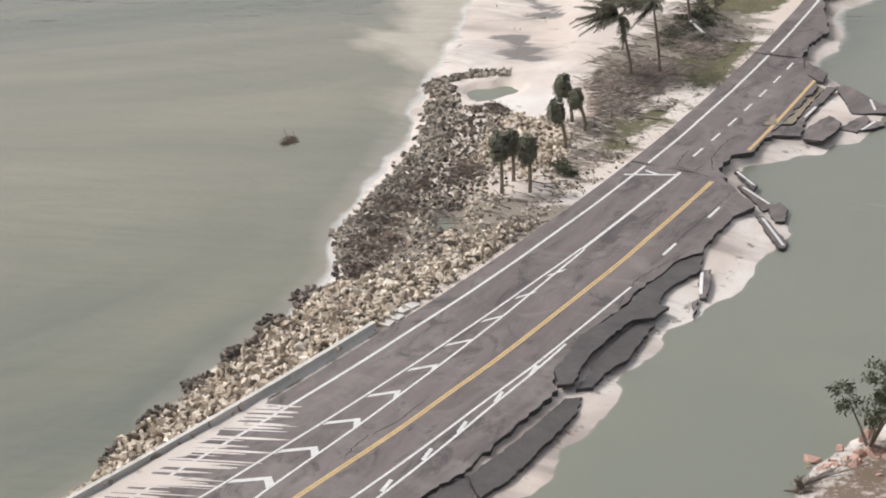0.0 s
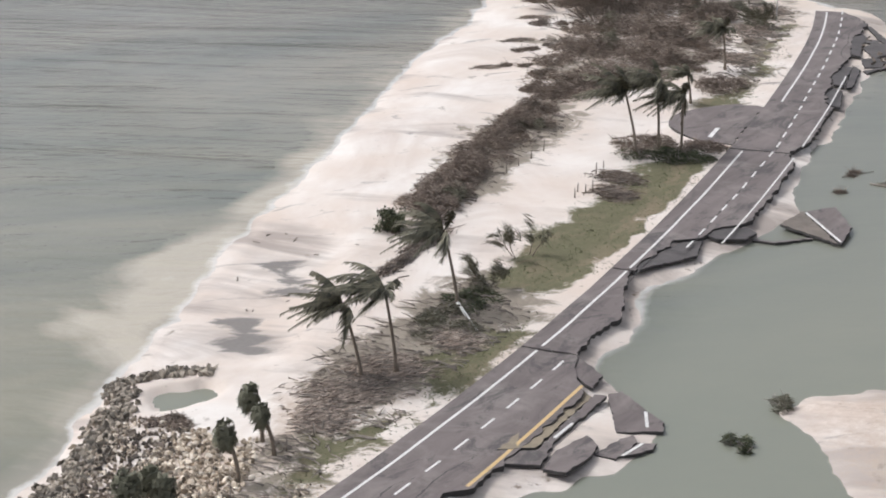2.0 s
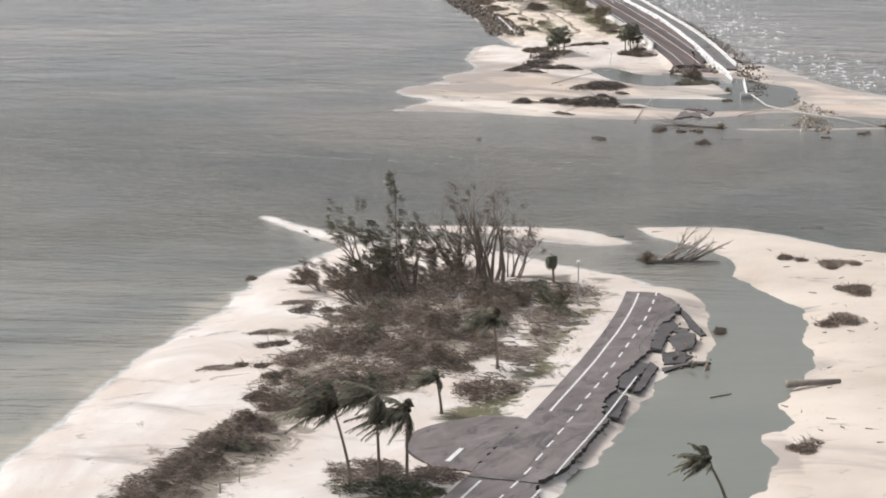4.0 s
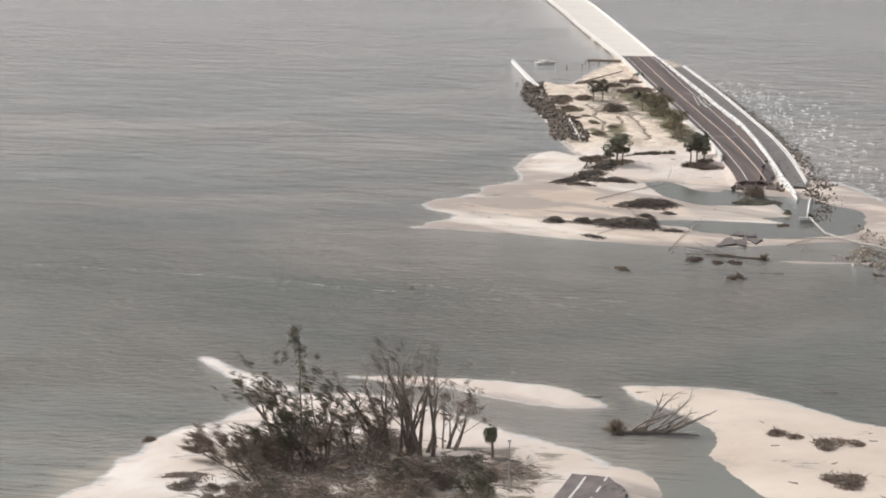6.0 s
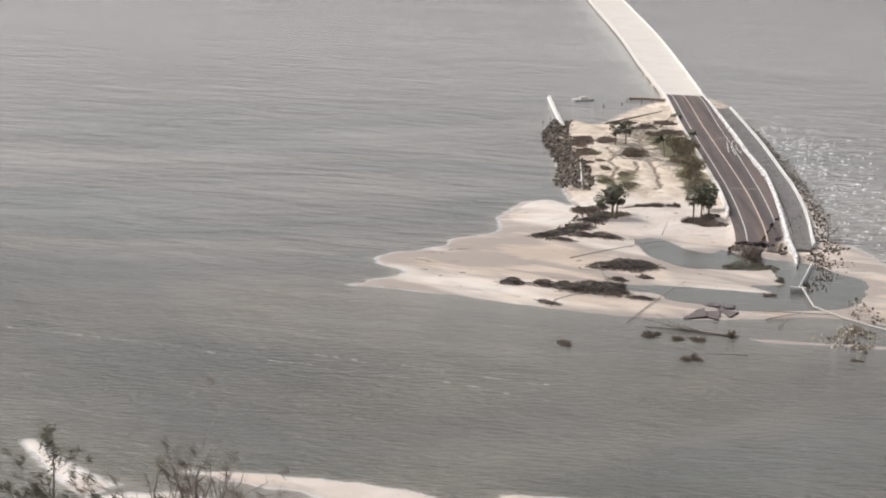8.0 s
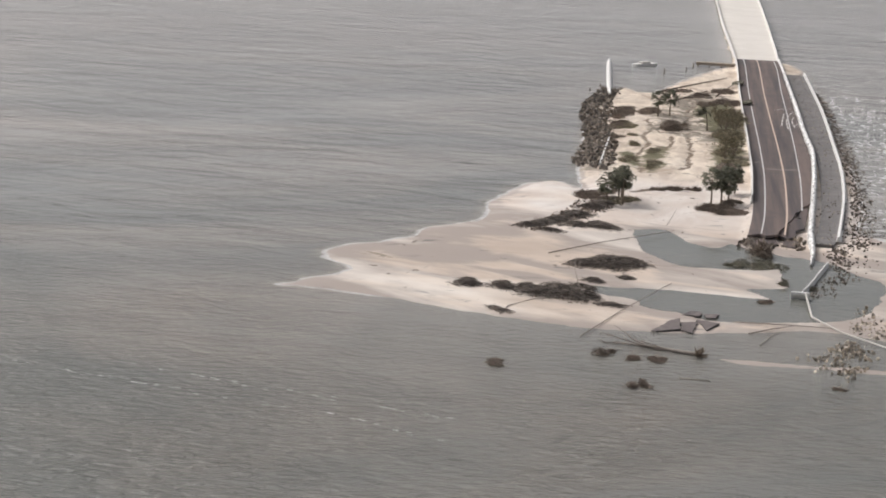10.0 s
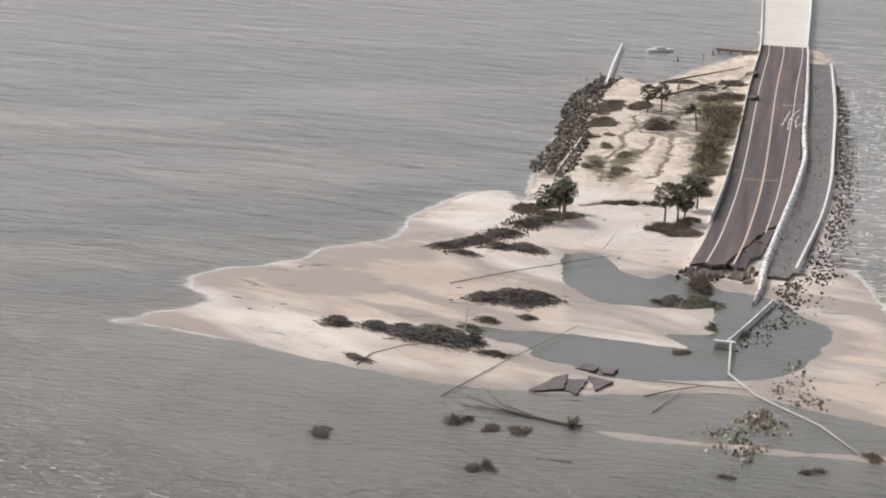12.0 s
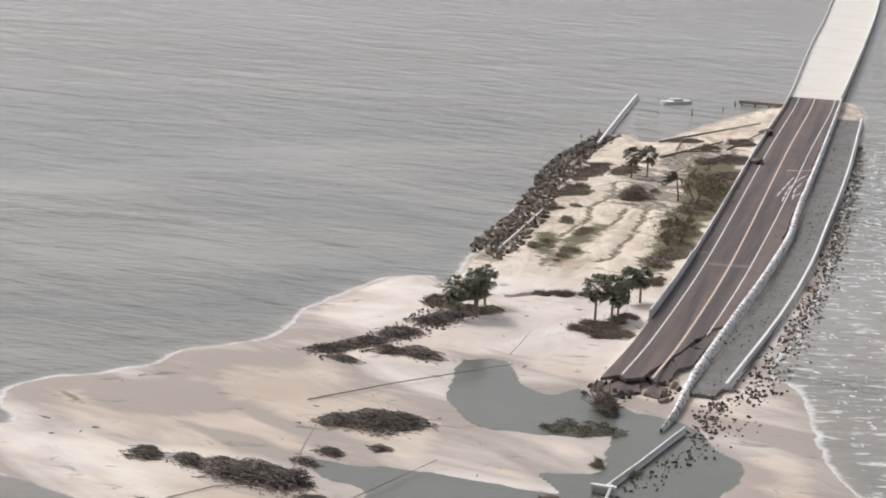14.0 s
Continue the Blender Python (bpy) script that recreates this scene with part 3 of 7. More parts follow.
def land(X, Y):
    """Signed distance to the waterline: positive on land."""
    d = np.full(X.shape, -1e9)
    for shape in ((MAIN_WEST, MAIN_EAST), (SPIT,), (NORTH_SHOAL,), (FAR_WEST, FAR_EAST), (FAR_SPIT,), (EAST_SANDS,), (SHOAL_A,), (SHOAL_B,), (SHOAL_C,), (SHOAL_D,)):
        o = outline(*shape)
        near = (X > o[:, 0].min() - 60) & (X < o[:, 0].max() + 60) & (Y > o[:, 1].min() - 60) & (Y < o[:, 1].max() + 60)
        e = np.full(X.shape, -60.0)
        e[near] = np.maximum(inside(o, X[near], Y[near]), -60)
        d = np.maximum(d, e)
    for shape in (LAGOON_A, LAGOON_B):
        o = curve_pts(shape + [shape[0]], 1.5)[:-1]
        near = (X > o[:, 0].min() - 20) & (X < o[:, 0].max() + 20) & (Y > o[:, 1].min() - 20) & (Y < o[:, 1].max() + 20)
        e = np.full(X.shape, -20.0)
        e[near] = inside(o, X[near], Y[near])
        d = np.where(near, np.minimum(d, np.where(e > 0, -2.2 * e, -e)), d)
    return d + 0.5 * ripple(X, Y, 9, 3) + 0.25 * ripple(X, Y, 3.5, 4)


# the far road: centre line and half widths, from the broken end to the bridge
FAR_ROAD = curve_pts([(130.9, 700), (129.6, 727), (125.9, 775), (121.0, 825), (115.2, 880), (109.0, 940), (102.6, 1007), (99.4, 1036)], 2.0)


def far_sd(X, Y):
    best, d = np.full(X.shape, 1e12), np.zeros(X.shape)
    T = np.gradient(FAR_ROAD, axis=0)
    T /= np.linalg.norm(T, axis=1)[:, None]
    s = np.zeros(X.shape)
    for k in range(len(FAR_ROAD)):
        dx, dy = X - FAR_ROAD[k, 0], Y - FAR_ROAD[k, 1]
        r = dx * dx + dy * dy
        m = r < best
        best = np.where(m, r, best)
        d = np.where(m, dx * T[k, 1] - dy * T[k, 0], d)
        s = np.where(m, 2.0 * k + dx * T[k, 0] + dy * T[k, 1], s)
    return s, d


def smooth01(x):
    x = np.clip(x, 0, 1)
    return x * x * (3 - 2 * x)


# eroded steps and gullies in the bridge island's sand
SCARPS = [([(24.5, 194), (27.5, 197.5), (29.5, 203), (32.5, 209)], 0.22), ([(14, 172.5), (17, 180), (21, 187), (25, 192.5)], 0.22), ([(6, 157), (12, 167.5)], 0.22), ([(50.3, 274), (50.7, 279.5), (51.8, 286), (53.5, 289)], 0.22), ([(55.5, 292), (59, 296), (62, 301)], 0.2), ([(38, 233), (44, 235.5)], 0.2), ([(78.5, 346), (84.5, 363)], 0.2), ([(97.1, 844), (98.8, 831.5), (101.6, 811), (102.4, 796), (103.5, 787), (101.9, 781)], 0.7), ([(94.9, 863.6), (93.2, 878), (92.2, 890), (93.1, 897), (91.6, 907), (92.7, 917), (96.4, 911)], 0.7), ([(84, 866), (87.5, 850), (87.2, 834), (90.2, 820), (90.4, 798), (94.8, 772)], 0.5), ([(94, 835), (95.6, 822), (94.6, 808)], 0.45), ([(96, 747), (101, 752), (107, 754)], 0.7), ([(88, 905), (92, 930), (97, 942)], 0.4)]


ROAD_PLACE = []


def ground_height(X, Y, shore=None):
    e = land(X, Y) if shore is None else shore
    crest = 0.85 + 0.45 * smooth01((Y - 740) / 20) * smooth01((975 - Y) / 40) - 0.53 * smooth01((Y - 560) / 40) * smooth01((735 - Y) / 30)
    h = np.where(e > 0, crest * (1 - np.exp(-np.maximum(e, 0) / 4.2)) + 0.02, np.maximum(-2.5, 0.2 * e))
    flat = smooth01((within(outline(SAND_BAR), X, Y) + 5 + 4 * ripple(X, Y, 13, 15)) / 16) * (e < 0)
    h = h * (1 - flat) + np.maximum(h, -0.22 + 0.06 * ripple(X, Y, 12, 8)) * flat
    k = smooth01(within(outline(LOW_BEACH), X, Y) / 4 + 0.6)
    h = h * (1 - k) + np.minimum(h, 0.24 + 0.05 * ripple(X, Y, 9, 14)) * k
    for ring, deep in ((POOL_A, -0.13), (POOL_B, -0.13), (POOL_C, 0.3), (POOL_D, 0.35)):
        k = smooth01(within(outline(ring), X, Y) / 1.2 + 0.45 + 0.3 * ripple(X, Y, 4, 12))
        h = h * (1 - k) - deep * k
    h = h + np.where(e > 2, 0.10 * ripple(X, Y, 16, 7) * np.clip((e - 2) / 6, 0, 1), 0)
    for line, deep in SCARPS:
        for x0, y0 in curve_pts(line, 1.0):
            near = (np.abs(X - x0) < 4) & (np.abs(Y - y0) < 4)
            if near.any():
                r2 = (X[near] - x0) ** 2 + (Y[near] - y0) ** 2
                h[near] -= deep * 0.3 * np.exp(-r2 / 1.6)
    s, d = road_sd(X, Y)
    if shore is not None:
        ROAD_PLACE.extend((s, d))
    r = east_edge(s)
    on = (s > -80) & (s < 377)
    bed = smooth01((d + 6.5) / 3.5) * smooth01((r + 0.5 - d) / 1.2) * on * smooth01((377 - s) / 5)
    h = h * (1 - bed) + 1.0 * bed
    fs, fd = far_sd(X, Y)
    low = smooth01((fd - 5.5) / 1.5) * smooth01((14 - fd) / 4) * (Y > 688)
    h = np.where(Y > 600, h * (1 - low) + np.minimum(h, 0.55) * low, h)
    rim = np.interp(Y, [700, 712, 720, 731, 739, 745, 760, 800], [-2.0, -0.8, 0.3, 1.6, 3.2, 4.2, 5.2, 6.3])
    bed = smooth01((fd + 8.2) / 1.2) * smooth01((rim + 0.6 - fd) / 1.2) * smooth01(fs / 10)
    h = np.where(Y > 600, h * (1 - bed) + 1.45 * bed, h)
    return h


def patch(X, Y, ring):
    return np.clip(within(curve_pts(ring + [ring[0]], 4.0)[:-1], X, Y) / 7 + 0.5, 0, 1)


GRASS = [[(17, 226), (22, 232), (30, 246), (24, 248), (17, 238)], [(29, 250), (33, 252), (41, 270), (36, 272), (29, 262)], [(37, 286), (44, 284), (56, 308), (66, 337), (58, 338), (48, 318), (39, 300)], [(62, 345), (68, 352), (74, 368), (88, 425), (83, 425), (72, 385), (66, 374), (64, 368)], [(91.3, 807.5), (94.8, 816), (96.6, 796), (98, 774.5), (95.6, 773), (92.6, 790)], [(85.4, 801), (88.9, 803), (92.2, 784.6), (91.7, 778.8)], [(93, 892), (95.4, 914), (104.4, 900), (109, 860), (113, 822), (110, 813), (103, 846)], [(107.7, 794), (106, 840), (111, 826), (115, 793), (113.5, 773), (110, 779)]]
# first ring paints the shade between the bank's boulders into the ground
LITTER_AND_SHADE = [[(-26, 155), (-14, 168), (0, 190), (4, 200), (-8, 198), (-15, 183), (-22, 168)], [(-8, 194), (8, 203), (13.5, 213), (11.5, 217), (2.5, 216), (-1, 222), (-6, 217), (-8, 209)], [(19, 250), (28, 250), (42, 276), (34, 290), (26, 276), (19, 262)], [(26, 306), (34, 316), (48, 358), (44, 372), (34, 352), (27, 322)], [(42, 372), (58, 372), (72, 396), (82, 440), (76, 450), (58, 458), (48, 430), (42, 395)], [(68, 374), (76, 380), (90, 436), (80, 446), (74, 402)], [(88, 834), (96, 838), (112, 800), (116, 770), (112, 850), (100, 930), (86, 925), (84, 880)], [(79, 778), (88, 770), (84, 806), (76, 858), (66, 930), (62, 900)], [(12, 213), (22, 231), (28.5, 248), (22, 251), (15, 238), (10.5, 221)]]

xs = np.concatenate([np.linspace(-1500, -60, 30)[:-1], np.arange(-60, -30, 3.0), np.arange(-30, 168, 0.8), np.arange(168, 240, 3.0), np.linspace(240, 1600, 30)])
ys = np.concatenate([np.linspace(-400, 120, 14)[:-1], np.arange(120, 150, 2.0), np.arange(150, 500, 0.9), np.arange(500, 600, 4.0), np.arange(600, 770, 0.9), np.arange(770, 920, 1.1), np.arange(920, 1060, 1.8), np.linspace(1060, 3500, 60)])
GX, GY = np.meshgrid(xs, ys)
SHORE = land(GX, GY)
GZ = ground_height(GX, GY, SHORE)


def sheet(name, Z, keep, material, values, label):
    ny, nx = GX.shape
    idx = np.arange(nx * ny).reshape(ny, nx)
    quads = np.stack([idx[:-1, :-1], idx[:-1, 1:], idx[1:, 1:], idx[1:, :-1]], -1)[keep[:-1, :-1] | keep[:-1, 1:] | keep[1:, 1:] | keep[1:, :-1]]
    used = np.zeros(nx * ny, bool)
    used[quads.ravel()] = True
    back = np.cumsum(used) - 1
    V = np.stack([GX.ravel(), GY.ravel(), Z.ravel()], 1)[used]
    F = back[quads]
    me = bpy.data.meshes.new(name)
    me.vertices.add(len(V))
    me.vertices.foreach_set("co", V.ravel())
    me.loops.add(F.size)
    me.loops.foreach_set("vertex_index", F.ravel())
    me.polygons.add(len(F))
    me.polygons.foreach_set("loop_start", np.arange(len(F)) * 4)
    me.polygons.foreach_set("use_smooth", np.ones(len(F), bool))
    me.update()
    me.validate()
    for key, val in values.items():
        me.attributes.new(key, "FLOAT", "POINT").data.foreach_set("value", val.ravel()[used].astype(np.float32))
    me.materials.append(material)
    return tagged(new(name, me), label, name, "", "structure")


grass = np.max([patch(GX, GY, g) * (0.66 if k in (0, 3) else 1.0) for k, g in enumerate(GRASS)], 0)
litter = np.max([patch(GX, GY, g) * (0.95 if k == 1 else 1.0 if k == 2 else 0.5 if k == 4 else 0.8 if k < 5 or k == 7 else 0.66) for k, g in enumerate(LITTER_AND_SHADE)], 0)
verge = np.clip((-ROAD_PLACE[1] - 2.3 - 0.7 * ripple(GX, GY, 6, 23)) / 1.6, 0, 1)
grass = np.where((ROAD_PLACE[0] > 190) & (ROAD_PLACE[0] < 280), grass * verge, grass)
soil = np.zeros(GX.shape)
for line, deep in SCARPS:
    for x0, y0 in curve_pts(line, 0.6):
        x0 = x0 + 0.6 * float(ripple(np.array(x0 * 3), np.array(y0), 5, 71))
        j0, j1 = np.searchsorted(ys, [y0 - 4, y0 + 4])
        i0, i1 = np.searchsorted(xs, [x0 - 3, x0 + 3])
        r2 = (GX[j0:j1, i0:i1] - x0) ** 2 / 0.32 + (GY[j0:j1, i0:i1] - y0) ** 2 / 1.6
        soil[j0:j1, i0:i1] = np.maximum(soil[j0:j1, i0:i1], min(1.0, deep / 0.45) * np.exp(-r2))
soil = np.maximum(soil, 0.75 * patch(GX, GY, SHOAL_C))
wet = np.maximum(np.clip(1 - (GZ - 0.05) / 0.42, 0, 1), np.max([patch(GX, GY, w) for w in WET_FLATS], 0) * 1.05)
wet = wet * (0.3 + 0.7 * smooth01((GY - 480) / 80))
mud = np.max([np.clip(within(outline(q), GX, GY) / 3.6 + 0.5, 0, 1) for q in (POOL_A, POOL_B)], 0)
low = smooth01(within(outline(LOW_BEACH), GX, GY) / 6 + 0.3)
wet = np.maximum(wet, 0.3 * low)
earth = 0.8 * np.max([patch(GX, GY, q) for q in EARTH] + [0.62 * patch(GX, GY, q) for q in (SHOAL_A, SHOAL_B)], 0)
lee = (ROAD_PLACE[1] > east_edge(ROAD_PLACE[0]) - 0.5) * (SHORE > -1) * (GY < 470) * (GX < 106)
wet = np.maximum(wet, 0.34 * lee)
sheet("ground", GZ, np.ones(GX.shape, bool), M_GROUND, {"grass": grass, "litter": litter, "wet": wet, "soil": soil, "mud": mud, "earth": earth}, "pale storm-washed beach sand with grass and litter")
shelter = smooth01((GX - np.interp(GY, REF[:, 1], REF[:, 0])) / 15) * smooth01((490 - GY) / 40) * smooth01((GX + 60) / 30)
pools = np.max([smooth01(within(outline(q), GX, GY) + 1) for q in (POOL_C, POOL_D)], 0)
calm = np.maximum(np.maximum(shelter, pools), np.maximum(smooth01(within(outline(LAGOON_A), GX, GY) / 3 + 1), smooth01(within(outline(LAGOON_B), GX, GY) / 3 + 1)))
calm = np.maximum(calm, 0.5 * smooth01((GX - 66) / 10) * smooth01((648 - GY) / 8) * smooth01((GY - 575) / 12))
windward = smooth01((GX - np.interp(GY, FAR_ROAD[:, 1], FAR_ROAD[:, 0]) - 8) / 8) * smooth01((GY - 640) / 30)
surf = np.clip(1 - np.abs(SHORE) / 58, 0, 1) * windward * (1 - calm)
silt = smooth01((within(outline(SAND_BAR), GX, GY, 20.0) + 4 + 3 * ripple(GX, GY, 22, 17)) / 12)
silt = np.maximum(silt, 0.42 * smooth01((GY - 215) / 30) * np.clip(1 - np.abs(SHORE + 2) / 9, 0, 1) * (GX < np.interp(GY, REF[:, 1], REF[:, 0])) * smooth01((470 - GY) / 40))
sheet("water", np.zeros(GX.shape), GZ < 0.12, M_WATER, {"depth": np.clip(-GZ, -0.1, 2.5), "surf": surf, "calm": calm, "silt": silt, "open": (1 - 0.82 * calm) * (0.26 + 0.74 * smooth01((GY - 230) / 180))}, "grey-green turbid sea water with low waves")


# ---- the road ----
def ribbon(s0, s1, left, right, top, thick, step=0.6, across=10, rag=0.0, seed=0, tilt=0.0, fade=0.0):
    """A slab of pavement along the road between two side lines, with ragged ends and edges."""
    S = np.arange(s0, s1 + step * 0.5, step)
    verts, faces = [], []
    n = across + 1
    for k, s in enumerate(S):
        a, b = (left(s) if callable(left) else left), (right(s) if callable(right) else right)
        for j in range(n):
            f = j / across
            d = a + (b - a) * f
            edge = rag * (ripple(np.array(s), np.array(2.0), 2.5, seed) + 0.6 * ripple(np.array(s), np.array(2.0), 0.9, seed + 1))
            if j == across:
                d += edge
            ds = 0.0
            if k in (0, len(S) - 1):
                ds = 0.7 * rag * ripple(np.array(d), np.array(s0), 2.2, seed + 5)
            x, y = on_road(s + ds, d)
            z = top + 0.05 * ripple(np.array(x), np.array(y), 14, 11) - tilt * f - fade * max(0, f - 0.75)
            verts.append((x, y, float(z)))
    for k in range(len(S) - 1):
        for j in range(across):
            i = k * n + j
            faces.append((i, i + 1, i + n + 1, i + n))
    rim = [j for j in range(n)] + [k * n + across for k in range(1, len(S))] + [(len(S) - 1) * n + j for j in range(across - 1, -1, -1)] + [k * n for k in range(len(S) - 2, 0, -1)]
    base = len(verts)
    for i in rim:
        x, y, z = verts[i]
        verts.append((x, y, z - thick))
    for k in range(len(rim)):
        a, b = rim[k], rim[(k + 1) % len(rim)]
        faces.append((b, a, base + k, base + (k + 1) % len(rim)))
    return verts, faces, (len(S) - 1) * across


def slab(name, parent, *args, label="", **kw):
    v, f, tops = ribbon(*args, **kw)
    ob = piece(name, v, f, M_ASPHALT, parent, label)
    ob.data.materials.append(M_BROKEN)
    idx = np.zeros(len(ob.data.polygons), np.int32)
    idx[tops:] = 1
    ob.data.polygons.foreach_set("material_index", idx)
    return ob


TOP = 1.2
road = tagged(new("road"), "cracked grey asphalt causeway road with broken seaward edge", "road", "", "structure")
CUTS = [-60, 152.5, 195.5, 223.5, 279, 306, 374]
for k, (a, b) in enumerate(zip(CUTS, CUTS[1:])):
    slab("pavement_section", road, a + 0.12, b - 0.12, -1.9, east_edge, TOP, 0.55, rag=0.28, seed=20 + k)
# paved turn-out to the beach
slab("side_road", road, 281, 303, lambda s: -2 - 11 * math.sin(math.pi * (s - 279) / 26) ** 0.7, -1.95, TOP - 0.01, 0.5, rag=0.3, seed=47)


def stripe(parent, s0, s1, d0, d1, width, material, name="painted_line", lift=0.012):
    """A painted line that drifts from d0 to d1 across the road."""
    S = np.linspace(s0, s1, max(2, int((s1 - s0) / 0.8) + 1))
    verts, faces = [], []
    for k, s in enumerate(S):
        d = d0 + (d1 - d0) * (k / (len(S) - 1))
        for e in (-width / 2, width / 2):
            x, y = on_road(s, d + e)
            verts.append((x, y, TOP + 0.05 * float(ripple(np.array(x), np.array(y), 14, 11)) + lift))
    faces = [(2 * k, 2 * k + 1, 2 * k + 3, 2 * k + 2) for k in range(len(S) - 1)]
    return piece(name, verts, faces, material, parent)


for a, b in ((-60, 152), (153, 195), (196.5, 223), (224.2, 278), (307, 373)):
    stripe(road, a, b, 0, 0, 0.3, M_WHITE, "edge_line")
stripe(road, -60, 128, 4.6, 3.9, 0.22, M_WHITE, "lane_line")
stripe(road, -60, 72, 13.5, 7.55, 0.22, M_WHITE, "lane_line")
stripe(road, 72, 128, 7.5, 4.25, 0.22, M_WHITE, "lane_line")
stripe(road, 128, 152, 4.05, 4.0, 0.34, M_WHITE, "lane_line")
for s in np.arange(67.5, 127, 6.0):
    lo, hi = 4.3, np.interp(s, [67, 126], [7.7, 4.4])
    mid = (lo + hi) / 2
    v, f = [], []
    for (sa, da) in ((s - 1.6, lo), (s - 0.9, lo), (s + 0.4, mid + 0.5), (s + 1.2, mid + 0.6), (s - 0.6, hi), (s + 0.4, hi)):
        x, y = on_road(sa, da)
        v.append((x, y, TOP + 0.05 * float(ripple(np.array(x), np.array(y), 14, 11)) + 0.014))
    piece("chevron", v, [(0, 1, 3, 2), (2, 3, 5, 4)], M_WHITE, road)
for off in (-0.13, 0.13):
    stripe(road, -60, 90, 12.4 + off, 9.75 + off, 0.2, M_YELLOW, "centre_line")
    stripe(road, 90, 151, 9.75 + off, 7.9 + off, 0.2, M_YELLOW, "centre_line")
    stripe(road, 161.5, 188, 8.1 + off * 0.7, 7.6 + off * 0.7, 0.2, M_YELLOW, "centre_line")
stripe(road, -60, 122, 17.6, 12.1, 0.24, M_WHITE, "lane_line")
stripe(road, 60, 108, 16.2, 12.9, 0.24, M_WHITE, "lane_line")
for s, d in ((78.6, 14.5), (84.5, 14.15), (89.8, 13.9), (96, 13.45), (102, 13.2)):
    stripe(road, s - 1.0, s + 1.0, d + 0.2, d - 0.3, 0.34, M_WHITE, "arrow_mark")
for s in (130.4, 141.3):
    stripe(road, s, s + 3.2, 11.4, 11.3, 0.28, M_WHITE, "dash")
for s in np.arange(157, 192, 5.6):
    stripe(road, s, s + 2.8, 3.5, 3.5, 0.25, M_WHITE, "dash")
for s in np.arange(234, 372, 5.3):
    d = np.interp(s, [234, 258, 280, 310, 341, 371], [3.7, 3.8, 3.9, 2.9, 2.6, 2.6])
    stripe(road, s, s + 2.7, d, d, 0.25, M_WHITE, "dash")
for a, b in ((237, 277), (283, 326)):
    stripe(road, a, b, 7.05, 7.05 - 0.3 * (a > 280), 0.22, M_WHITE, "edge_line")
for (sa, da), (sb, db) in (((148.5, -0.9), (151.1, 4.0)), ((150.7, 0.6), (150.2, 2.3))):
    v = []
    for sq, dq in ((sa - 0.2, da), (sa + 0.2, da), (sb + 0.2, db), (sb - 0.2, db)):
        x, y = on_road(sq, dq)
        v.append((x, y, TOP + 0.05 * float(ripple(np.array(x), np.array(y), 14, 11)) + 0.02))
    piece("cross_mark", v, [(0, 3, 2, 1)], M_WHITE, road)
stripe(road, 283.5, 288.8, -5.6, -5.6, 0.6, M_WHITE, "stop_bar")

# ---- the far approach road and the bridge ----
FT = np.gradient(FAR_ROAD, axis=0)
FT /= np.linalg.norm(FT, axis=1)[:, None]
FZ = 1.8


def on_far(i, d):
    return FAR_ROAD[i, 0] + FT[i, 1] * d, FAR_ROAD[i, 1] - FT[i, 0] * d


def far_strip(name, parent, i0, i1, d0, d1, z, material, thick=0.0, rag=0.0):
    verts, faces = [], []
    n = 9 if thick else 2
    for i in range(i0, i1):
        right = d1(FAR_ROAD[i, 1]) if callable(d1) else d1
        for j, d in enumerate(np.linspace(d0, right, n)):
            x, y = on_far(i, d)
            if i == i0 and rag:
                y += rag * float(ripple(np.array(d), np.array(1.0), 2.0, 9)) + rag * 1.2 * (d - d0) / (right - d0)
            verts.append((x, y, z))
    for i in range(i1 - i0 - 1):
        for j in range(n - 1):
            a = i * n + j
            faces.append((a, a + 1, a + n + 1, a + n))
    if thick:
        rows = i1 - i0
        rim = list(range(n)) + [k * n + n - 1 for k in range(1, rows)] + [(rows - 1) * n + j for j in range(n - 2, -1, -1)] + [k * n for k in range(rows - 2, 0, -1)]
        base = len(verts)
        verts += [(verts[i][0], verts[i][1], z - thick) for i in rim]
        for k in range(len(rim)):
            a, b = rim[k], rim[(k + 1) % len(rim)]
            faces.append((b, a, base + k, base + (k + 1) % len(rim)))
    return piece(name, verts, faces, material, parent)


NF = len(FAR_ROAD)
far_road = tagged(new("approach_road"), "brown asphalt bridge approach with lane lines, torn off at its end", "road", "", "structure")
far_strip("pavement_section", far_road, 0, NF, -6.8, lambda y: np.interp(y, [700, 705, 712, 718, 720, 729, 731, 736, 739, 745, 760, 780, 800], [-1.3, -1.0, -0.2, 0.2, 1.2, 1.6, 2.6, 2.7, 4.1, 4.9, 5.7, 6.3, 7.1]) + 0.35 * float(ripple(np.array(y), np.array(0.0), 3.0, 33)), FZ, M_APPROACH, 0.5, 1.2)
for d, m in ((-4.4, M_WHITE), (0.0, M_FADED)):
    w = 0.26 if m is M_WHITE else 0.36
    far_strip("painted_line", far_road, 1, NF, d - w / 2, d + w / 2, FZ + 0.02, m)
verts, faces = [], []
for i in range(16, NF):
    d = np.interp(FAR_ROAD[i, 1], [720, 800, 895, 1007], [2.9, 3.7, 4.9, 5.6])
    verts += [(*on_far(i, d - 0.12), FZ + 0.02), (*on_far(i, d + 0.12), FZ + 0.02)]
piece("painted_line", verts, [(2 * k, 2 * k + 1, 2 * k + 3, 2 * k + 2) for k in range(NF - 17)], M_WHITE, far_road)


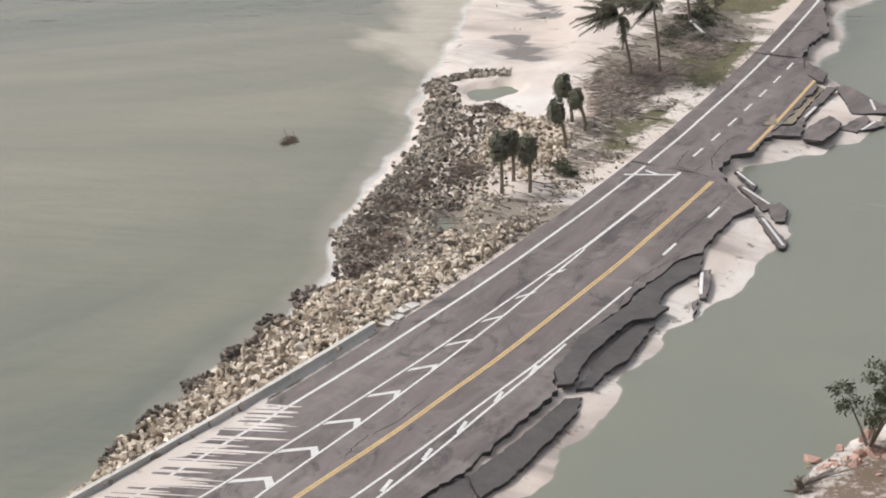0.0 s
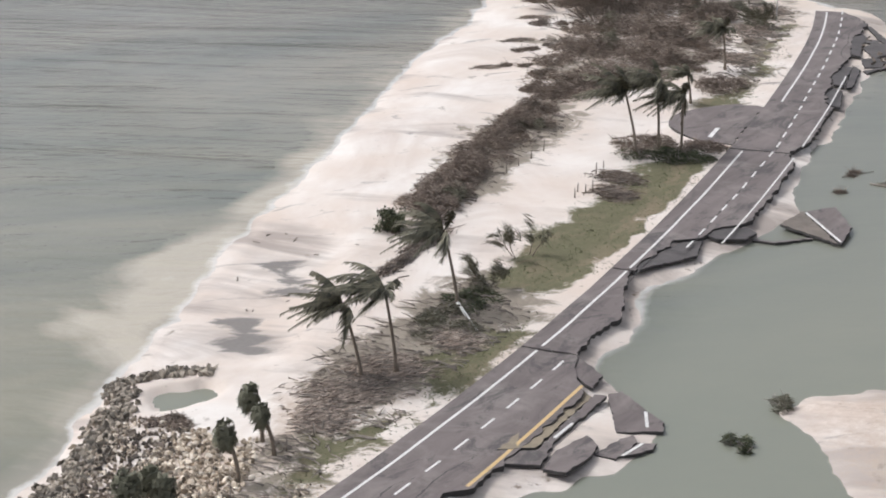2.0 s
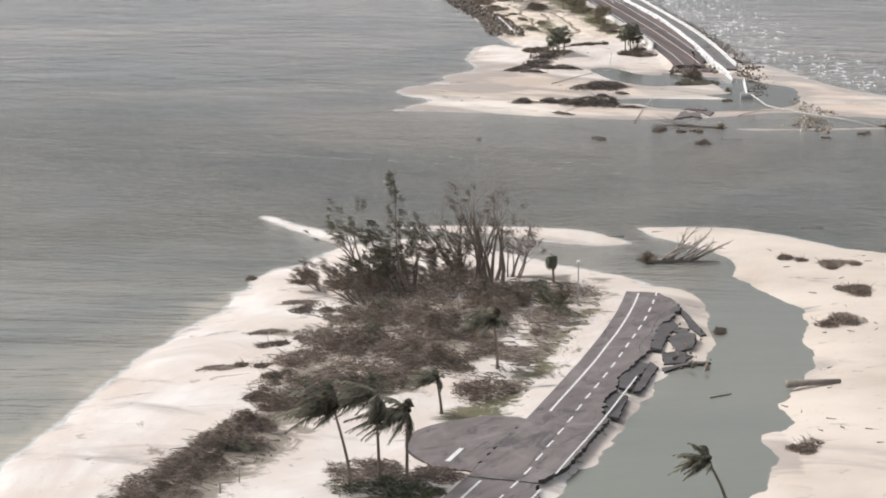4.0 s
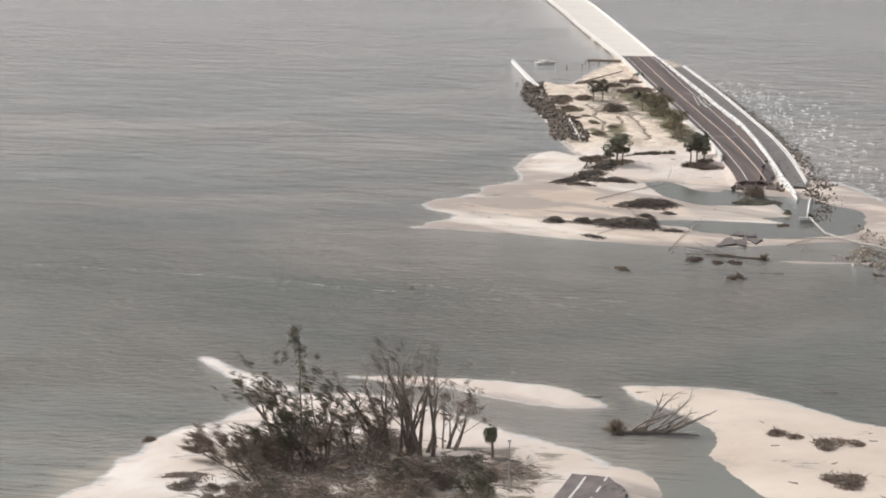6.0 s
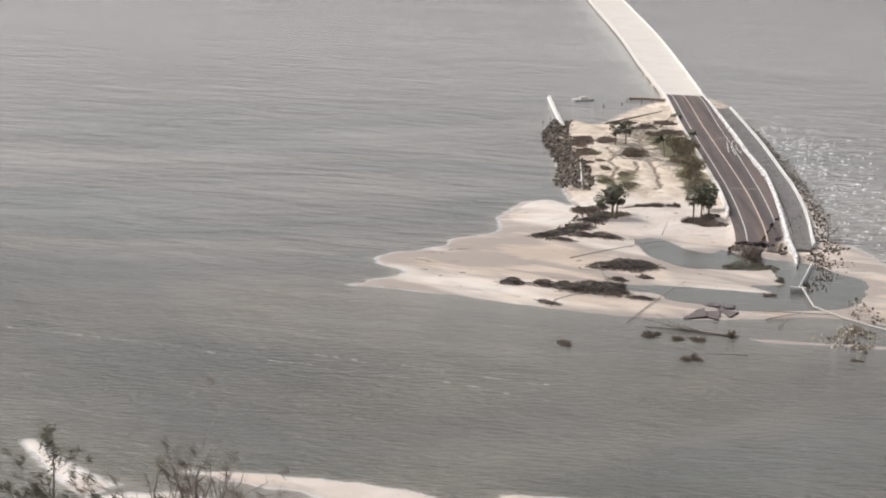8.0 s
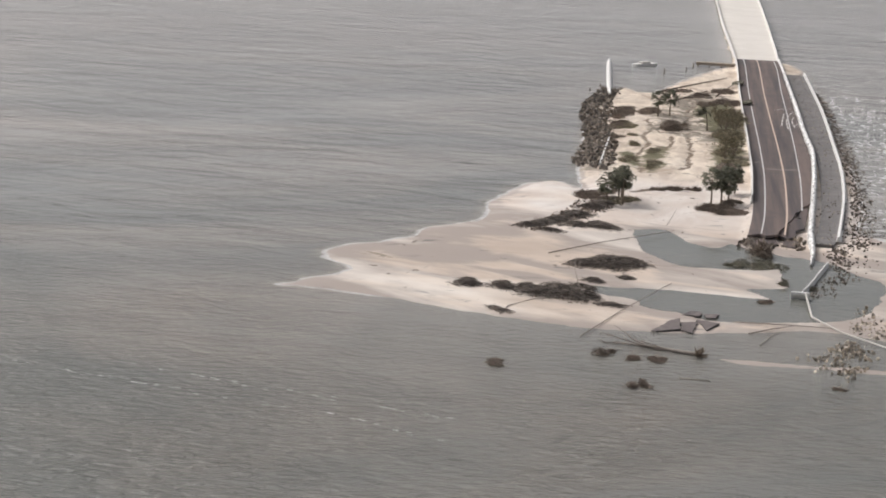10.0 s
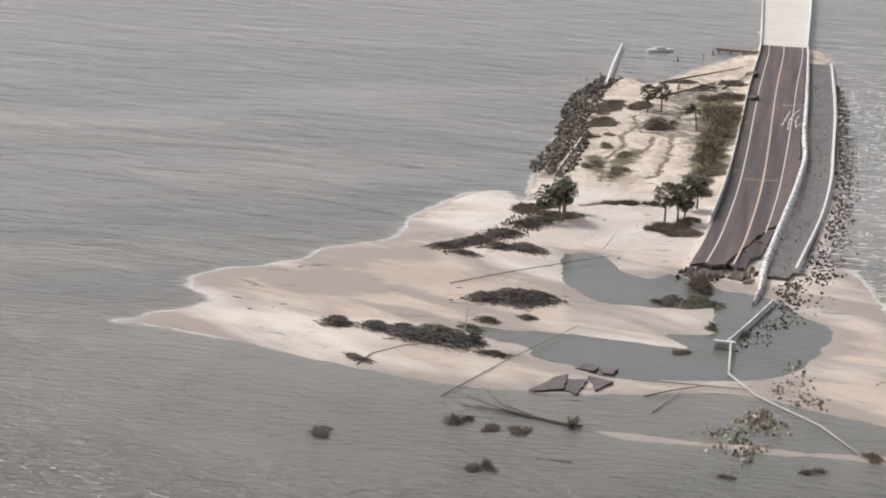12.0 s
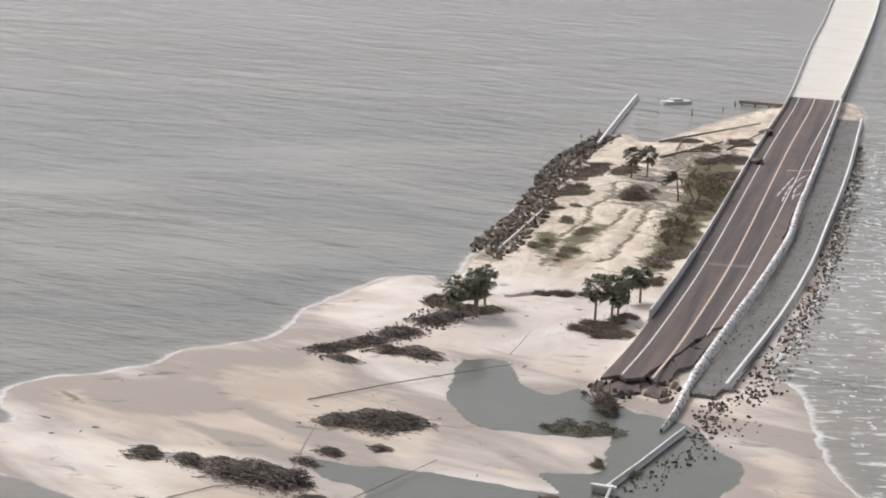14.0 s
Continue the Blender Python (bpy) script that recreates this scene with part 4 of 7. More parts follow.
def scrape(path, width):
    """A pale ragged scuff dragged along the road surface."""
    P = curve_pts(path, 1.5)
    v = []
    for k, (x, y) in enumerate(P):
        w = width * (0.35 + 0.65 * abs(math.sin(k * 1.7 + x))) * min(1, 0.3 + k / 4, 0.3 + (len(P) - 1 - k) / 4)
        v += [(x - w / 2, y, FZ + 0.024), (x + w / 2, y, FZ + 0.024)]
    piece("road_scuff", v, [(2 * k, 2 * k + 1, 2 * k + 3, 2 * k + 2) for k in range(len(P) - 1) if k % 5], M_CONCRETE, far_road, "pale gouged scuff mark")


for path, width in (([(119.2, 864), (118.6, 878), (118.0, 893)], 0.5), ([(121.4, 858), (119.8, 876), (119.6, 890), (120.3, 899)], 0.45), ([(123.0, 862), (121.2, 876), (121.0, 886)], 0.5), ([(113.6, 900), (116.5, 902), (120.4, 905)], 1.4), ([(122.2, 866), (123.6, 878), (122.6, 889)], 0.35)):
    scrape(path, width)


def wall_along(name, parent, pts, width, height, z0, material, label=""):
    """A concrete barrier with sloped foot along a line."""
    P = np.array(pts)
    T = np.gradient(P[:, :2], axis=0)
    T /= np.linalg.norm(T, axis=1)[:, None]
    prof = [(-width, 0), (-width * 0.45, height * 0.35), (-width * 0.35, height), (width * 0.35, height), (width * 0.45, height * 0.35), (width, 0)]
    verts, faces = [], []
    for p, t in zip(P, T):
        zz = p[2] if len(p) > 2 else z0
        for d, h in prof:
            verts.append((p[0] + t[1] * d, p[1] - t[0] * d, zz + h))
    for k in range(len(P) - 1):
        for j in range(5):
            a = k * 6 + j
            faces.append((a, a + 1, a + 7, a + 6))
    faces += [tuple(range(6))[::-1], tuple(range(len(verts) - 6, len(verts)))]
    return piece(name, verts, faces, material, parent, label)


bw = empty("barrier_wall", 0, 0, 0, "white concrete traffic barrier along the western road edge", "barrier", "road barriers")
wall_along("barrier", bw, [(*on_far(i, -7.1), 0.7 if i > 45 else 1.1) for i in range(20, NF)], 0.34, 2.1, FZ, M_BARRIER)
be = empty("barrier_wall", 0, 0, 0, "white concrete traffic barrier running down into the washout", "barrier", "road barriers")
SNAKE = curve_pts([(137.0, 681), (136.9, 690), (136.3, 697.5), (135.4, 709), (134.9, 720), (134.4, 731.5), (133.9, 743.5), (133.2, 759), (132.3, 778), (131.2, 796), (129.4, 822), (125.6, 855), (119.6, 915), (110.2, 1005), (106.8, 1036)], 1.6)
verts, faces = [], []
for k, (x, y) in enumerate(SNAKE):
    z0 = np.interp(y, [681, 690, 700, 720, 745], [-0.5, 0.1, 0.5, 1.0, 1.35])
    r = np.interp(y, [681, 688, 700, 900, 1005], [0.2, 0.4, 0.62, 0.55, 0.42]) * (1 + 0.12 * math.sin(k * 2.1))
    for j in range(9):
        a = math.pi * j / 8
        verts.append((x - math.cos(a) * r, y, z0 - 0.6 * (j in (0, 8)) + 1.25 * math.sin(a) ** 0.7 * (1 + 0.06 * math.sin(k * 2.1 + j))))
    if k:
        faces += [((k - 1) * 9 + j, (k - 1) * 9 + j + 1, k * 9 + j + 1, k * 9 + j) for j in range(8)]
faces = [q[::-1] for q in faces]
piece("barrier", verts, faces, M_BAGS, be, "lumpy white wrapped barrier body", True)

bridge = empty("bridge", 99.4, 1036, 0, "long pale concrete causeway bridge on pile bents", "bridge", "", "structure")
bridge.matrix_world = Matrix.Identity(4)


SPAN = curve_pts([(99.4, 1036), (96.6, 1062), (83.4, 1180), (65.0, 1345), (30.5, 1625), (-28, 2100)], 10.0)


def deck_xy(k, f):
    """A place on the deck at station k, f half widths across; the deck widens away from the island."""
    x, y = SPAN[k]
    half = float(np.interp(y, [1036, 1065, 1180, 1345, 1625], [7.2, 7.6, 9.0, 9.8, 11.2]))
    t = SPAN[min(k + 1, len(SPAN) - 1)] - SPAN[max(k - 1, 0)]
    t = t / np.linalg.norm(t)
    return x + t[1] * f * half, y - t[0] * f * half


verts, faces = [], []
for k in range(len(SPAN)):
    for f, z in ((-1, 0.5), (-1, 1.8), (1, 1.8), (1, 0.5)):
        verts.append((*deck_xy(k, f), z))
for k in range(len(SPAN) - 1):
    for j in range(4):
        a, b = 4 * k + j, 4 * k + (j + 1) % 4
        faces.append((a, b, b + 4, a + 4))
faces += [(0, 1, 2, 3), tuple(len(verts) - 4 + i for i in (3, 2, 1, 0))]
piece("deck", verts, faces, M_DECK, bridge, "sunlit bare concrete deck")
for f in (-0.98, 0.98):
    wall_along("parapet", bridge, [(*deck_xy(k, f), 1.8) for k in range(len(SPAN))], 0.32, 1.0, 0, M_BARRIER)
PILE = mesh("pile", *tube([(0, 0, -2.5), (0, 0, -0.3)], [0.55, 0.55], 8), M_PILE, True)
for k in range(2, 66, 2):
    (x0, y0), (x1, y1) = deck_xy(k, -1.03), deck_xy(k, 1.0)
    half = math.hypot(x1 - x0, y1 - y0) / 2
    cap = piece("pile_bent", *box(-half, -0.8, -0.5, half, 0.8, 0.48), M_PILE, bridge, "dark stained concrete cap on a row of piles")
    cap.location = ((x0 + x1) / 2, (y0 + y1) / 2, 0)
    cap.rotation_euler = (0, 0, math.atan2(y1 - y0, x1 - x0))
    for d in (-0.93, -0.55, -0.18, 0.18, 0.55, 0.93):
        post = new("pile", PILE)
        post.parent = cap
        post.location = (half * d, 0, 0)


# ---- palms and trees ----
WIND = Vector((-0.94, -0.33, 0.0))


def frond(root, out, length, droop, rng, narrow=1.0):
    """A feather leaf: a bowed rib with many slim drooping leaflets."""
    v, f = [], []
    pts = []
    for k in range(9):
        t = k / 8
        p = root + out * (length * t) + Vector((0, 0, length * (0.28 * t - droop * t * t))) + WIND * (length * 0.5 * t * t)
        pts.append(p)
    a, b = tube(pts, [0.05 * (1 - 0.8 * k / 8) + 0.01 for k in range(9)], 3)
    v.extend(a)
    f.extend(b)
    for k in range(1, 9):
        d = (pts[k] - pts[k - 1]).normalized()
        side = d.cross(Vector((0, 0, 1))).normalized()
        for q in range(3):
            base = pts[k - 1].lerp(pts[k], q / 3)
            ll = length * 0.31 * math.sin(math.pi * min(0.95, (k - 1 + q / 3) / 8 + 0.12)) ** 0.6 * rng.uniform(0.75, 1.1) * narrow
            for sg in (-1, 1):
                tip = base + side * sg * ll * 0.6 + d * ll * 0.55 + Vector((0, 0, -ll * rng.uniform(0.35, 0.8))) + WIND * ll * 0.3
                w = d * 0.2
                n = len(v)
                v.extend([base - w, base + w, tip + w * 0.2])
                f.append((n, n + 1, n + 2))
    return v, f


def coconut_palm(x, y, height, lean, seed, fronds=17, label="wind-bent coconut palm with streaming tattered fronds on sand", z=None):
    rng = random.Random(seed)
    g = ground_at(x, y) if z is None else z
    palm = empty("coconut_palm", x, y, g, label, "palm tree", "coconut palms")
    top = Vector((lean[0], lean[1], height * 0.86))
    pts = [Vector((lean[0] * t ** 1.35, lean[1] * t ** 1.35, height * 0.86 * t - 0.3 * (t == 0))) for t in [k / 8 for k in range(9)]]
    v, f = tube(pts, [0.2 - 0.07 * k / 8 + (0.12 if k == 0 else 0) for k in range(9)], 8)
    piece("trunk", v, f, M_BARK, palm, "slim grey ringed trunk", True)
    for k in range(fronds):
        a = 6.283 * k / fronds + rng.uniform(-0.2, 0.2)
        el = rng.uniform(-0.5, 0.9)
        out = Vector((math.cos(a) * math.cos(el), math.sin(a) * math.cos(el), math.sin(el) * 0.7))
        out = (out * 0.95 + WIND * 0.62 + Vector((0, 0, 0.1))).normalized()
        v, f = frond(top, out, min(4.5, height * 0.47) * rng.uniform(0.8, 1.15), rng.uniform(0.3, 0.8), rng)
        piece("frond", v, f, M_FROND, palm)
    return palm


def sabal_palm(x, y, height, seed, label="sabal palm with a ragged wilted oval crown on sand", lean=(0, 0), wide=1.0, deep=0.45):
    rng = random.Random(seed)
    palm = empty("sabal_palm", x, y, ground_at(x, y), label, "palm tree", "sabal palms")
    ch = max(2.6, height * deep)
    hub = Vector((lean[0], lean[1], height - ch * 0.5))
    pts = [Vector((lean[0] * t * t, lean[1] * t * t, hub.z * t - 0.3 * (t == 0))) for t in [k / 5 for k in range(6)]]
    v, f = tube(pts, [0.22, 0.2, 0.19, 0.18, 0.18, 0.17], 8)
    piece("trunk", v, f, M_BARK, palm, "straight brown trunk", True)
    for k in range(int((70 if wide < 1.2 else 52) * wide)):
        u = rng.uniform(-0.95, 1)
        a = rng.uniform(0, 6.283)
        r = math.sqrt(1 - u * u)
        out = Vector((math.cos(a) * r, math.sin(a) * r, u))
        root = hub + Vector((out.x * 0.2, out.y * 0.2, out.z * ch * 0.3))
        far = rng.uniform(0.75, 1.08)
        mid = hub + Vector((out.x * ch * 0.29 * wide * far, out.y * ch * 0.29 * wide * far, out.z * ch * 0.42 * far))
        drop = Vector((0, 0, -rng.uniform(0.5, 1.0))) + WIND * rng.uniform(0, 0.3)
        side = Vector((-math.sin(a), math.cos(a), rng.uniform(-0.3, 0.3))).normalized()
        vv, ff = [root], []
        for q in range(-4, 5):
            tip = mid + side * q * 0.13 + drop * (0.6 + abs(q) * 0.08) + out * rng.uniform(-0.05, 0.22)
            w = side * 0.075
            n = len(vv)
            vv.extend([mid + side * q * 0.09 - w, mid + side * q * 0.09 + w, tip])
            ff.append((n, n + 1, n + 2))
            ff.append((0, n, n + 1))
        piece("fan_leaf", vv, ff, M_SABAL, palm)
    return palm


def ground_at(x, y):
    i = int(np.clip(np.searchsorted(xs, x), 1, len(xs) - 1))
    j = int(np.clip(np.searchsorted(ys, y), 1, len(ys) - 1))
    fx, fy = (x - xs[i - 1]) / (xs[i] - xs[i - 1]), (y - ys[j - 1]) / (ys[j] - ys[j - 1])
    a = GZ[j - 1, i - 1] * (1 - fx) + GZ[j - 1, i] * fx
    b = GZ[j, i - 1] * (1 - fx) + GZ[j, i] * fx
    return float(a * (1 - fy) + b * fy)


for k, (x, y, h) in enumerate(((7.0, 217.8, 7.3), (8.3, 221.4, 6.0), (9.9, 218.3, 6.7), (14.2, 231.1, 6.2), (15.4, 240.4, 5.9), (16.7, 237.2, 5.2), (81.5, 442.3, 4.8))):
    sabal_palm(x, y, h, 100 + k, lean=(-1.1 if 230 < y < 250 else -0.3, 0), deep=0.52)
for k, (x, y, h, lean) in enumerate(((23.4, 257.2, 8.6, (-1.8, 0)), (26.8, 258.0, 10.0, (-1.2, 0)), (32.5, 278.7, 9.6, (-1.6, 0)), (55.4, 341.1, 9.8, (-1.8, 0)), (58.4, 342.6, 11.2, (-0.4, 0)), (61.4, 342.7, 9.0, (0.0, 0)), (65, 369.6, 5.0, (-0.6, 0)), (72.1, 391.0, 7.4, (-0.5, 0)), (95.8, 338.2, 6.0, (-2.2, 0)))):
    coconut_palm(x, y, h, lean, 200 + k)


def branchy(name, x, y, height, spread, stems, seed, label, category, leafy=0.5, lean=(0, 0), z=None, thick=0.16, levels=3, leaf=None):
    """A bare-limbed tree: tapering stems that fork, with thin sprays of foliage at the tips."""
    rng = random.Random(seed)
    g = ground_at(x, y) if z is None else z
    tree = empty(name, x, y, g, label, category)
    wood, tips = [], []

    def grow(p, d, length, r, level):
        pts, rad = [p], [r]
        for k in range(4):
            d = (d + Vector((rng.gauss(0, 0.13), rng.gauss(0, 0.13), rng.gauss(0.04, 0.08)))).normalized()
            p = p + d * (length / 4)
            pts.append(p)
            rad.append(r * (1 - 0.16 * (k + 1)))
            if level < levels and k >= 1:
                for _ in range(rng.choice((1, 2))):
                    nd = (d + Vector((rng.gauss(0, 0.5), rng.gauss(0, 0.5), rng.gauss(0.05, 0.3)))).normalized()
                    grow(p, nd, length * rng.uniform(0.4, 0.62), rad[-1] * 0.55, level + 1)
        wood.append(tube(pts, rad, 5 if level < 2 else 3))
        if level >= levels - 1:
            tips.append((p, d))

    for k in range(stems):
        a = rng.uniform(0, 6.283)
        d = Vector((math.cos(a) * spread + lean[0], math.sin(a) * spread + lean[1], 1)).normalized()
        grow(Vector((math.cos(a) * 0.5 * stems ** 0.5, math.sin(a) * 0.5 * stems ** 0.5, -0.3)), d, height * rng.uniform(0.6, 0.85), thick, 1)
        v, f = join(wood)
        piece("stem", v, f, M_LIMB, tree, "bare grey-brown forking stem")
        wood.clear()
    v, f = [], []
    for p, d in tips:
        if rng.random() > leafy:
            continue
        for _ in range(16 if leaf is M_LEAF else 10):
            c = p - d * rng.uniform(-0.1, 0.8) + Vector((rng.gauss(0, 0.12), rng.gauss(0, 0.12), rng.gauss(0, 0.12)))
            e = (d * 0.7 + WIND * 0.7 + Vector((rng.gauss(0, 0.35), rng.gauss(0, 0.35), rng.gauss(0, 0.3)))).normalized() * (rng.uniform(0.3, 0.65) if leaf is M_LEAF else rng.uniform(0.45, 1.0))
            w = e.cross(Vector((rng.random(), rng.random(), rng.random()))).normalized() * rng.uniform(0.03, 0.075)
            n = len(v)
            v.extend([c - e, c + w, c + e + WIND * 0.2, c - w])
            f.append((n, n + 1, n + 2, n + 3))
    if f:
        piece("foliage", v, f, leaf or M_LEAF, tree, "sparse needle sprays")
    return tree


for x, y, height, spread, stems, seed, label, leafy, lean, thick, levels, leaf in (
        (72.3, 442.5, 14.6, 0.26, 9, 301, "tall storm-stripped pine with many bare upright stems", 0.12, (0.05, 0), 0.34, 3, M_BRUSH),
        (68.8, 442, 12.4, 0.26, 8, 306, "storm-stripped pine with bare forking stems", 0.2, (-0.05, 0), 0.3, 3, M_BRUSH),
        (75.0, 445, 8.5, 0.4, 6, 308, "low broken pine with bare forking stems", 0.3, (0.2, 0), 0.16, 3, M_BRUSH),
        (65, 436, 7.5, 0.35, 8, 305, "storm-stripped pine with torn brown branches", 0.7, (-0.1, 0), 0.2, 3, M_BRUSH),
        (59.2, 437, 9.8, 0.34, 8, 302, "wind-combed pine with torn dark foliage", 0.9, (-0.25, 0), 0.22, 3, M_LEAF),
        (56, 433, 7.4, 0.34, 7, 307, "storm-stripped pine with torn dark foliage", 0.8, (-0.3, 0), 0.18, 3, M_LEAF),
        (51.5, 449, 9.6, 0.2, 4, 303, "broken pine leaning far over the beach", 0.6, (-0.7, 0), 0.18, 3, M_LEAF),
        (53, 428, 6.5, 0.45, 6, 309, "broken pine sprawling over scrub", 0.7, (-0.9, 0), 0.16, 3, M_BRUSH),
        (48, 436, 4.5, 0.5, 5, 313, "fallen pine top sprawled on sand", 0.6, (-1.4, 0), 0.12, 3, M_BRUSH)):
    branchy("pine_tree", x, y, height, spread, stems, seed, label, "tree", leafy, lean, thick=thick, levels=levels, leaf=leaf)


def tufted_pole(x, y, height, seed):
    """A bare trunk with a few short twigs and dense leaf tufts at the very top."""
    rng = random.Random(seed)
    tree = empty("pine_tree", x, y, ground_at(x, y), "single tall bare pine pole with a tufted top", "tree")
    trunk = [Vector((-0.9 * t * t + 0.12 * math.sin(t * 9), 0.1 * math.sin(t * 7), height * t - 0.3)) for t in [k / 9 for k in range(10)]]
    v, f = tube(trunk, [0.17 - 0.013 * k for k in range(10)], 6)
    piece("stem", v, f, M_LIMB, tree, "bare grey-brown pole", True)
    v, f = [], []
    for at, n, r in ((1.0, 90, 0.42), (0.94, 70, 0.4), (0.88, 60, 0.42), (0.81, 34, 0.4), (0.62, 30, 0.45)):
        hub = trunk[0].lerp(trunk[-1], at)
        hub = Vector((-0.9 * at * at + rng.uniform(-0.5, 0.2), rng.uniform(-0.3, 0.3), hub.z))
        for _ in range(n):
            c = hub + Vector((rng.gauss(0, r), rng.gauss(0, r), rng.gauss(0, r * 1.2)))
            e = (WIND * 0.5 + Vector((rng.gauss(0, 0.6), rng.gauss(0, 0.6), rng.gauss(0, 0.6)))).normalized() * rng.uniform(0.25, 0.5)
            w = e.cross(Vector((rng.random(), rng.random(), rng.random()))).normalized() * rng.uniform(0.06, 0.11)
            m = len(v)
            v.extend([c - e, c + w, c + e, c - w])
            f.append((m, m + 1, m + 2, m + 3))
    piece("foliage", v, f, M_LEAF, tree, "small dark wind-torn tufts")


tufted_pole(58.3, 431, 18.6, 304)


def thicket(x, y, rx, ry, height, seed, label="matted brown storm-killed scrub on sand", material=None, count=2200, turn=0.0, category="shrub", size=0.75):
    """A low tangle: crossing twigs with many small dead leaf sprays."""
    rng = random.Random(seed)
    g = max(-0.08, ground_at(x, y))
    ob = empty("scrub_thicket", x, y, g, label, category, "", "stuff")
    ct, st = math.cos(turn), math.sin(turn)

    lumps = []
    for _ in range(max(3, int(rx * ry / 1.1))):
        a, r = rng.uniform(0, 6.283), math.sqrt(rng.random()) * rng.uniform(0.75, 1.12)
        lumps.append((math.cos(a) * r * rx, math.sin(a) * r * ry, rng.uniform(0.5, 1.25) * min(1.9, 0.45 * min(rx, ry) + 0.25), height * rng.uniform(0.4, 1.0) * (1.1 - 0.5 * r)))

    def spot(u):
        cx, cy, lr, lh = rng.choice(lumps)
        a, r = rng.uniform(0, 6.283), rng.random() ** 0.6
        px, py = cx + math.cos(a) * r * lr, cy + math.sin(a) * r * lr * 1.25
        top = lh * math.sqrt(max(0.03, 1 - r * r * 0.95))
        X, Y = px * ct - py * st, px * st + py * ct
        return Vector((X, Y, max(0.05, top * u) + max(-0.08, ground_at(x + X, y + Y)) - g))
    tw = []
    for _ in range(int(count / 9)):
        p = spot(rng.uniform(0, 0.8))
        d = Vector((rng.gauss(-0.3, 1), rng.gauss(0, 1), rng.gauss(0.35, 0.5))).normalized() * rng.uniform(0.5, 1.5)
        tw.append(tube([p, p + d * 0.5 + Vector((0, 0, 0.1)), p + d], [0.05, 0.035, 0.012], 3))
    v, f = join(tw)
    piece("twigs", v, f, M_DRIFT if material in (M_SEAGRAPE, M_LEAF) else M_BRUSH, ob, "bare brown twigs")
    v, f = [], []
    for _ in range(int(count * 1.7)):
        c = spot(rng.random() ** 0.5)
        e = (Vector((rng.gauss(0, 1), rng.gauss(0, 1), rng.gauss(0.3, 0.6))).normalized() * 0.8 + WIND * 0.7) * rng.uniform(0.35, 0.85) * size
        w = e.cross(Vector((rng.gauss(0, 1), rng.gauss(0, 1), rng.gauss(0, 1)))).normalized() * rng.uniform(0.03, 0.085) * size
        n = len(v)
        v.extend([c - e, c + w, c + e, c - w])
        f.append((n, n + 1, n + 2, n + 3))
    piece("leaves", v, f, material or M_BRUSH, ob)
    return ob


# the hedge of scrub behind the beach, and the flattened pine wood
tone = random.Random(6)
for k, (x, y) in enumerate(((28.5, 313), (30.5, 321), (32.8, 329), (35.0, 337), (37.6, 346), (40.2, 354), (43.0, 362))):
    thicket(x, y, 3.1, 5.2, 3.0 + 0.5 * (k % 2), 400 + k, turn=-0.28, count=2300, size=0.65)
    thicket(x + tone.uniform(-2, 2), y + tone.uniform(-3, 3), 1.8, 2.6, 3.0, 450 + k, "olive-brown storm-torn scrub on sand", tone.choice((M_LEAF, M_HEAP)), 420)
for k, (x, y, rx, ry, h) in enumerate(((47, 377, 5.5, 7, 3.0), (54, 384, 5.5, 8, 3.2), (52, 400, 6, 8.5, 4.0), (61, 398, 5.5, 8, 4.0), (58, 415, 7, 9, 4.8), (67, 412, 5.0, 9, 4.8), (55, 434, 6, 10, 4.2), (66, 433, 6.5, 10, 5.0), (73, 427, 4.0, 8, 4.2))):
    thicket(x, y, rx, ry, h, 420 + k, "dense brown pine scrub flattened by storm on sand", count=2300)
    for q in range(2):
        thicket(x + tone.uniform(-0.7, 0.7) * rx, y + tone.uniform(-0.7, 0.7) * ry, 2.2, 3.4, h * tone.uniform(0.9, 1.3), 460 + 2 * k + q, "upright torn pine branches in scrub", tone.choice((M_LEAF, M_HEAP, M_HEAP)), 520)


# low torn scrub along the seaward fringe of the wood
for k, (x, y, rx, ry, h) in enumerate(((43.5, 374, 2.6, 4.0, 1.3), (44.5, 385, 2.4, 4.5, 1.0), (46, 395, 2.8, 4.5, 1.5), (47.5, 407, 2.6, 5, 1.2), (50, 419, 3.0, 5, 1.6), (50.5, 441, 3.0, 6, 1.8), (58, 447, 3.5, 5, 2.2), (66, 448, 3.5, 4.5, 2.0), (60, 384, 3.0, 5, 1.6), (66, 392, 2.6, 5.5, 1.8), (70, 402, 2.4, 6, 1.7), (73, 415, 2.2, 5, 1.9), (76, 434, 2.4, 5, 1.6), (40, 392, 1.8, 2.0, 0.5), (42, 404, 2.0, 2.0, 0.5), (45, 424, 2.2, 2.5, 0.6), (78, 412, 1.2, 3.0, 0.9), (82, 432, 1.4, 3.0, 1.0))):
    thicket(x, y, rx, ry, h, 480 + k, "low ragged fringe of torn brown scrub on sand", (M_BRUSH, M_HEAP, M_BRUSH, M_DRIFT)[k % 4], 160 + int(60 * rx * ry * 0.7))


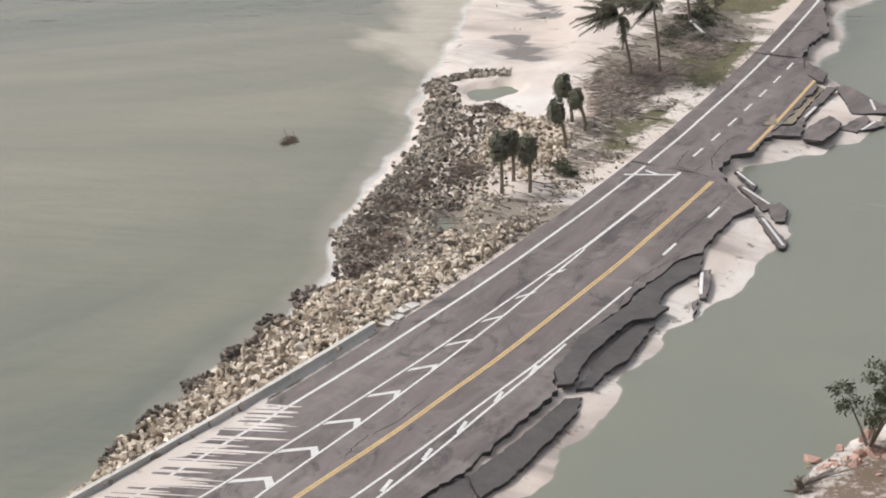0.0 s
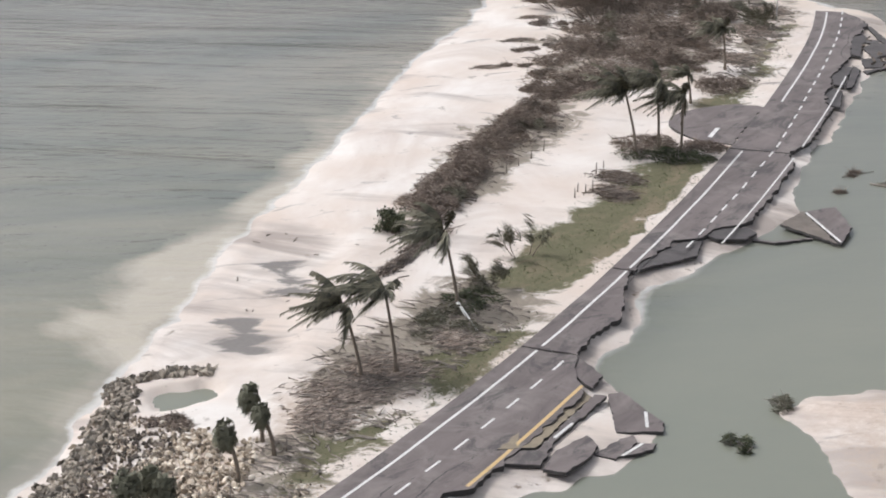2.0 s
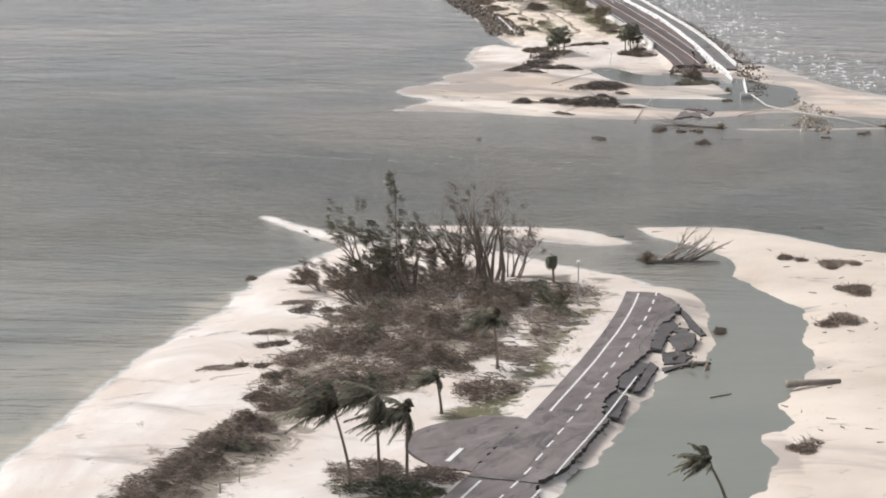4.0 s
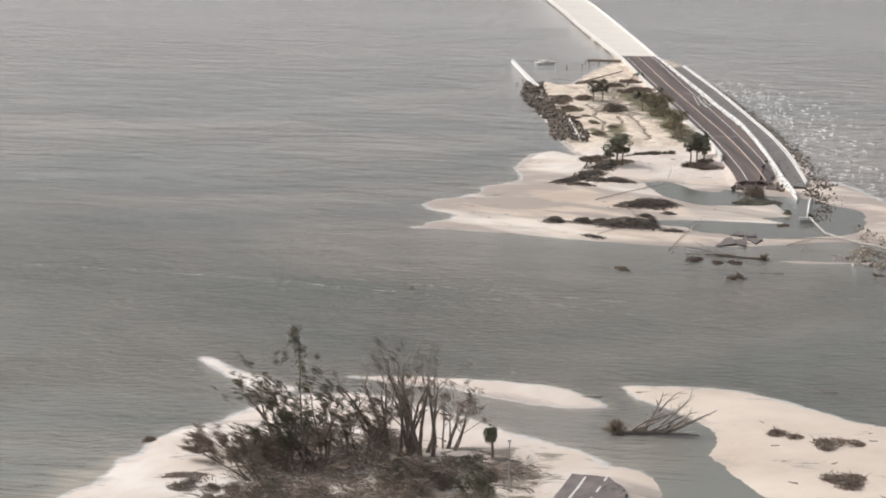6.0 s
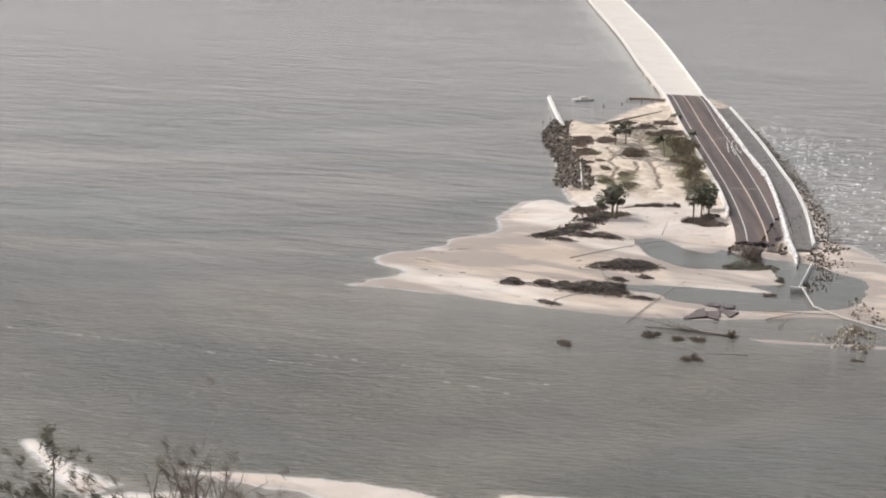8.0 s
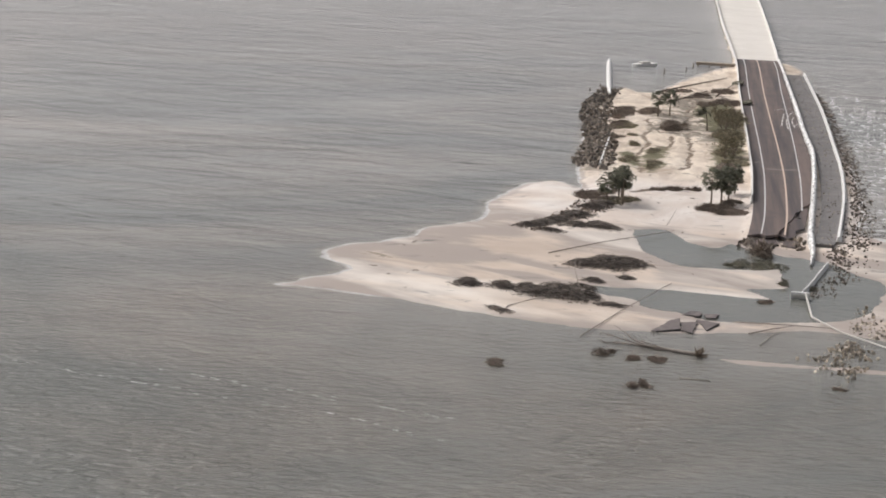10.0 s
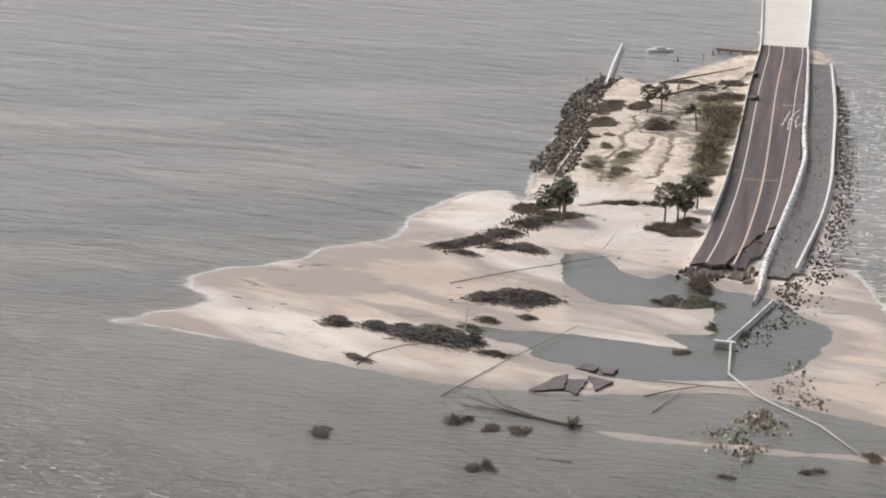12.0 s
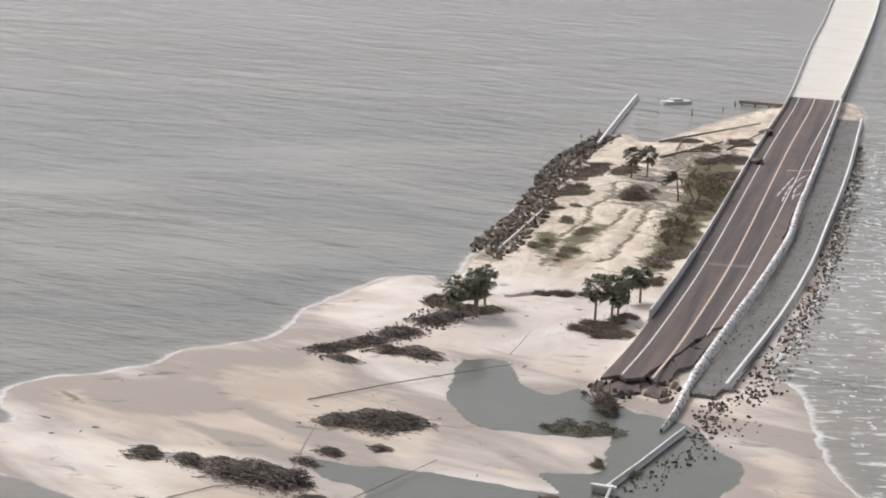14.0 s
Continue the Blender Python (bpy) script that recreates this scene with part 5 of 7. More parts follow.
# ---- rubble ----
def boulder(seed):
    """A blocky broken stone: the hull of a few points in a box."""
    g = random.Random(seed)
    bm = bmesh.new()
    for _ in range(11):
        p = Vector((g.uniform(-1, 1), g.uniform(-1, 1), g.uniform(-1, 1)))
        p /= max(abs(p.x), abs(p.y), abs(p.z)) * g.uniform(1.0, 1.25)
        bm.verts.new((p.x * 0.55, p.y * 0.45, p.z * 0.36))
    hull = bmesh.ops.convex_hull(bm, input=bm.verts)
    bmesh.ops.delete(bm, geom=[v for v in hull["geom_interior"] if isinstance(v, bmesh.types.BMVert)], context="VERTS")
    me = bpy.data.meshes.new("rock")
    bm.to_mesh(me)
    bm.free()
    return me


BOULDERS = [boulder(k) for k in range(7)]
for me in BOULDERS:
    me.materials.append(M_ROCK)
BV = [([Vector(v.co) for v in me.vertices], [tuple(p.vertices) for p in me.polygons]) for me in BOULDERS]


def rubble(spots, material, parent, name="loose_rocks"):
    """Many rocks in one mesh; spots are x, y, z, size."""
    rng = random.Random(5)
    verts, faces = [], []
    for x, y, z, s in spots:
        bv, bf = rng.choice(BV)
        m = Euler((rng.uniform(0, 3), rng.uniform(0, 3), rng.uniform(0, 6))).to_matrix()
        n = len(verts)
        k = (s * rng.uniform(0.8, 1.3), s, s * rng.uniform(0.6, 1.0))
        for p in bv:
            q = m @ Vector((p.x * k[0], p.y * k[1], p.z * k[2]))
            verts.append((x + q.x, y + q.y, z + q.z))
        faces.extend(tuple(i + n for i in q) for q in bf)
    return tagged(piece(name, verts, faces, material, parent), kind="stuff")


RIP = np.array([(40, 1.0), (60, 1.2), (67, 2.5), (74, 6.0), (82, 6.9), (96, 9.8), (108, 11.3), (114, 11), (124, 9.5), (132, 5)])
riprap = empty("riprap_bank", 0, 0, 0, "sloping bank of tan limestone boulders above the sea", "rocks", "", "structure")
rng = random.Random(77)
near, rest, rim = [], [], []
while len(near) + len(rest) + len(rim) < 3900:
    s, d = rng.uniform(40, 131), rng.uniform(-24, -3)
    width = np.interp(s, RIP[:, 0], RIP[:, 1])
    if d < -3.4 - width * (0.93 + 0.1 * math.sin(s * 0.9)):
        continue
    x, y = on_road(s, d)
    z = 1.15 * (1 - (-3.4 - d) / width) - 0.05
    p = (x, y, z + rng.uniform(-0.18, 0.22), rng.uniform(0.35, 1.0))
    (rim if d < -3.4 - width * 0.82 else near if 85 < s < 110 and d < -6 and len(near) < 300 else rest).append(p)
for x, y, z, sz in near:
    ob = new("rock", rng.choice(BOULDERS))
    ob.parent = riprap
    ob.location = (x, y, z)
    ob.rotation_euler = (rng.uniform(0, 3), rng.uniform(0, 3), rng.uniform(0, 6))
    ob.scale = (sz * rng.uniform(0.8, 1.3), sz, sz * rng.uniform(0.6, 1))
rubble(rest, M_ROCKS, riprap)
rubble(rim, M_FARROCK, riprap, "wet_rocks")


# ---- rocks along the shores ----
def band(path, inner, count, seed, lo, hi, spread=1.0, lift=0.1):
    """Random rock places between two lines."""
    rng = random.Random(seed)
    A, B = curve_pts(path, 1.0), curve_pts(inner, 1.0)
    out = []
    for _ in range(count):
        t, u = rng.random(), min(1, max(0, rng.gauss(0.4, 0.3 * spread)))
        a, b = A[int(t * (len(A) - 1))], B[int(t * (len(B) - 1))]
        x, y = a + (b - a) * u + np.array([rng.gauss(0, 0.4), rng.gauss(0, 0.6)])
        if any(inside(np.array(q), np.array([x]), np.array([y]))[0] > -0.2 for q in (POOL_C, POOL_D)):
            continue
        out.append((x, y, max(-0.1, ground_at(x, y)) + lift, rng.uniform(lo, hi)))
    return out


shore_rocks = empty("shore_rocks", 0, 0, 0, "dark wet boulders lining the sandy point", "rocks", "", "stuff")
rubble(band([(-9, 200.2), (-8.8, 210.4), (-4.6, 223.2), (-1.7, 233.8), (-0.5, 245.2), (-0.5, 255.4)], [(-5.5, 200), (-5, 210), (-1, 222), (1.5, 233), (3, 245), (2, 254)], 1300, 1, 0.35, 0.95), M_DARKROCK, shore_rocks)
rubble(band([(-0.5, 254.8), (4, 257), (9.5, 258)], [(0, 256.4), (4, 258.6), (9.5, 259)], 220, 2, 0.4, 0.9), M_DARKROCK, shore_rocks)
pale_rocks = empty("scattered_rocks", 0, 0, 0, "pale limestone rubble strewn over sand beside palms", "rocks", "", "stuff")
rubble(band([(-5.5, 200), (-3, 212), (0, 228), (3, 246)], [(1, 199), (4, 208), (10, 226), (12, 243)], 1250, 3, 0.22, 0.6, 1.5), M_ROCKS, pale_rocks)
rubble(band([(-4.5, 203), (-2, 216), (2, 228), (5, 240)], [(1, 199), (5, 212), (12, 224), (14, 240)], 300, 13, 0.25, 0.6, 1.0), M_DARKROCK, pale_rocks)
rubble(band([(9, 222), (11, 236)], [(13, 222), (14, 234)], 200, 4, 0.25, 0.6, 1.6), M_ROCKS, pale_rocks)
rubble(band([(5, 227), (6.5, 236), (9, 243)], [(12, 224), (14.5, 233), (14, 241)], 620, 14, 0.4, 0.85, 1.6), M_ROCKS, pale_rocks)
rubble(band([(-3, 214), (0, 228), (3, 244)], [(2, 212), (6, 227), (8, 243)], 700, 15, 0.3, 0.7, 1.6), M_FARROCK, pale_rocks, "grey_rocks")
kerb_rocks = empty("verge_stones", 0, 0, 0, "grey stones and dry weeds along the road verge", "rocks", "", "stuff")
kerb = random.Random(31)
rubble([(*on_road(s, d), 1.05, q) for s, d, q in ((112 + 44 * kerb.random(), -2.4 - 3.4 * kerb.random(), kerb.uniform(0.15, 0.45)) for _ in range(380))], M_ROCKS, kerb_rocks)
far_rocks = empty("shore_rocks", 0, 0, 0, "dark boulder revetment along the bridge island's western shore", "rocks", "", "stuff")
rubble(band([(77, 786), (76, 803), (74, 826), (69, 857), (63, 896), (62, 941)], [(87, 772), (84, 805), (80, 830), (75, 857), (70, 898), (67, 935)], 1500, 5, 0.5, 1.5, 1.2), M_FARROCK, far_rocks)
east_rocks = empty("shore_rocks", 0, 0, 0, "broken rock and rubble between low wall and rough water", "rocks", "", "stuff")
rubble(band([(142.6, 700), (142.2, 715), (141.2, 752), (138.6, 800), (132, 872), (122, 962)], [(147.5, 700), (148, 716), (146.4, 755), (142.6, 802), (134.5, 880), (124, 962)], 1600, 6, 0.2, 0.7, 0.9), M_FARROCK, east_rocks)
g = random.Random(66)
spots = []
for cx, cy, n, r in ((141.3, 697, 60, 1.0), (141.6, 690, 60, 1.1), (142.0, 683, 40, 1.2), (143.5, 676, 30, 1.6), (142.0, 668, 34, 1.2), (140.5, 660, 24, 1.1), (144.5, 688, 24, 1.6), (139.4, 655, 16, 0.8)):
    for _ in range(n):
        x, y = g.gauss(cx, r), g.gauss(cy, r * 2.2)
        spots.append((x, y, max(-0.05, ground_at(x, y)) + 0.08, g.uniform(0.2, 0.7)))
rubble(spots, M_FARROCK, east_rocks)
for k, (x, y, n, r) in enumerate(((149.2, 630, 110, 2.0), (147.8, 614.5, 110, 1.9), (144.5, 606, 40, 1.3), (145.5, 600, 40, 1.8), (152, 640, 30, 2.5))):
    pile = empty("rubble_pile", x, y, 0, "tan rock rubble heaped on a low sand bar", "rocks", "rubble piles", "stuff")
    g = random.Random(60 + k)
    hubs = [(g.gauss(0, r), g.gauss(0, r * 1.4)) for _ in range(5)]
    spots = [(hx + g.gauss(0, 0.9), hy + g.gauss(0, 1.6), 0.1 + 0.12 * g.random(), g.choice((0.2, 0.3, 0.45, 0.7))) for hx, hy in (g.choice(hubs) for _ in range(int(n * 1.8)))]
    rubble(spots[::2], M_DARKROCK, pile)
    rubble(spots[1::2], M_ROCKS, pile, "pale_rocks")

# low concrete sea wall at the head of the boulder bank
wall = empty("sea_wall", 0, 0, 0, "weathered low concrete wall between road and boulders", "wall")
wall_along("wall_section", wall, [(*on_road(s, -3.1), 1.0) for s in np.arange(-60, 103, 2.0)], 0.55, 0.75, 1, M_CONCRETE)
walk_slabs = empty("footway", 0, 0, 0, "broken pale concrete footway strip beside boulders", "pavement")
for s in np.arange(103.5, 109, 1.5):
    x, y = on_road(s, -2.9 + 0.25 * math.sin(s * 3))
    v, f = box(-0.55, -0.62, -0.15, 0.55, 0.62, 0.1)
    o = piece("paving_slab", v, f, M_CONCRETE, walk_slabs)
    o.location = (x, y, 1.12)
    o.rotation_euler = (0.06 * math.sin(s * 5), 0.08 * math.sin(s * 7), -0.55 + 0.15 * math.sin(s * 9))

# sand washed over the road
drift = empty("sand_drift", 0, 0, 0, "fans of pale sand washed across the road shoulder", "sand", "", "stuff")
g = random.Random(8)
parts = []
v, f = [], []
for i, s0 in enumerate(np.arange(60, 87, 0.5)):
    reach = np.interp(s0, [60, 66, 72, 79, 87], [0.2, 0.9, 1.1, 0.8, 0.2]) + 0.35 * float(ripple(np.array(s0), np.array(0.0), 2.0, 51))
    for e in range(6):
        t = e / 5
        x, y = on_road(s0 - t * reach * 0.4, -2.5 + t * max(0.1, reach))
        v.append((x, y, TOP + 0.012 + 0.22 * (1 - t) ** 1.6 * min(1, reach / 2) + 0.05 * float(ripple(np.array(x), np.array(y), 14, 11))))
    if i:
        f += [((i - 1) * 6 + e, (i - 1) * 6 + e + 1, i * 6 + e + 1, i * 6 + e) for e in range(5)]
parts.append((v, [q[::-1] for q in f]))
for k in range(75):
    s0, d0 = g.uniform(58, 84), -2.2
    ln = max(0.8, np.interp(s0, [66, 77, 86], [6.2, 6.2, 2.0]) * g.uniform(0.45, 1.1))
    w = g.uniform(0.1, 0.34)
    v, f = [], []
    for i in range(7):
        t = i / 6
        ww = w * math.sqrt(max(0.02, 1 - t * t))
        for e, h in ((-1, 0.004), (0, 0.05 * (1 - t) + 0.014), (1, 0.004)):
            x, y = on_road(s0 + t * ln * 0.55 + e * ww, d0 + t * ln)
            v.append((x, y, TOP + 0.01 + h + 0.05 * float(ripple(np.array(x), np.array(y), 14, 11))))
    for i in range(6):
        for e in (0, 1):
            a = i * 3 + e
            f.append((a, a + 1, a + 4, a + 3))
    parts.append((v, f))
v, f = join(parts)
piece("sand_fingers", v, f, M_GROUND, drift)


# ---- broken pavement ----
def broken_slab(corners, z, tilt=(0.0, 0.0), thick=0.32, paint=None, seed=0, label="tilted broken slab of dark asphalt on washed sand", top=None):
    """A torn piece of pavement: a ragged outline, a worn top and a dark broken side."""
    g = random.Random(seed + int(corners[0][0] * 10))
    P = [Vector((*c, 0)) for c in corners]
    c = sum(P, Vector()) / len(P)
    ring = []
    for a, b in zip(P, P[1:] + P[:1]):
        n = max(2, int((b - a).length / 0.6))
        side = (b - a).normalized().cross(Vector((0, 0, 1)))
        for k in range(n):
            ring.append(a.lerp(b, k / n) + side * (g.uniform(-0.12, 0.16) if k else 0))
    n = len(ring)
    def up(p, h):
        q = p - c
        return (q.x, q.y, h + q.x * tilt[0] + q.y * tilt[1])
    verts = [up(p, 0) for p in ring] + [up(p, -thick) for p in ring]
    faces = [tuple(range(n))] + [((k + 1) % n, k, n + k, n + (k + 1) % n) for k in range(n)] + [tuple(range(n, 2 * n))[::-1]]
    area = sum(a.x * b.y - b.x * a.y for a, b in zip(P, P[1:] + P[:1]))
    if area < 0:
        faces = [q[::-1] for q in faces]
    z += min(0.6, max(0.0, max(ground_at(p.x, p.y) - z - (p - c).x * tilt[0] - (p - c).y * tilt[1] for p in P + [c]) + 0.1))
    ob = empty("asphalt_slab", c.x, c.y, z, label, "pavement", "broken road slabs")
    body = piece("slab", verts, faces, top or M_ASPHALT, ob)
    body.data.materials.append(M_BROKEN)
    idx = np.ones(len(faces), np.int32)
    idx[0] = 0
    body.data.polygons.foreach_set("material_index", idx)
    if paint:
        a, b = Vector((*paint[0], 0)), Vector((*paint[1], 0))
        s = (b - a).normalized().cross(Vector((0, 0, 1))) * 0.16
        piece("painted_line", [up(q, 0.035) for q in (a - s, a + s, b + s, b - s)], [(0, 1, 2, 3)], M_WHITE, ob, "white line fragment")
    return ob


broken_slab([(36.4, 238.5), (44.3, 255.7), (45.5, 252.9), (39.8, 239.4)], 0.95, (-0.05, 0.0), label="long tan-dusted asphalt strip sagging beside the centre line", top=M_DUSTED)
broken_slab([(36.6, 238.4), (40.0, 239.2), (45.7, 252.8), (46.9, 252.6), (41.8, 241.7), (40.2, 235.9), (36.3, 235.8)], 0.7, (-0.03, 0.02), paint=((41.6, 242.0), (43.4, 245.6)))
broken_slab([(41.7, 239.8), (44.6, 243.5), (45.5, 240.7), (44.5, 237.8), (42.4, 234.2), (40.4, 235.1)], 0.6, (0.04, -0.04))
broken_slab([(45.1, 239.5), (47.6, 243.2), (48.9, 244.3), (49.1, 242.5), (47.0, 238.8)], 0.5, (-0.03, 0.03))
broken_slab([(47.1, 253.9), (48.5, 254.8), (50.6, 250.1), (52.0, 247.9), (51.7, 245.6), (47.4, 244.7)], 0.55, (-0.06, 0.02), paint=((50.3, 246.3), (50.4, 250.0)), label="large asphalt slab tipped toward the water with a white line")
broken_slab([(43.0, 261.8), (44.6, 263.6), (46.8, 258.6), (45.7, 254.9), (44.9, 256.0)], 0.85, (-0.05, 0.0))
broken_slab([(47.0, 239.1), (49.2, 242.8), (50.9, 242.9), (50.5, 241.4)], 0.35, (-0.04, 0.0), paint=((47.6, 239.5), (49.6, 242.6)))
broken_slab([(31.6, 224.8), (32.1, 225.5), (33.7, 221.5), (33.1, 220.1)], 0.75, (-0.1, 0.02), paint=((31.9, 224.8), (33.3, 221.2)))
broken_slab([(31.5, 220.8), (32.1, 221.1), (34.6, 215.9), (33.3, 214.3)], 0.65, (-0.08, 0.02), paint=((32.0, 220.4), (34.2, 216.2)))
broken_slab([(66.7, 305.9), (69.1, 305.0), (73.8, 306.8), (73.8, 306.4), (69.1, 304.4), (66.7, 305.3)], 0.3, (0, 0), label="thin broken pavement edge lying in shallow water")
# lower course of the pavement, cracked off and sunk along the seaward edge
for cs, zz, tt in (([(10.4, 171.8), (10.3, 175.1), (11.9, 178.5), (12.8, 182), (14.7, 184.5), (17.6, 188.9), (20.8, 196.1), (23.3, 200), (25.9, 202), (25, 197.5), (22.8, 194.8), (21.2, 192.1), (20.5, 189.5), (21.4, 188.9), (19.9, 186.4), (17.8, 185.7), (15.6, 182.1), (13.3, 177.4), (11.8, 172.3)], 0.98, (-0.03, 0.0)),
                   ([(12, 172.2), (14.1, 177.8), (16.1, 182.5), (17.8, 185.5), (19.9, 186.2), (18, 181.4), (16.8, 178.4), (14.6, 175.6), (13.5, 172.8)], 0.72, (-0.06, 0.02)),
                   ([(12.5, 171.2), (11.8, 168.1), (9.8, 164), (5.9, 156.2), (3.7, 153.3), (3.3, 154.4), (2.9, 156.7), (6.1, 161.9), (9, 167), (11, 170.7)], 0.7, (-0.06, 0.02)),
                   ([(-0.6, 152.1), (1.5, 155.6), (2.8, 156.7), (3.2, 153.1), (-6, 138), (-8, 140)], 0.85, (-0.04, 0.0)),
                   ([(51.3, 290.5), (54, 296.2), (57.9, 302), (60.7, 303.6), (59.4, 297.3), (56.9, 295.1), (54.5, 293.2), (52.7, 291.4)], 0.98, (-0.03, 0.0)),
                   ([(60.9, 304.9), (62.5, 307.6), (66.3, 308.6), (67.3, 306.8), (65.6, 304.2), (62.2, 303.7)], 0.9, (-0.05, 0.03)),
                   ([(86.7, 380.4), (88.1, 378.2), (86.2, 368), (85.2, 368.5), (84.6, 370.4), (85.2, 376)], 0.92, (-0.05, 0.0)),
                   ([(92.7, 400.7), (95.1, 415.4), (97.4, 418.6), (97.9, 415.8), (95.5, 407.6), (94.1, 399.8)], 0.85, (-0.12, 0.0)),
                   ([(87.6, 386.6), (90.7, 395.2), (92.2, 394.6), (90.1, 387.7), (88.7, 380.8), (87.2, 381)], 0.92, (-0.1, 0.0)),
                   ([(92.3, 396.5), (93.2, 393.5), (90, 381), (88.8, 379.6)], 0.55, (-0.1, 0.0)),
                   ([(93.6, 393.8), (98, 397.7), (100.4, 396.9), (95.9, 394.7), (93.8, 391.8)], 0.25, (0.0, 0.0)),
                   ([(98.8, 424), (99.6, 423.6), (101.4, 411.7), (100.4, 410.5), (99.4, 415)], 0.75, (-0.08, 0.03)),
                   ([(95.6, 407.4), (98.2, 410.6), (99.6, 408), (98.6, 402.4), (96.4, 401.2)], 0.75, (0.1, 0.06)),
                   ([(94.2, 399.6), (96.6, 401), (98.4, 399.6), (96.8, 396.4), (94, 395.2)], 0.6, (-0.1, 0.1)),
                   ([(96.2, 412), (97.2, 414.6), (99.2, 412.6), (98.6, 410.4)], 0.85, (0.12, -0.05))):
    broken_slab(cs, zz, tt, label="cracked lower pavement slab sagging beside the road edge", top=M_DAMP)
broken_slab([(25.0, 198.1), (26.2, 198.1), (25.2, 192.0), (24.5, 192.3)], 0.6, (0.2, 0.02), paint=((25.3, 197.7), (24.7, 193.0)))
broken_slab([(23.8, 191.5), (24.4, 192.1), (23.6, 188.3)], 0.45, (0.2, 0.02))
broken_slab([(32.3, 212.6), (33.1, 212.6), (34.7, 206.6), (34.1, 204.8), (33.5, 204.8)], 0.5, (-0.12, 0.02), paint=((32.9, 212.0), (34.1, 205.4)), label="narrow upended asphalt strip with a white line on sand")
broken_slab([(33.8, 214.1), (35.3, 216.9), (35.9, 215.0), (35.2, 211.8), (34.1, 211.5)], 0.55, (-0.1, 0.05))
broken_slab([(70.5, 310.6), (73.9, 316.3), (76.4, 304.0)], 0.65, (-0.03, 0.02), top=M_OLDROAD, label="sand-dusted asphalt slab half in shallow water")
broken_slab([(74.1, 316.3), (76.6, 317.5), (78.2, 317.8), (78.4, 313.9), (78.9, 309.8), (76.7, 303.8)], 0.7, (0.06, 0.02), paint=((74.3, 316.0), (76.8, 304.4)), label="dark asphalt slab propped up in shallow water")
mound = empty("pavement_rubble", 97, 405, 0, "crumbled asphalt and stones in washed sand by the channel", "rocks", "", "stuff")
g = random.Random(61)
rubble([(g.gauss(0.4, 1.5), g.gauss(1, 6), 0.45 + 0.35 * g.random(), g.choice((0.25, 0.4, 0.6, 0.9))) for _ in range(90)], M_FARROCK, mound)
for cs, zz in (([(116.0, 616.6), (118.3, 623.3), (119.6, 624.6), (120.4, 618.2), (116.8, 616.2)], 0.45), ([(120.6, 618.2), (119.8, 623.4), (122.5, 623.7), (122.4, 616.9)], 0.4), ([(122.0, 626.0), (125.9, 624.0), (124.4, 619.6)], 0.5), ([(119.4, 630.1), (120.6, 632.9), (122.4, 631.6), (122.2, 629.5)], 0.25), ([(122.8, 631.2), (125.1, 631.8), (124.9, 629.1), (123.2, 629.4)], 0.3)):
    broken_slab(cs, zz, (0.06, 0.05), label="broken asphalt slab stranded on a sand bar", thick=0.4)

# broken end of the far approach and its collapsed slabs
for cs, zz, tt in (([(124.6, 697), (126, 701), (129, 702.5), (130, 698), (126.5, 694.5)], 0.8, (-0.03, 0.1)), ([(128.9, 705.5), (131.2, 702.5), (132.7, 705), (132.2, 712), (130.3, 716)], 1.25, (-0.06, 0.03)), ([(130.5, 716.5), (132.5, 711), (133.8, 715), (133.6, 724), (131.4, 723)], 1.4, (-0.1, 0.02)), ([(131.9, 725), (133.6, 724.5), (133.2, 737), (132.2, 735)], 1.5, (-0.12, 0.02)), ([(130.6, 697.5), (131, 701.5), (133.5, 700.5), (133.2, 696.5)], 0.6, (0.1, 0.12))):
    broken_slab(cs, zz, tt, label="collapsed approach slab over the washout", thick=0.5, top=M_APPROACH)
washout = empty("washout_rubble", 0, 0, 0, "dark asphalt crumbs and pale stones below the torn road end", "rocks", "", "stuff")
g = random.Random(67)
rubble([(g.uniform(122.5, 135), g.gauss(699, 2.5), 0.3 + 0.3 * g.random(), g.choice((0.3, 0.5, 0.5, 0.9, 1.3))) for _ in range(110)], M_FARROCK, washout)
rubble([(g.gauss(132.6, 0.8), g.gauss(703.5, 1.5), 0.6, g.uniform(0.7, 1.5)) for _ in range(9)], M_ROCKS, washout, "pale_stones")

# old lower road beside the far barrier, its edge wall and end block
LOW = curve_pts([(138.2, 700), (138.6, 730), (135.6, 790), (131, 845), (124, 910), (113.5, 1003)], 4.0)
v, f = [], []
for k, (x, y) in enumerate(LOW):
    w = np.interp(y, [700, 720, 800, 1000], [2.0, 2.4, 2.8, 4.0])
    v += [(x - w, y, 0.95), (x + w, y, 0.95), (x + w, y, 0.4), (x - w, y, 0.4)]
for k in range(len(LOW) - 1):
    for j in range(4):
        a, b = 4 * k + j, 4 * k + (j + 1) % 4
        f.append((a, b, b + 4, a + 4))
f += [(3, 2, 1, 0), tuple(len(v) - 4 + i for i in range(4))]
low = tagged(new("service_road"), "narrow grey service road strewn with debris below barrier", "road", "", "structure")
piece("pavement_section", v, f, M_SERVICE, low)
g = random.Random(68)
spots = []
for _ in range(750):
    x, y = LOW[g.randrange(len(LOW))]
    y += g.uniform(-2, 2)
    w = 2.6 if y > 760 else 3.2
    spots.append((x + g.uniform(-w, w), y, 0.98, g.choice((0.12, 0.18, 0.25, 0.4))))
road_rubble = empty("road_rubble", 0, 0, 0, "gravel and weed debris strewn on service road", "rocks", "", "stuff")
rubble(spots, M_DARKROCK, road_rubble)
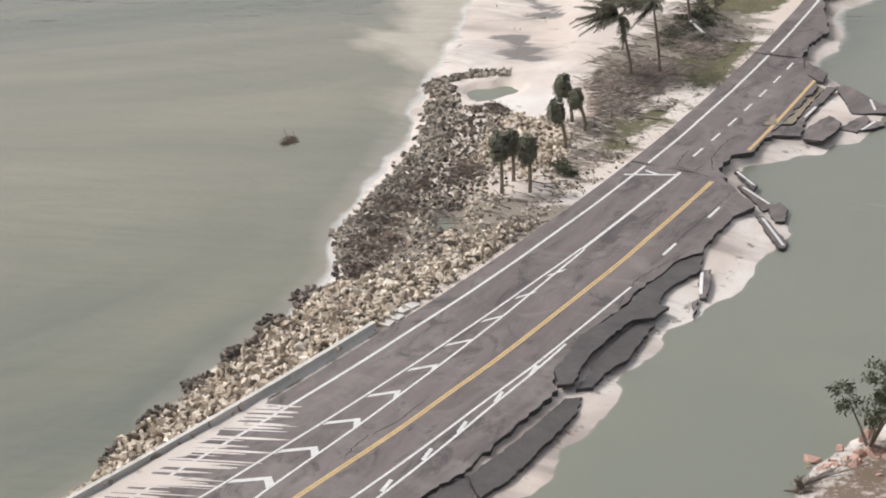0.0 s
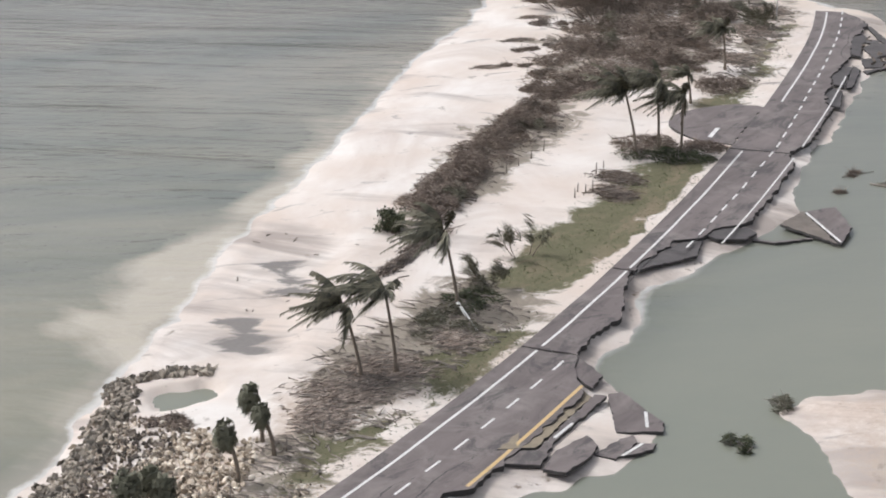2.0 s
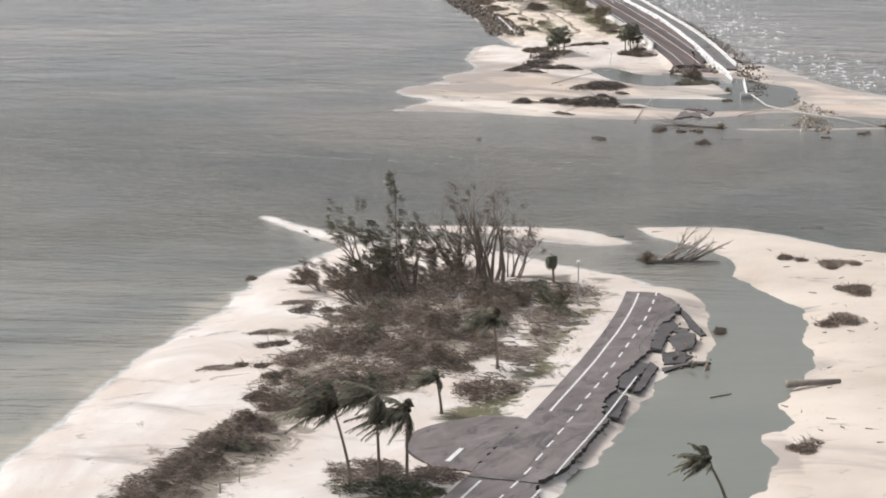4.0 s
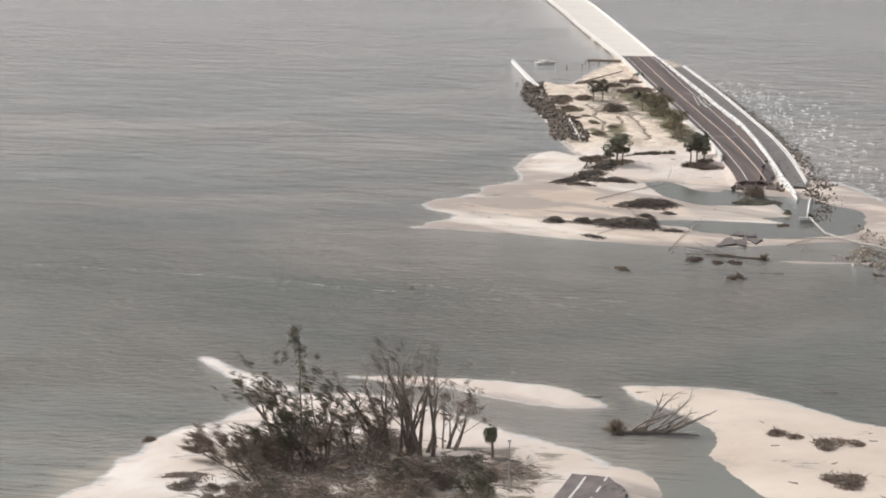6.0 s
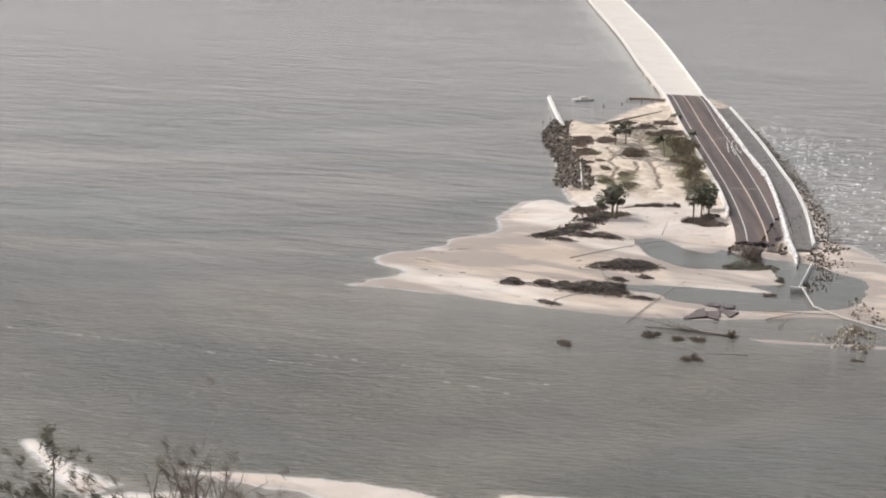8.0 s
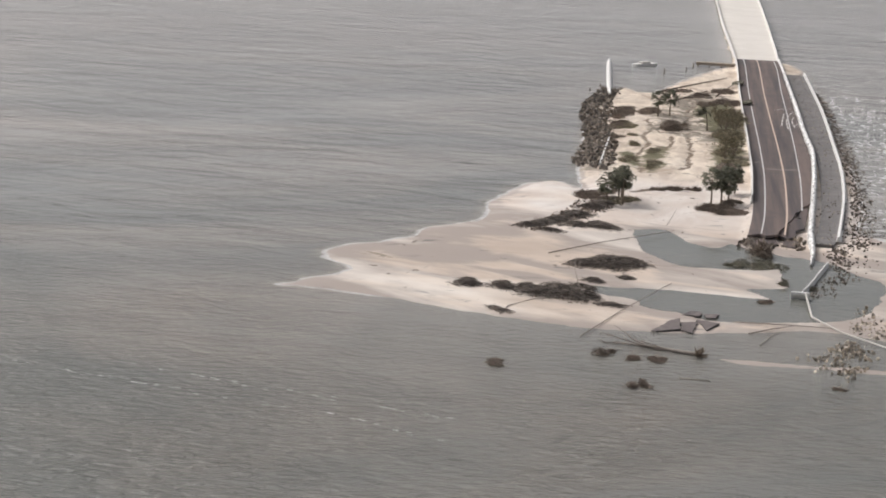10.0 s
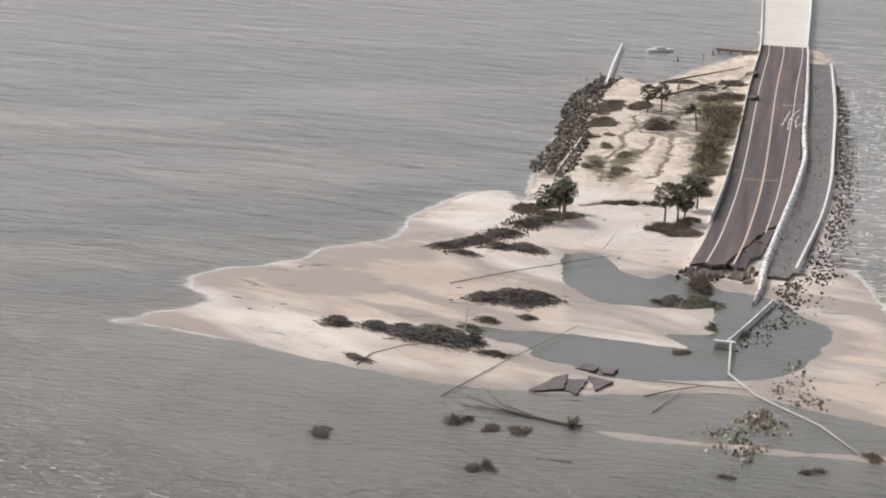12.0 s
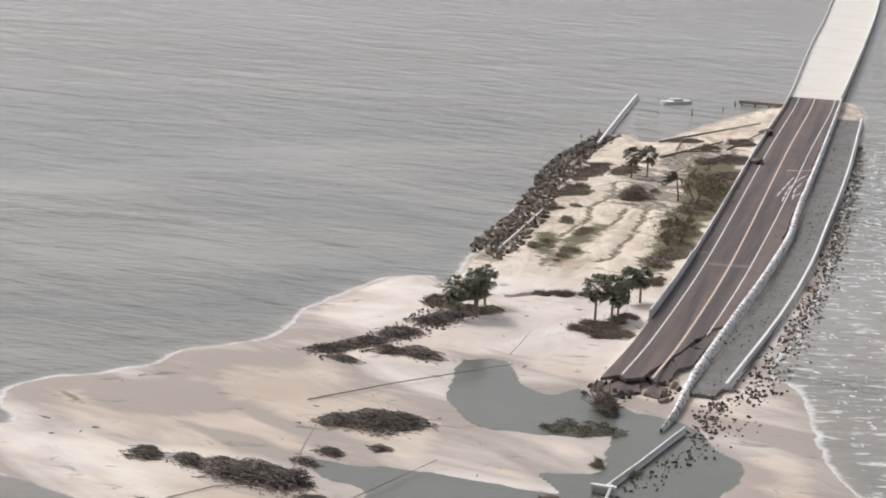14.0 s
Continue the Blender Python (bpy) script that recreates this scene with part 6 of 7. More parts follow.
EDGE_WALL = curve_pts([(140.8, 705), (140.6, 715), (140.2, 738), (139.7, 756), (138.7, 777), (137.0, 803), (134.6, 830), (127.3, 910), (117, 1005)], 3.0)
ew = empty("edge_wall", 0, 0, 0, "low white concrete wall edging the service road", "wall")
wall_along("wall_section", ew, [(x, y, 0.7) for x, y in EDGE_WALL], 0.62, 0.95, 0.8, M_BARRIER)
ew2 = empty("edge_wall", 0, 0, 0, "toppled white concrete wall piece lying in the lagoon", "wall")
wall_along("wall_section", ew2, [(136.9, 652, 0.1), (138.2, 664, 0.1), (139.9, 682, 0.2)], 0.32, 0.8, 0.1, M_BARRIER)
cul = empty("culvert_box", 136.9, 651, 0, "white concrete culvert frame standing in the lagoon", "drain")
v, f = join([box(-1.6, -0.3, -0.4, -1.3, 0.3, 1.1), box(1.2, -0.3, -0.4, 1.5, 0.3, 1.1), box(-1.6, -0.32, 0.85, 1.5, 0.32, 1.2), box(-1.6, 0.3, -0.4, 1.5, 0.6, 0.7)])
piece("frame", v, f, M_BARRIER, cul)


def pole(name, pts, r, label, category, material=None, group=""):
    base = Vector(pts[0])
    ob = empty(name, *pts[0], label, category, group)
    n = len(pts)
    v, f = tube([Vector(p) - base for p in pts], [r * (1 - 0.45 * k / (n - 1)) for k in range(n)], 6)
    piece("stem", v, f, material or M_DRIFT, ob, "", True)
    return ob


pipe = pole("water_pipe", [(137.6, 652, 1.0), (139.6, 636, 0.35), (144.6, 626, 0.4), (154, 615.5, 0.3), (161.4, 602.6, 0.1)], 0.2, "thin pale pipe sagging across channel and sand bar", "pipe", M_CONCRETE)

# ---- driftwood, fallen trunks and poles ----
TRUNKS = [([(90.6, 672.1, 0.5), (98, 685, 0.7), (109.7, 704.5, 0.6)], 0.2), ([(91.8, 619, 0.25), (92, 625, 0.4), (95, 631, 0.5), (102.5, 636.5, 0.6)], 0.2), ([(102.6, 634, 0.4), (99, 650, 1.5), (97.5, 658.2, 1.9)], 0.18), ([(106.3, 608.6, 0.2), (110, 628, 0.6), (115, 653.6, 0.5)], 0.17),
          ([(107.6, 709.6, 0.6), (108.2, 714, 1.8), (108.4, 717.8, 2.6)], 0.13), ([(127.9, 627.3, 0.35), (136, 628, 0.4), (143.7, 628.5, 0.4)], 0.2), ([(130.8, 620, 0.2), (134, 624, 0.4), (137.8, 627.9, 0.5)], 0.24), ([(133.1, 612.9, 0.1), (135.2, 625.1, 0.4)], 0.16),
          ([(108.6, 383.9, 0.9), (112, 384.8, 0.9), (115.6, 385.5, 0.9)], 0.55), ([(89.6, 328.8, 0.1), (94, 333, 0.5), (99, 338, 0.4)], 0.22), ([(35.7, 386.3, 0.7), (41, 388, 0.9)], 0.2),
          ([(118, 461, 0.5), (121, 459.8, 0.5), (124.5, 458, 0.4)], 0.3), ([(98.5, 380.3, 0.1), (101.5, 382.2, 0.1)], 0.22), ([(81.4, 334, 0.1), (86, 337, 0.1)], 0.14), ([(84.5, 331, 0.1), (87.5, 329, 0.2)], 0.25), ([(95, 481.5, 0.1), (88.5, 481.4, 0.1)], 0.22), ([(100, 484.5, 0.3), (106, 486.2, 0.3)], 0.2), ([(126, 490.6, 0.05), (130, 490.2, 0.05)], 0.2), ([(128, 587.5, 0.05), (123.5, 588, 0.05)], 0.2)]
for k, (pts, r) in enumerate(TRUNKS):
    pole("driftwood_log", pts, r * (1.0 if r > 0.28 else 0.55), "bare grey driftwood trunk stranded by the storm", "log", None, "driftwood trunks")


def snag(x, y, length, seed, label, turn=0.0, rise=0.5, root=1.6, limbs=9, size=1.0):
    """An uprooted tree on its side: a root plate, a low trunk and bare limbs rising from it."""
    g = random.Random(seed)
    ob = empty("uprooted_tree", x, y, 0, label, "tree", "uprooted trees")
    ax = Vector((math.cos(turn), math.sin(turn), 0))
    wood = [tube([Vector((0, 0, 0.3)), ax * length * 0.5 + Vector((0, 0, 0.35)), ax * length + Vector((0, 0, 0.2))], [0.4 * size, 0.3 * size, 0.1], 6)]
    for k in range(limbs):
        p = ax * length * g.uniform(0.12, 0.6) + Vector((0, 0, 0.3))
        d = (ax * g.uniform(0.5, 1.3) + Vector((g.gauss(0, 0.3), g.gauss(0, 0.3), g.uniform(0.25, 1.0) * rise * 2))).normalized()
        ln = length * g.uniform(0.35, 0.75)
        pts = [p]
        for i in range(4):
            d = (d + Vector((g.gauss(0, 0.12), g.gauss(0, 0.12), g.gauss(0, 0.08)))).normalized()
            pts.append(pts[-1] + d * ln / 4)
            for _ in range(2 if i else 0):
                e = (d + Vector((g.gauss(0, 0.5), g.gauss(0, 0.5), g.gauss(0.1, 0.4)))).normalized() * ln * g.uniform(0.12, 0.3)
                wood.append(tube([pts[-1], pts[-1] + e * 0.5, pts[-1] + e], [0.07 * size, 0.05 * size, 0.02], 3))
        wood.append(tube(pts, [0.2 * size * (1 - 0.19 * i) for i in range(5)], 5))
        v, f = join(wood)
        piece("limb", v, f, M_DRIFT, ob, "bare weathered limb")
        wood.clear()
    parts = []
    for k in range(60):
        e = Vector((g.gauss(0, 0.45), g.gauss(0, 1), abs(g.gauss(0, 0.9)))).normalized() * root * g.uniform(0.5, 1.15)
        parts.append(tube([Vector((0, 0, 0.2)), e * 0.6, e + Vector((g.gauss(0, 0.2), g.gauss(0, 0.2), 0))], [0.16, 0.1, 0.04], 4))
    v, f = join(parts)
    piece("root_plate", v, f, M_BARK, ob, "dark upturned root mass")
    return ob


snag(97.3, 461, 11.5, 1, "large uprooted tree lying across the channel edge", 0.0, 0.5, 2.3, 13)
snag(125.0, 602.4, 14, 2, "uprooted tree lying in the channel shallows", 2.86, 0.06, 1.7, 7, 0.8)
snag(127.5, 689, 4.5, 3, "dark uprooted stump with spiky roots beside the lagoon", 2.4, 0.9, 3.4, 9)
snag(24.8, 304.5, 5, 4, "uprooted stump lying on the upper beach", 0.2, 0.3, 1.4, 4, 0.7)
snag(28.5, 156.2, 5.5, 5, "drowned tree with dark root mass beside eroded bank", 0.75, 0.1, 1.2, 2, 0.6)
for k, (x, y, r, h, m) in enumerate(((58.4, 243.2, 1.3, 1.5, M_SEAGRAPE), (64.0, 252.6, 1.1, 2.2, M_LEAF), (111.4, 597.8, 1.7, 1.5, M_BRUSH), (118.9, 580.5, 1.3, 1.5, M_BRUSH), (155.5, 595, 1.2, 0.7, M_BRUSH), (119.4, 597.6, 1.3, 0.6, M_BRUSH), (115.6, 597.2, 1.2, 0.6, M_BRUSH), (98, 587, 1.5, 0.8, M_BRUSH), (131.5, 646, 0.9, 0.7, M_BRUSH), (85.2, 303.4, 1.4, 0.8, M_HEAP), (83.0, 335.6, 0.9, 0.5, M_HEAP), (97.6, 461.2, 1.5, 2.6, M_HEAP), (80.2, 327, 0.6, 0.3, M_HEAP), (103.6, 414.6, 0.7, 1.0, M_BRUSH), (146, 589, 0.6, 0.4, M_BRUSH), (127, 677, 4.6, 1.7, M_LEAF), (128, 688, 1.9, 3.2, M_HEAP), (126.6, 690, 1.4, 2.2, M_HEAP), (137.8, 661, 1.0, 0.9, M_LEAF), (133.6, 662, 0.8, 1.0, M_LEAF), (90, 330.5, 1.7, 1.2, M_SEAGRAPE), (86.5, 330, 1.5, 0.6, M_LEAF), (35.2, 447.5, 0.6, 0.6, M_BRUSH), (-16.0, 236, 0.7, 0.6, M_BRUSH), (161.5, 604, 1.6, 0.7, M_BRUSH))):
    thicket(x, y, r, min(r * 1.3, 2.8), h, 500 + k, "dark storm-torn shrub standing in shallow water", m, 260 if r < 1.8 else 900)

# brush heaps stranded on the far sand
def brush_pile(x, y, rx, ry, h, seed, turn=-0.35, dark=M_WRACK, label="raked windrow of dark broken branches stranded on sand"):
    """A raked windrow of broken branches: long sticks lying one way over a low matted core."""
    g = random.Random(seed)
    ob = empty("brush_pile", x, y, ground_at(x, y), label, "debris", "", "stuff")
    ct, st = math.cos(turn), math.sin(turn)

    def rest(u, v):
        px, py = u * rx, v * ry
        return Vector((px * ct - py * st, px * st + py * ct, 0)), max(0.0, 1 - u * u * 0.8 - v * v)
    sticks, twigs = [], []
    for k in range(int(60 + 26 * rx * ry)):
        u, v = max(-1.5, min(1.5, g.gauss(0, 0.55))), max(-1.1, min(1.1, g.gauss(0, 0.4)))
        p, lift = rest(u, v)
        p.z = h * lift * g.random() ** 0.7 * 0.85 + 0.04
        a = turn + g.gauss(0, 0.3) + (math.pi if g.random() < 0.5 else 0)
        ln = g.uniform(0.5, 1.6) * (1.7 if g.random() < 0.15 else 1)
        d = Vector((math.cos(a), math.sin(a), g.gauss(0.06, 0.13))) * ln
        r = g.uniform(0.025, 0.075)
        (sticks if k % 3 else twigs).append(tube([p - d * 0.5, p + Vector((0, 0, g.gauss(0.05, 0.06))), p + d * 0.5], [r, r * 0.8, r * 0.3], 3))
    v, f = join(sticks)
    piece("branches", v, f, dark, ob)
    v, f = join(twigs)
    piece("bleached_sticks", v, f, M_DRIFT, ob)
    v, f = [], []
    for _ in range(int(70 * rx * ry)):
        u, w = g.gauss(0, 0.48), g.gauss(0, 0.42)
        p, lift = rest(u, w)
        p.z = h * 0.75 * lift * g.random() ** 0.5 + 0.03
        a = turn + g.gauss(0, 0.5)
        e = Vector((math.cos(a), math.sin(a), g.gauss(0, 0.25))) * g.uniform(0.2, 0.55)
        q = e.cross(Vector((g.gauss(0, 0.4), g.gauss(0, 0.4), 1))).normalized() * g.uniform(0.04, 0.12)
        n = len(v)
        v.extend([p - e, p + q, p + e, p - q])
        f.append((n, n + 1, n + 2, n + 3))
    piece("matted_litter", v, f, dark, ob)
    return ob


for k, (x, y, rx, ry, h) in enumerate(((102.5, 666, 5.8, 6.0, 1.5), (105.5, 667.5, 4.0, 4.5, 1.3), (99.5, 637.2, 6.8, 4.2, 1.5), (95.5, 636.5, 5.0, 3.6, 1.2), (98.0, 664, 3.0, 3.5, 0.9), (98.0, 638, 6.2, 3.0, 1.6), (103.4, 637, 1.8, 2.0, 1.9), (93.0, 639.5, 4.2, 2.2, 0.9), (88.6, 638.5, 3.2, 2.2, 1.1), (82.5, 639, 2.6, 2.6, 1.1), (95.4, 704, 4.6, 3.5, 0.9), (91.0, 703, 3.0, 2.8, 0.7), (102, 651, 1.8, 1.8, 0.6), (108, 692, 1.8, 2.5, 0.7), (107, 655, 1.2, 1.5, 0.5), (100.5, 646, 2.2, 1.5, 0.5), (84.5, 703, 2.6, 4.0, 0.7), (88.5, 713, 2.6, 4.5, 0.8), (92, 727, 2.6, 5.0, 0.8), (87, 695, 3.0, 2.0, 0.5), (107.5, 632, 2.5, 1.6, 0.4), (90.8, 622, 2.8, 1.2, 0.4))):
    brush_pile(x, y, rx * 0.82, ry * 0.9, h * 1.35, 540 + k, -0.35 + 0.3 * math.sin(k * 2.3))
for k, (x, y) in enumerate(((83, 700), (86.5, 707), (89, 715), (91, 723), (93.5, 733))):
    brush_pile(x, y, 2.6, 3.2, 1.0, 570 + k, 0.6)
for k, (x, y, rx, ry, h, turn, m, lab) in enumerate(((25.4, 292, 6.0, 1.1, 0.9, 1.15, M_HEAP, "toppled palm trunk and branches lying on upper beach"), (28.4, 300, 5.5, 1.3, 1.0, 1.1, M_HEAP, "toppled palm trunk and branches lying on upper beach"),
        (22.0, 252.5, 4.0, 4.6, 0.5, 0.5, M_TWIG, "wind-raked brown driftwood litter under palms"), (25.6, 259.5, 4.0, 5.0, 0.5, 0.4, M_TWIG, "wind-raked brown driftwood litter under palms"), (20.5, 246, 2.6, 4.0, 0.4, 0.4, M_TWIG, "wind-raked brown driftwood litter under palms"), (32.5, 268, 2.4, 4.5, 0.5, 0.3, M_TWIG, "wind-raked brown driftwood litter under palms"),
        (51.5, 322, 2.2, 4.2, 0.6, 0.4, M_HEAP, "storm-raked twigs on sand beside grass"), (52.5, 329, 2.4, 4.0, 0.6, 0.4, M_HEAP, "storm-raked twigs on sand beside grass"), (74.5, 398, 2.6, 5.0, 0.5, 0.2, M_TWIG, "wind-raked driftwood litter on pale sand"), (79.5, 420, 3.0, 6.0, 0.5, 0.1, M_TWIG, "wind-raked driftwood litter on pale sand"), (83.5, 436, 3.2, 4.0, 0.5, 0.1, M_TWIG, "wind-raked driftwood litter on pale sand"),
        (36.5, 391, 2.4, 1.4, 0.2, 0.25, M_TWIG, "wind-raked driftwood litter on pale sand"), (41, 410, 2.4, 1.4, 0.2, 0.25, M_TWIG, "wind-raked driftwood litter on pale sand"), (44, 428, 2.4, 1.4, 0.2, 0.25, M_TWIG, "wind-raked driftwood litter on pale sand"))):
    brush_pile(x, y, rx, ry, h, 600 + k, turn, m, lab)
deb = empty("debris_line", 0, 0, 0, "wrack line of dark rocks and torn brush", "debris", "", "stuff")
rubble(band([(80, 699), (84.5, 709), (87, 722), (89.5, 738)], [(85, 694), (89, 704), (93.5, 719), (96, 735)], 330, 9, 0.2, 0.7, 1.5), M_HEAP, deb)

# ---- vegetation of the bridge island ----
for k, (x, y, h) in enumerate(((93.2, 727, 7.4), (95.0, 732, 7.8), (96.3, 729, 8.6), (94.8, 738, 7.0), (113.6, 736, 8.2), (115.3, 740, 7.6), (117.0, 737, 6.6), (115.5, 750, 6.6), (117.0, 752, 6.8), (86.2, 872, 7.5), (89.0, 875, 7.5))):
    sabal_palm(x, y, h, 130 + k, "sabal palm with a dense dark crown on the bridge island", wide=1.45, deep=0.68)
coconut_palm(101.5, 850, 5.5, (-0.6, 0), 231, 15, "short feathery palm among shrubs on the bridge island")
for k, (x, y, rx, ry, h, m) in enumerate(((93.8, 850, 3.6, 6, 2.8, M_HEAP), (83, 880, 2.6, 8, 1.2, M_BRUSH), (107.5, 842, 3.6, 9, 1.8, M_DUNE), (107, 866, 3.6, 11, 1.8, M_DUNE), (104, 884, 3.0, 9, 1.4, M_BRUSH), (110.5, 812, 2.8, 9, 1.2, M_DUNE), (112.6, 786, 2.8, 6, 1.3, M_BRUSH), (101, 912, 3.4, 8, 1.4, M_BRUSH), (96, 905, 2.4, 6, 1.2, M_BRUSH), (97, 938, 3.4, 6, 1.2, M_BRUSH), (92, 926, 2.2, 4, 0.8, M_HEAP), (115.6, 766, 1.8, 5, 1.0, M_BRUSH), (117.6, 739, 1.8, 4, 1.1, M_BARK), (116, 733, 2.4, 3, 0.7, M_BARK), (117.5, 727, 2.0, 2.6, 0.7, M_HEAP), (102, 750.5, 4.6, 1.0, 0.7, M_HEAP), (85.1, 830.5, 1.1, 3.0, 0.8, M_DUNE), (87, 814.6, 1.4, 3.4, 0.9, M_DUNE), (76.5, 872, 2.6, 12, 1.1, M_BRUSH), (79, 850, 2.4, 9, 0.9, M_BRUSH), (84, 935, 4, 4, 0.8, M_BRUSH), (89.5, 790, 1.6, 6, 0.5, M_DUNE), (95.8, 784, 1.4, 8, 0.5, M_DUNE), (92.5, 806, 1.3, 5, 0.5, M_DUNE), (81, 826, 1.6, 6, 0.7, M_BRUSH), (88.5, 737, 3.4, 5, 1.2, M_HEAP), (95, 733, 3.2, 4, 1.0, M_DUNE), (91, 744, 2.0, 3, 0.8, M_BRUSH), (114, 731, 3.4, 3.4, 1.1, M_HEAP), (119.2, 728.5, 2.4, 3, 0.9, M_BRUSH), (113.2, 793, 3.0, 5, 1.6, M_DUNE), (105.5, 751.5, 5.6, 1.0, 0.9, M_HEAP), (75.5, 880, 2.8, 9, 0.9, M_HEAP), (80.5, 849, 2.6, 7, 0.8, M_DUNE))):
    thicket(x, y, rx, ry, h, 580 + k, "grey-green shrubs and dead brush on the bridge island", m, int(150 * rx * (1 + ry / 10)), size=1.1)
for k, pts in enumerate((((79, 930, 1.2), (94.6, 979, 1.2)), ((85.2, 904, 1.5), (92.8, 939, 1.4)), ((86.3, 916, 1.3), (83.6, 935, 1.6)), ((96.5, 926, 1.5), (98.5, 960, 1.5)), ((88, 917, 1.5), (96, 921, 1.6)))):
    pole("fallen_beam", list(pts), 0.26, "weathered broken beam of wrecked walkway lying on sand", "beam", M_LIMB, "fallen beams")
for (x, y, tx) in ((98.4, 956, 6.5), (105.0, 908, 6.0)):
    v, f = [], []
    g = random.Random(int(x))
    for k in range(9):
        a, b = frond(Vector((0, 0, 0)), Vector((1, g.uniform(-0.5, 0.5), 0.1)).normalized(), tx, 0.3, g)
        n = len(v)
        v.extend(a)
        f.extend(tuple(i + n for i in q) for q in b)
    fp = empty("fallen_palm", x, y, 2.4, "toppled palm crown draped over the road barrier", "palm tree", "fallen palms")
    piece("crown", v, f, M_FROND, fp)

# sea walls, posts, boat and dock beyond the island
w1 = empty("groyne_wall", 0, 0, 0, "white concrete groyne running out into the sea", "wall", "groyne walls")
wall_along("wall_section", w1, [(66.9, 918, 0.3), (60, 965, 0.2), (52.9, 1015, 0.1)], 0.8, 1.1, 0.2, M_BARRIER)
w2 = empty("groyne_wall", 0, 0, 0, "pale concrete wall length among the boulders", "wall", "groyne walls")
wall_along("wall_section", w2, [(84, 781, 0.8), (80, 824, 0.8)], 0.4, 0.7, 0.8, M_BARRIER)
v, f = [], []
for i, (yy, w) in enumerate(((0, 0.5), (0.6, 1.3), (2.5, 1.6), (8.0, 1.6), (9.2, 1.4))):
    v += [(-w * 0.7, yy, -0.2), (-w, yy, 0.9), (w, yy, 0.9), (w * 0.7, yy, -0.2)]
for i in range(4):
    for j in range(4):
        a, b = 4 * i + j, 4 * i + (j + 1) % 4
        f.append((a, b, b + 4, a + 4))
f += [(3, 2, 1, 0), (16, 17, 18, 19)]
boat = empty("barge", 62, 1007, 0, "small white flat-decked boat adrift off the island", "boat")
boat.rotation_euler = (0, 0, radians(-42))
piece("hull", v, f, M_BARRIER, boat, "white hull")
v, f = box(-1.0, 3.0, 0.9, 1.0, 6.5, 1.5)
piece("deck_house", v, f, M_CONCRETE, boat)
for k, (x, y, h) in enumerate(((74.1, 990, 2.0), (79.4, 1005, 1.2), (60.2, 945, 0.9), (59, 932, 0.9), (80.4, 1017, 1.6))):
    pole("piling", [(x, y, -0.5), (x, y, h)], 0.35, "weathered timber piling standing in the sea", "post", M_DRIFT, "pilings")
dock = empty("dock", 81, 1019, 0, "low timber dock remnant beside the bridge abutment", "dock")
v, f = box(0, 0, 0.7, 14, 3.6, 1.5)
piece("dock_deck", v, f, M_BARK, dock)
for k in range(4):
    v, f = tube([(0.6 + 3.8 * k, 1.5, -1), (0.6 + 3.8 * k, 1.5, 0.7)], [0.3, 0.3], 6)
    piece("dock_post", v, f, M_DRIFT, dock)
for k, (x, y) in enumerate(((119.5, 935), (122.5, 905))):
    v, f = box(0, 0, 0.3, 5.0, 1.0, 0.7)
    o = empty("dock_beam", x + 3, y, 0, "dark timber beam jutting from the wall over water", "beam", "beams")
    piece("beam", v, f, M_BARK, o)

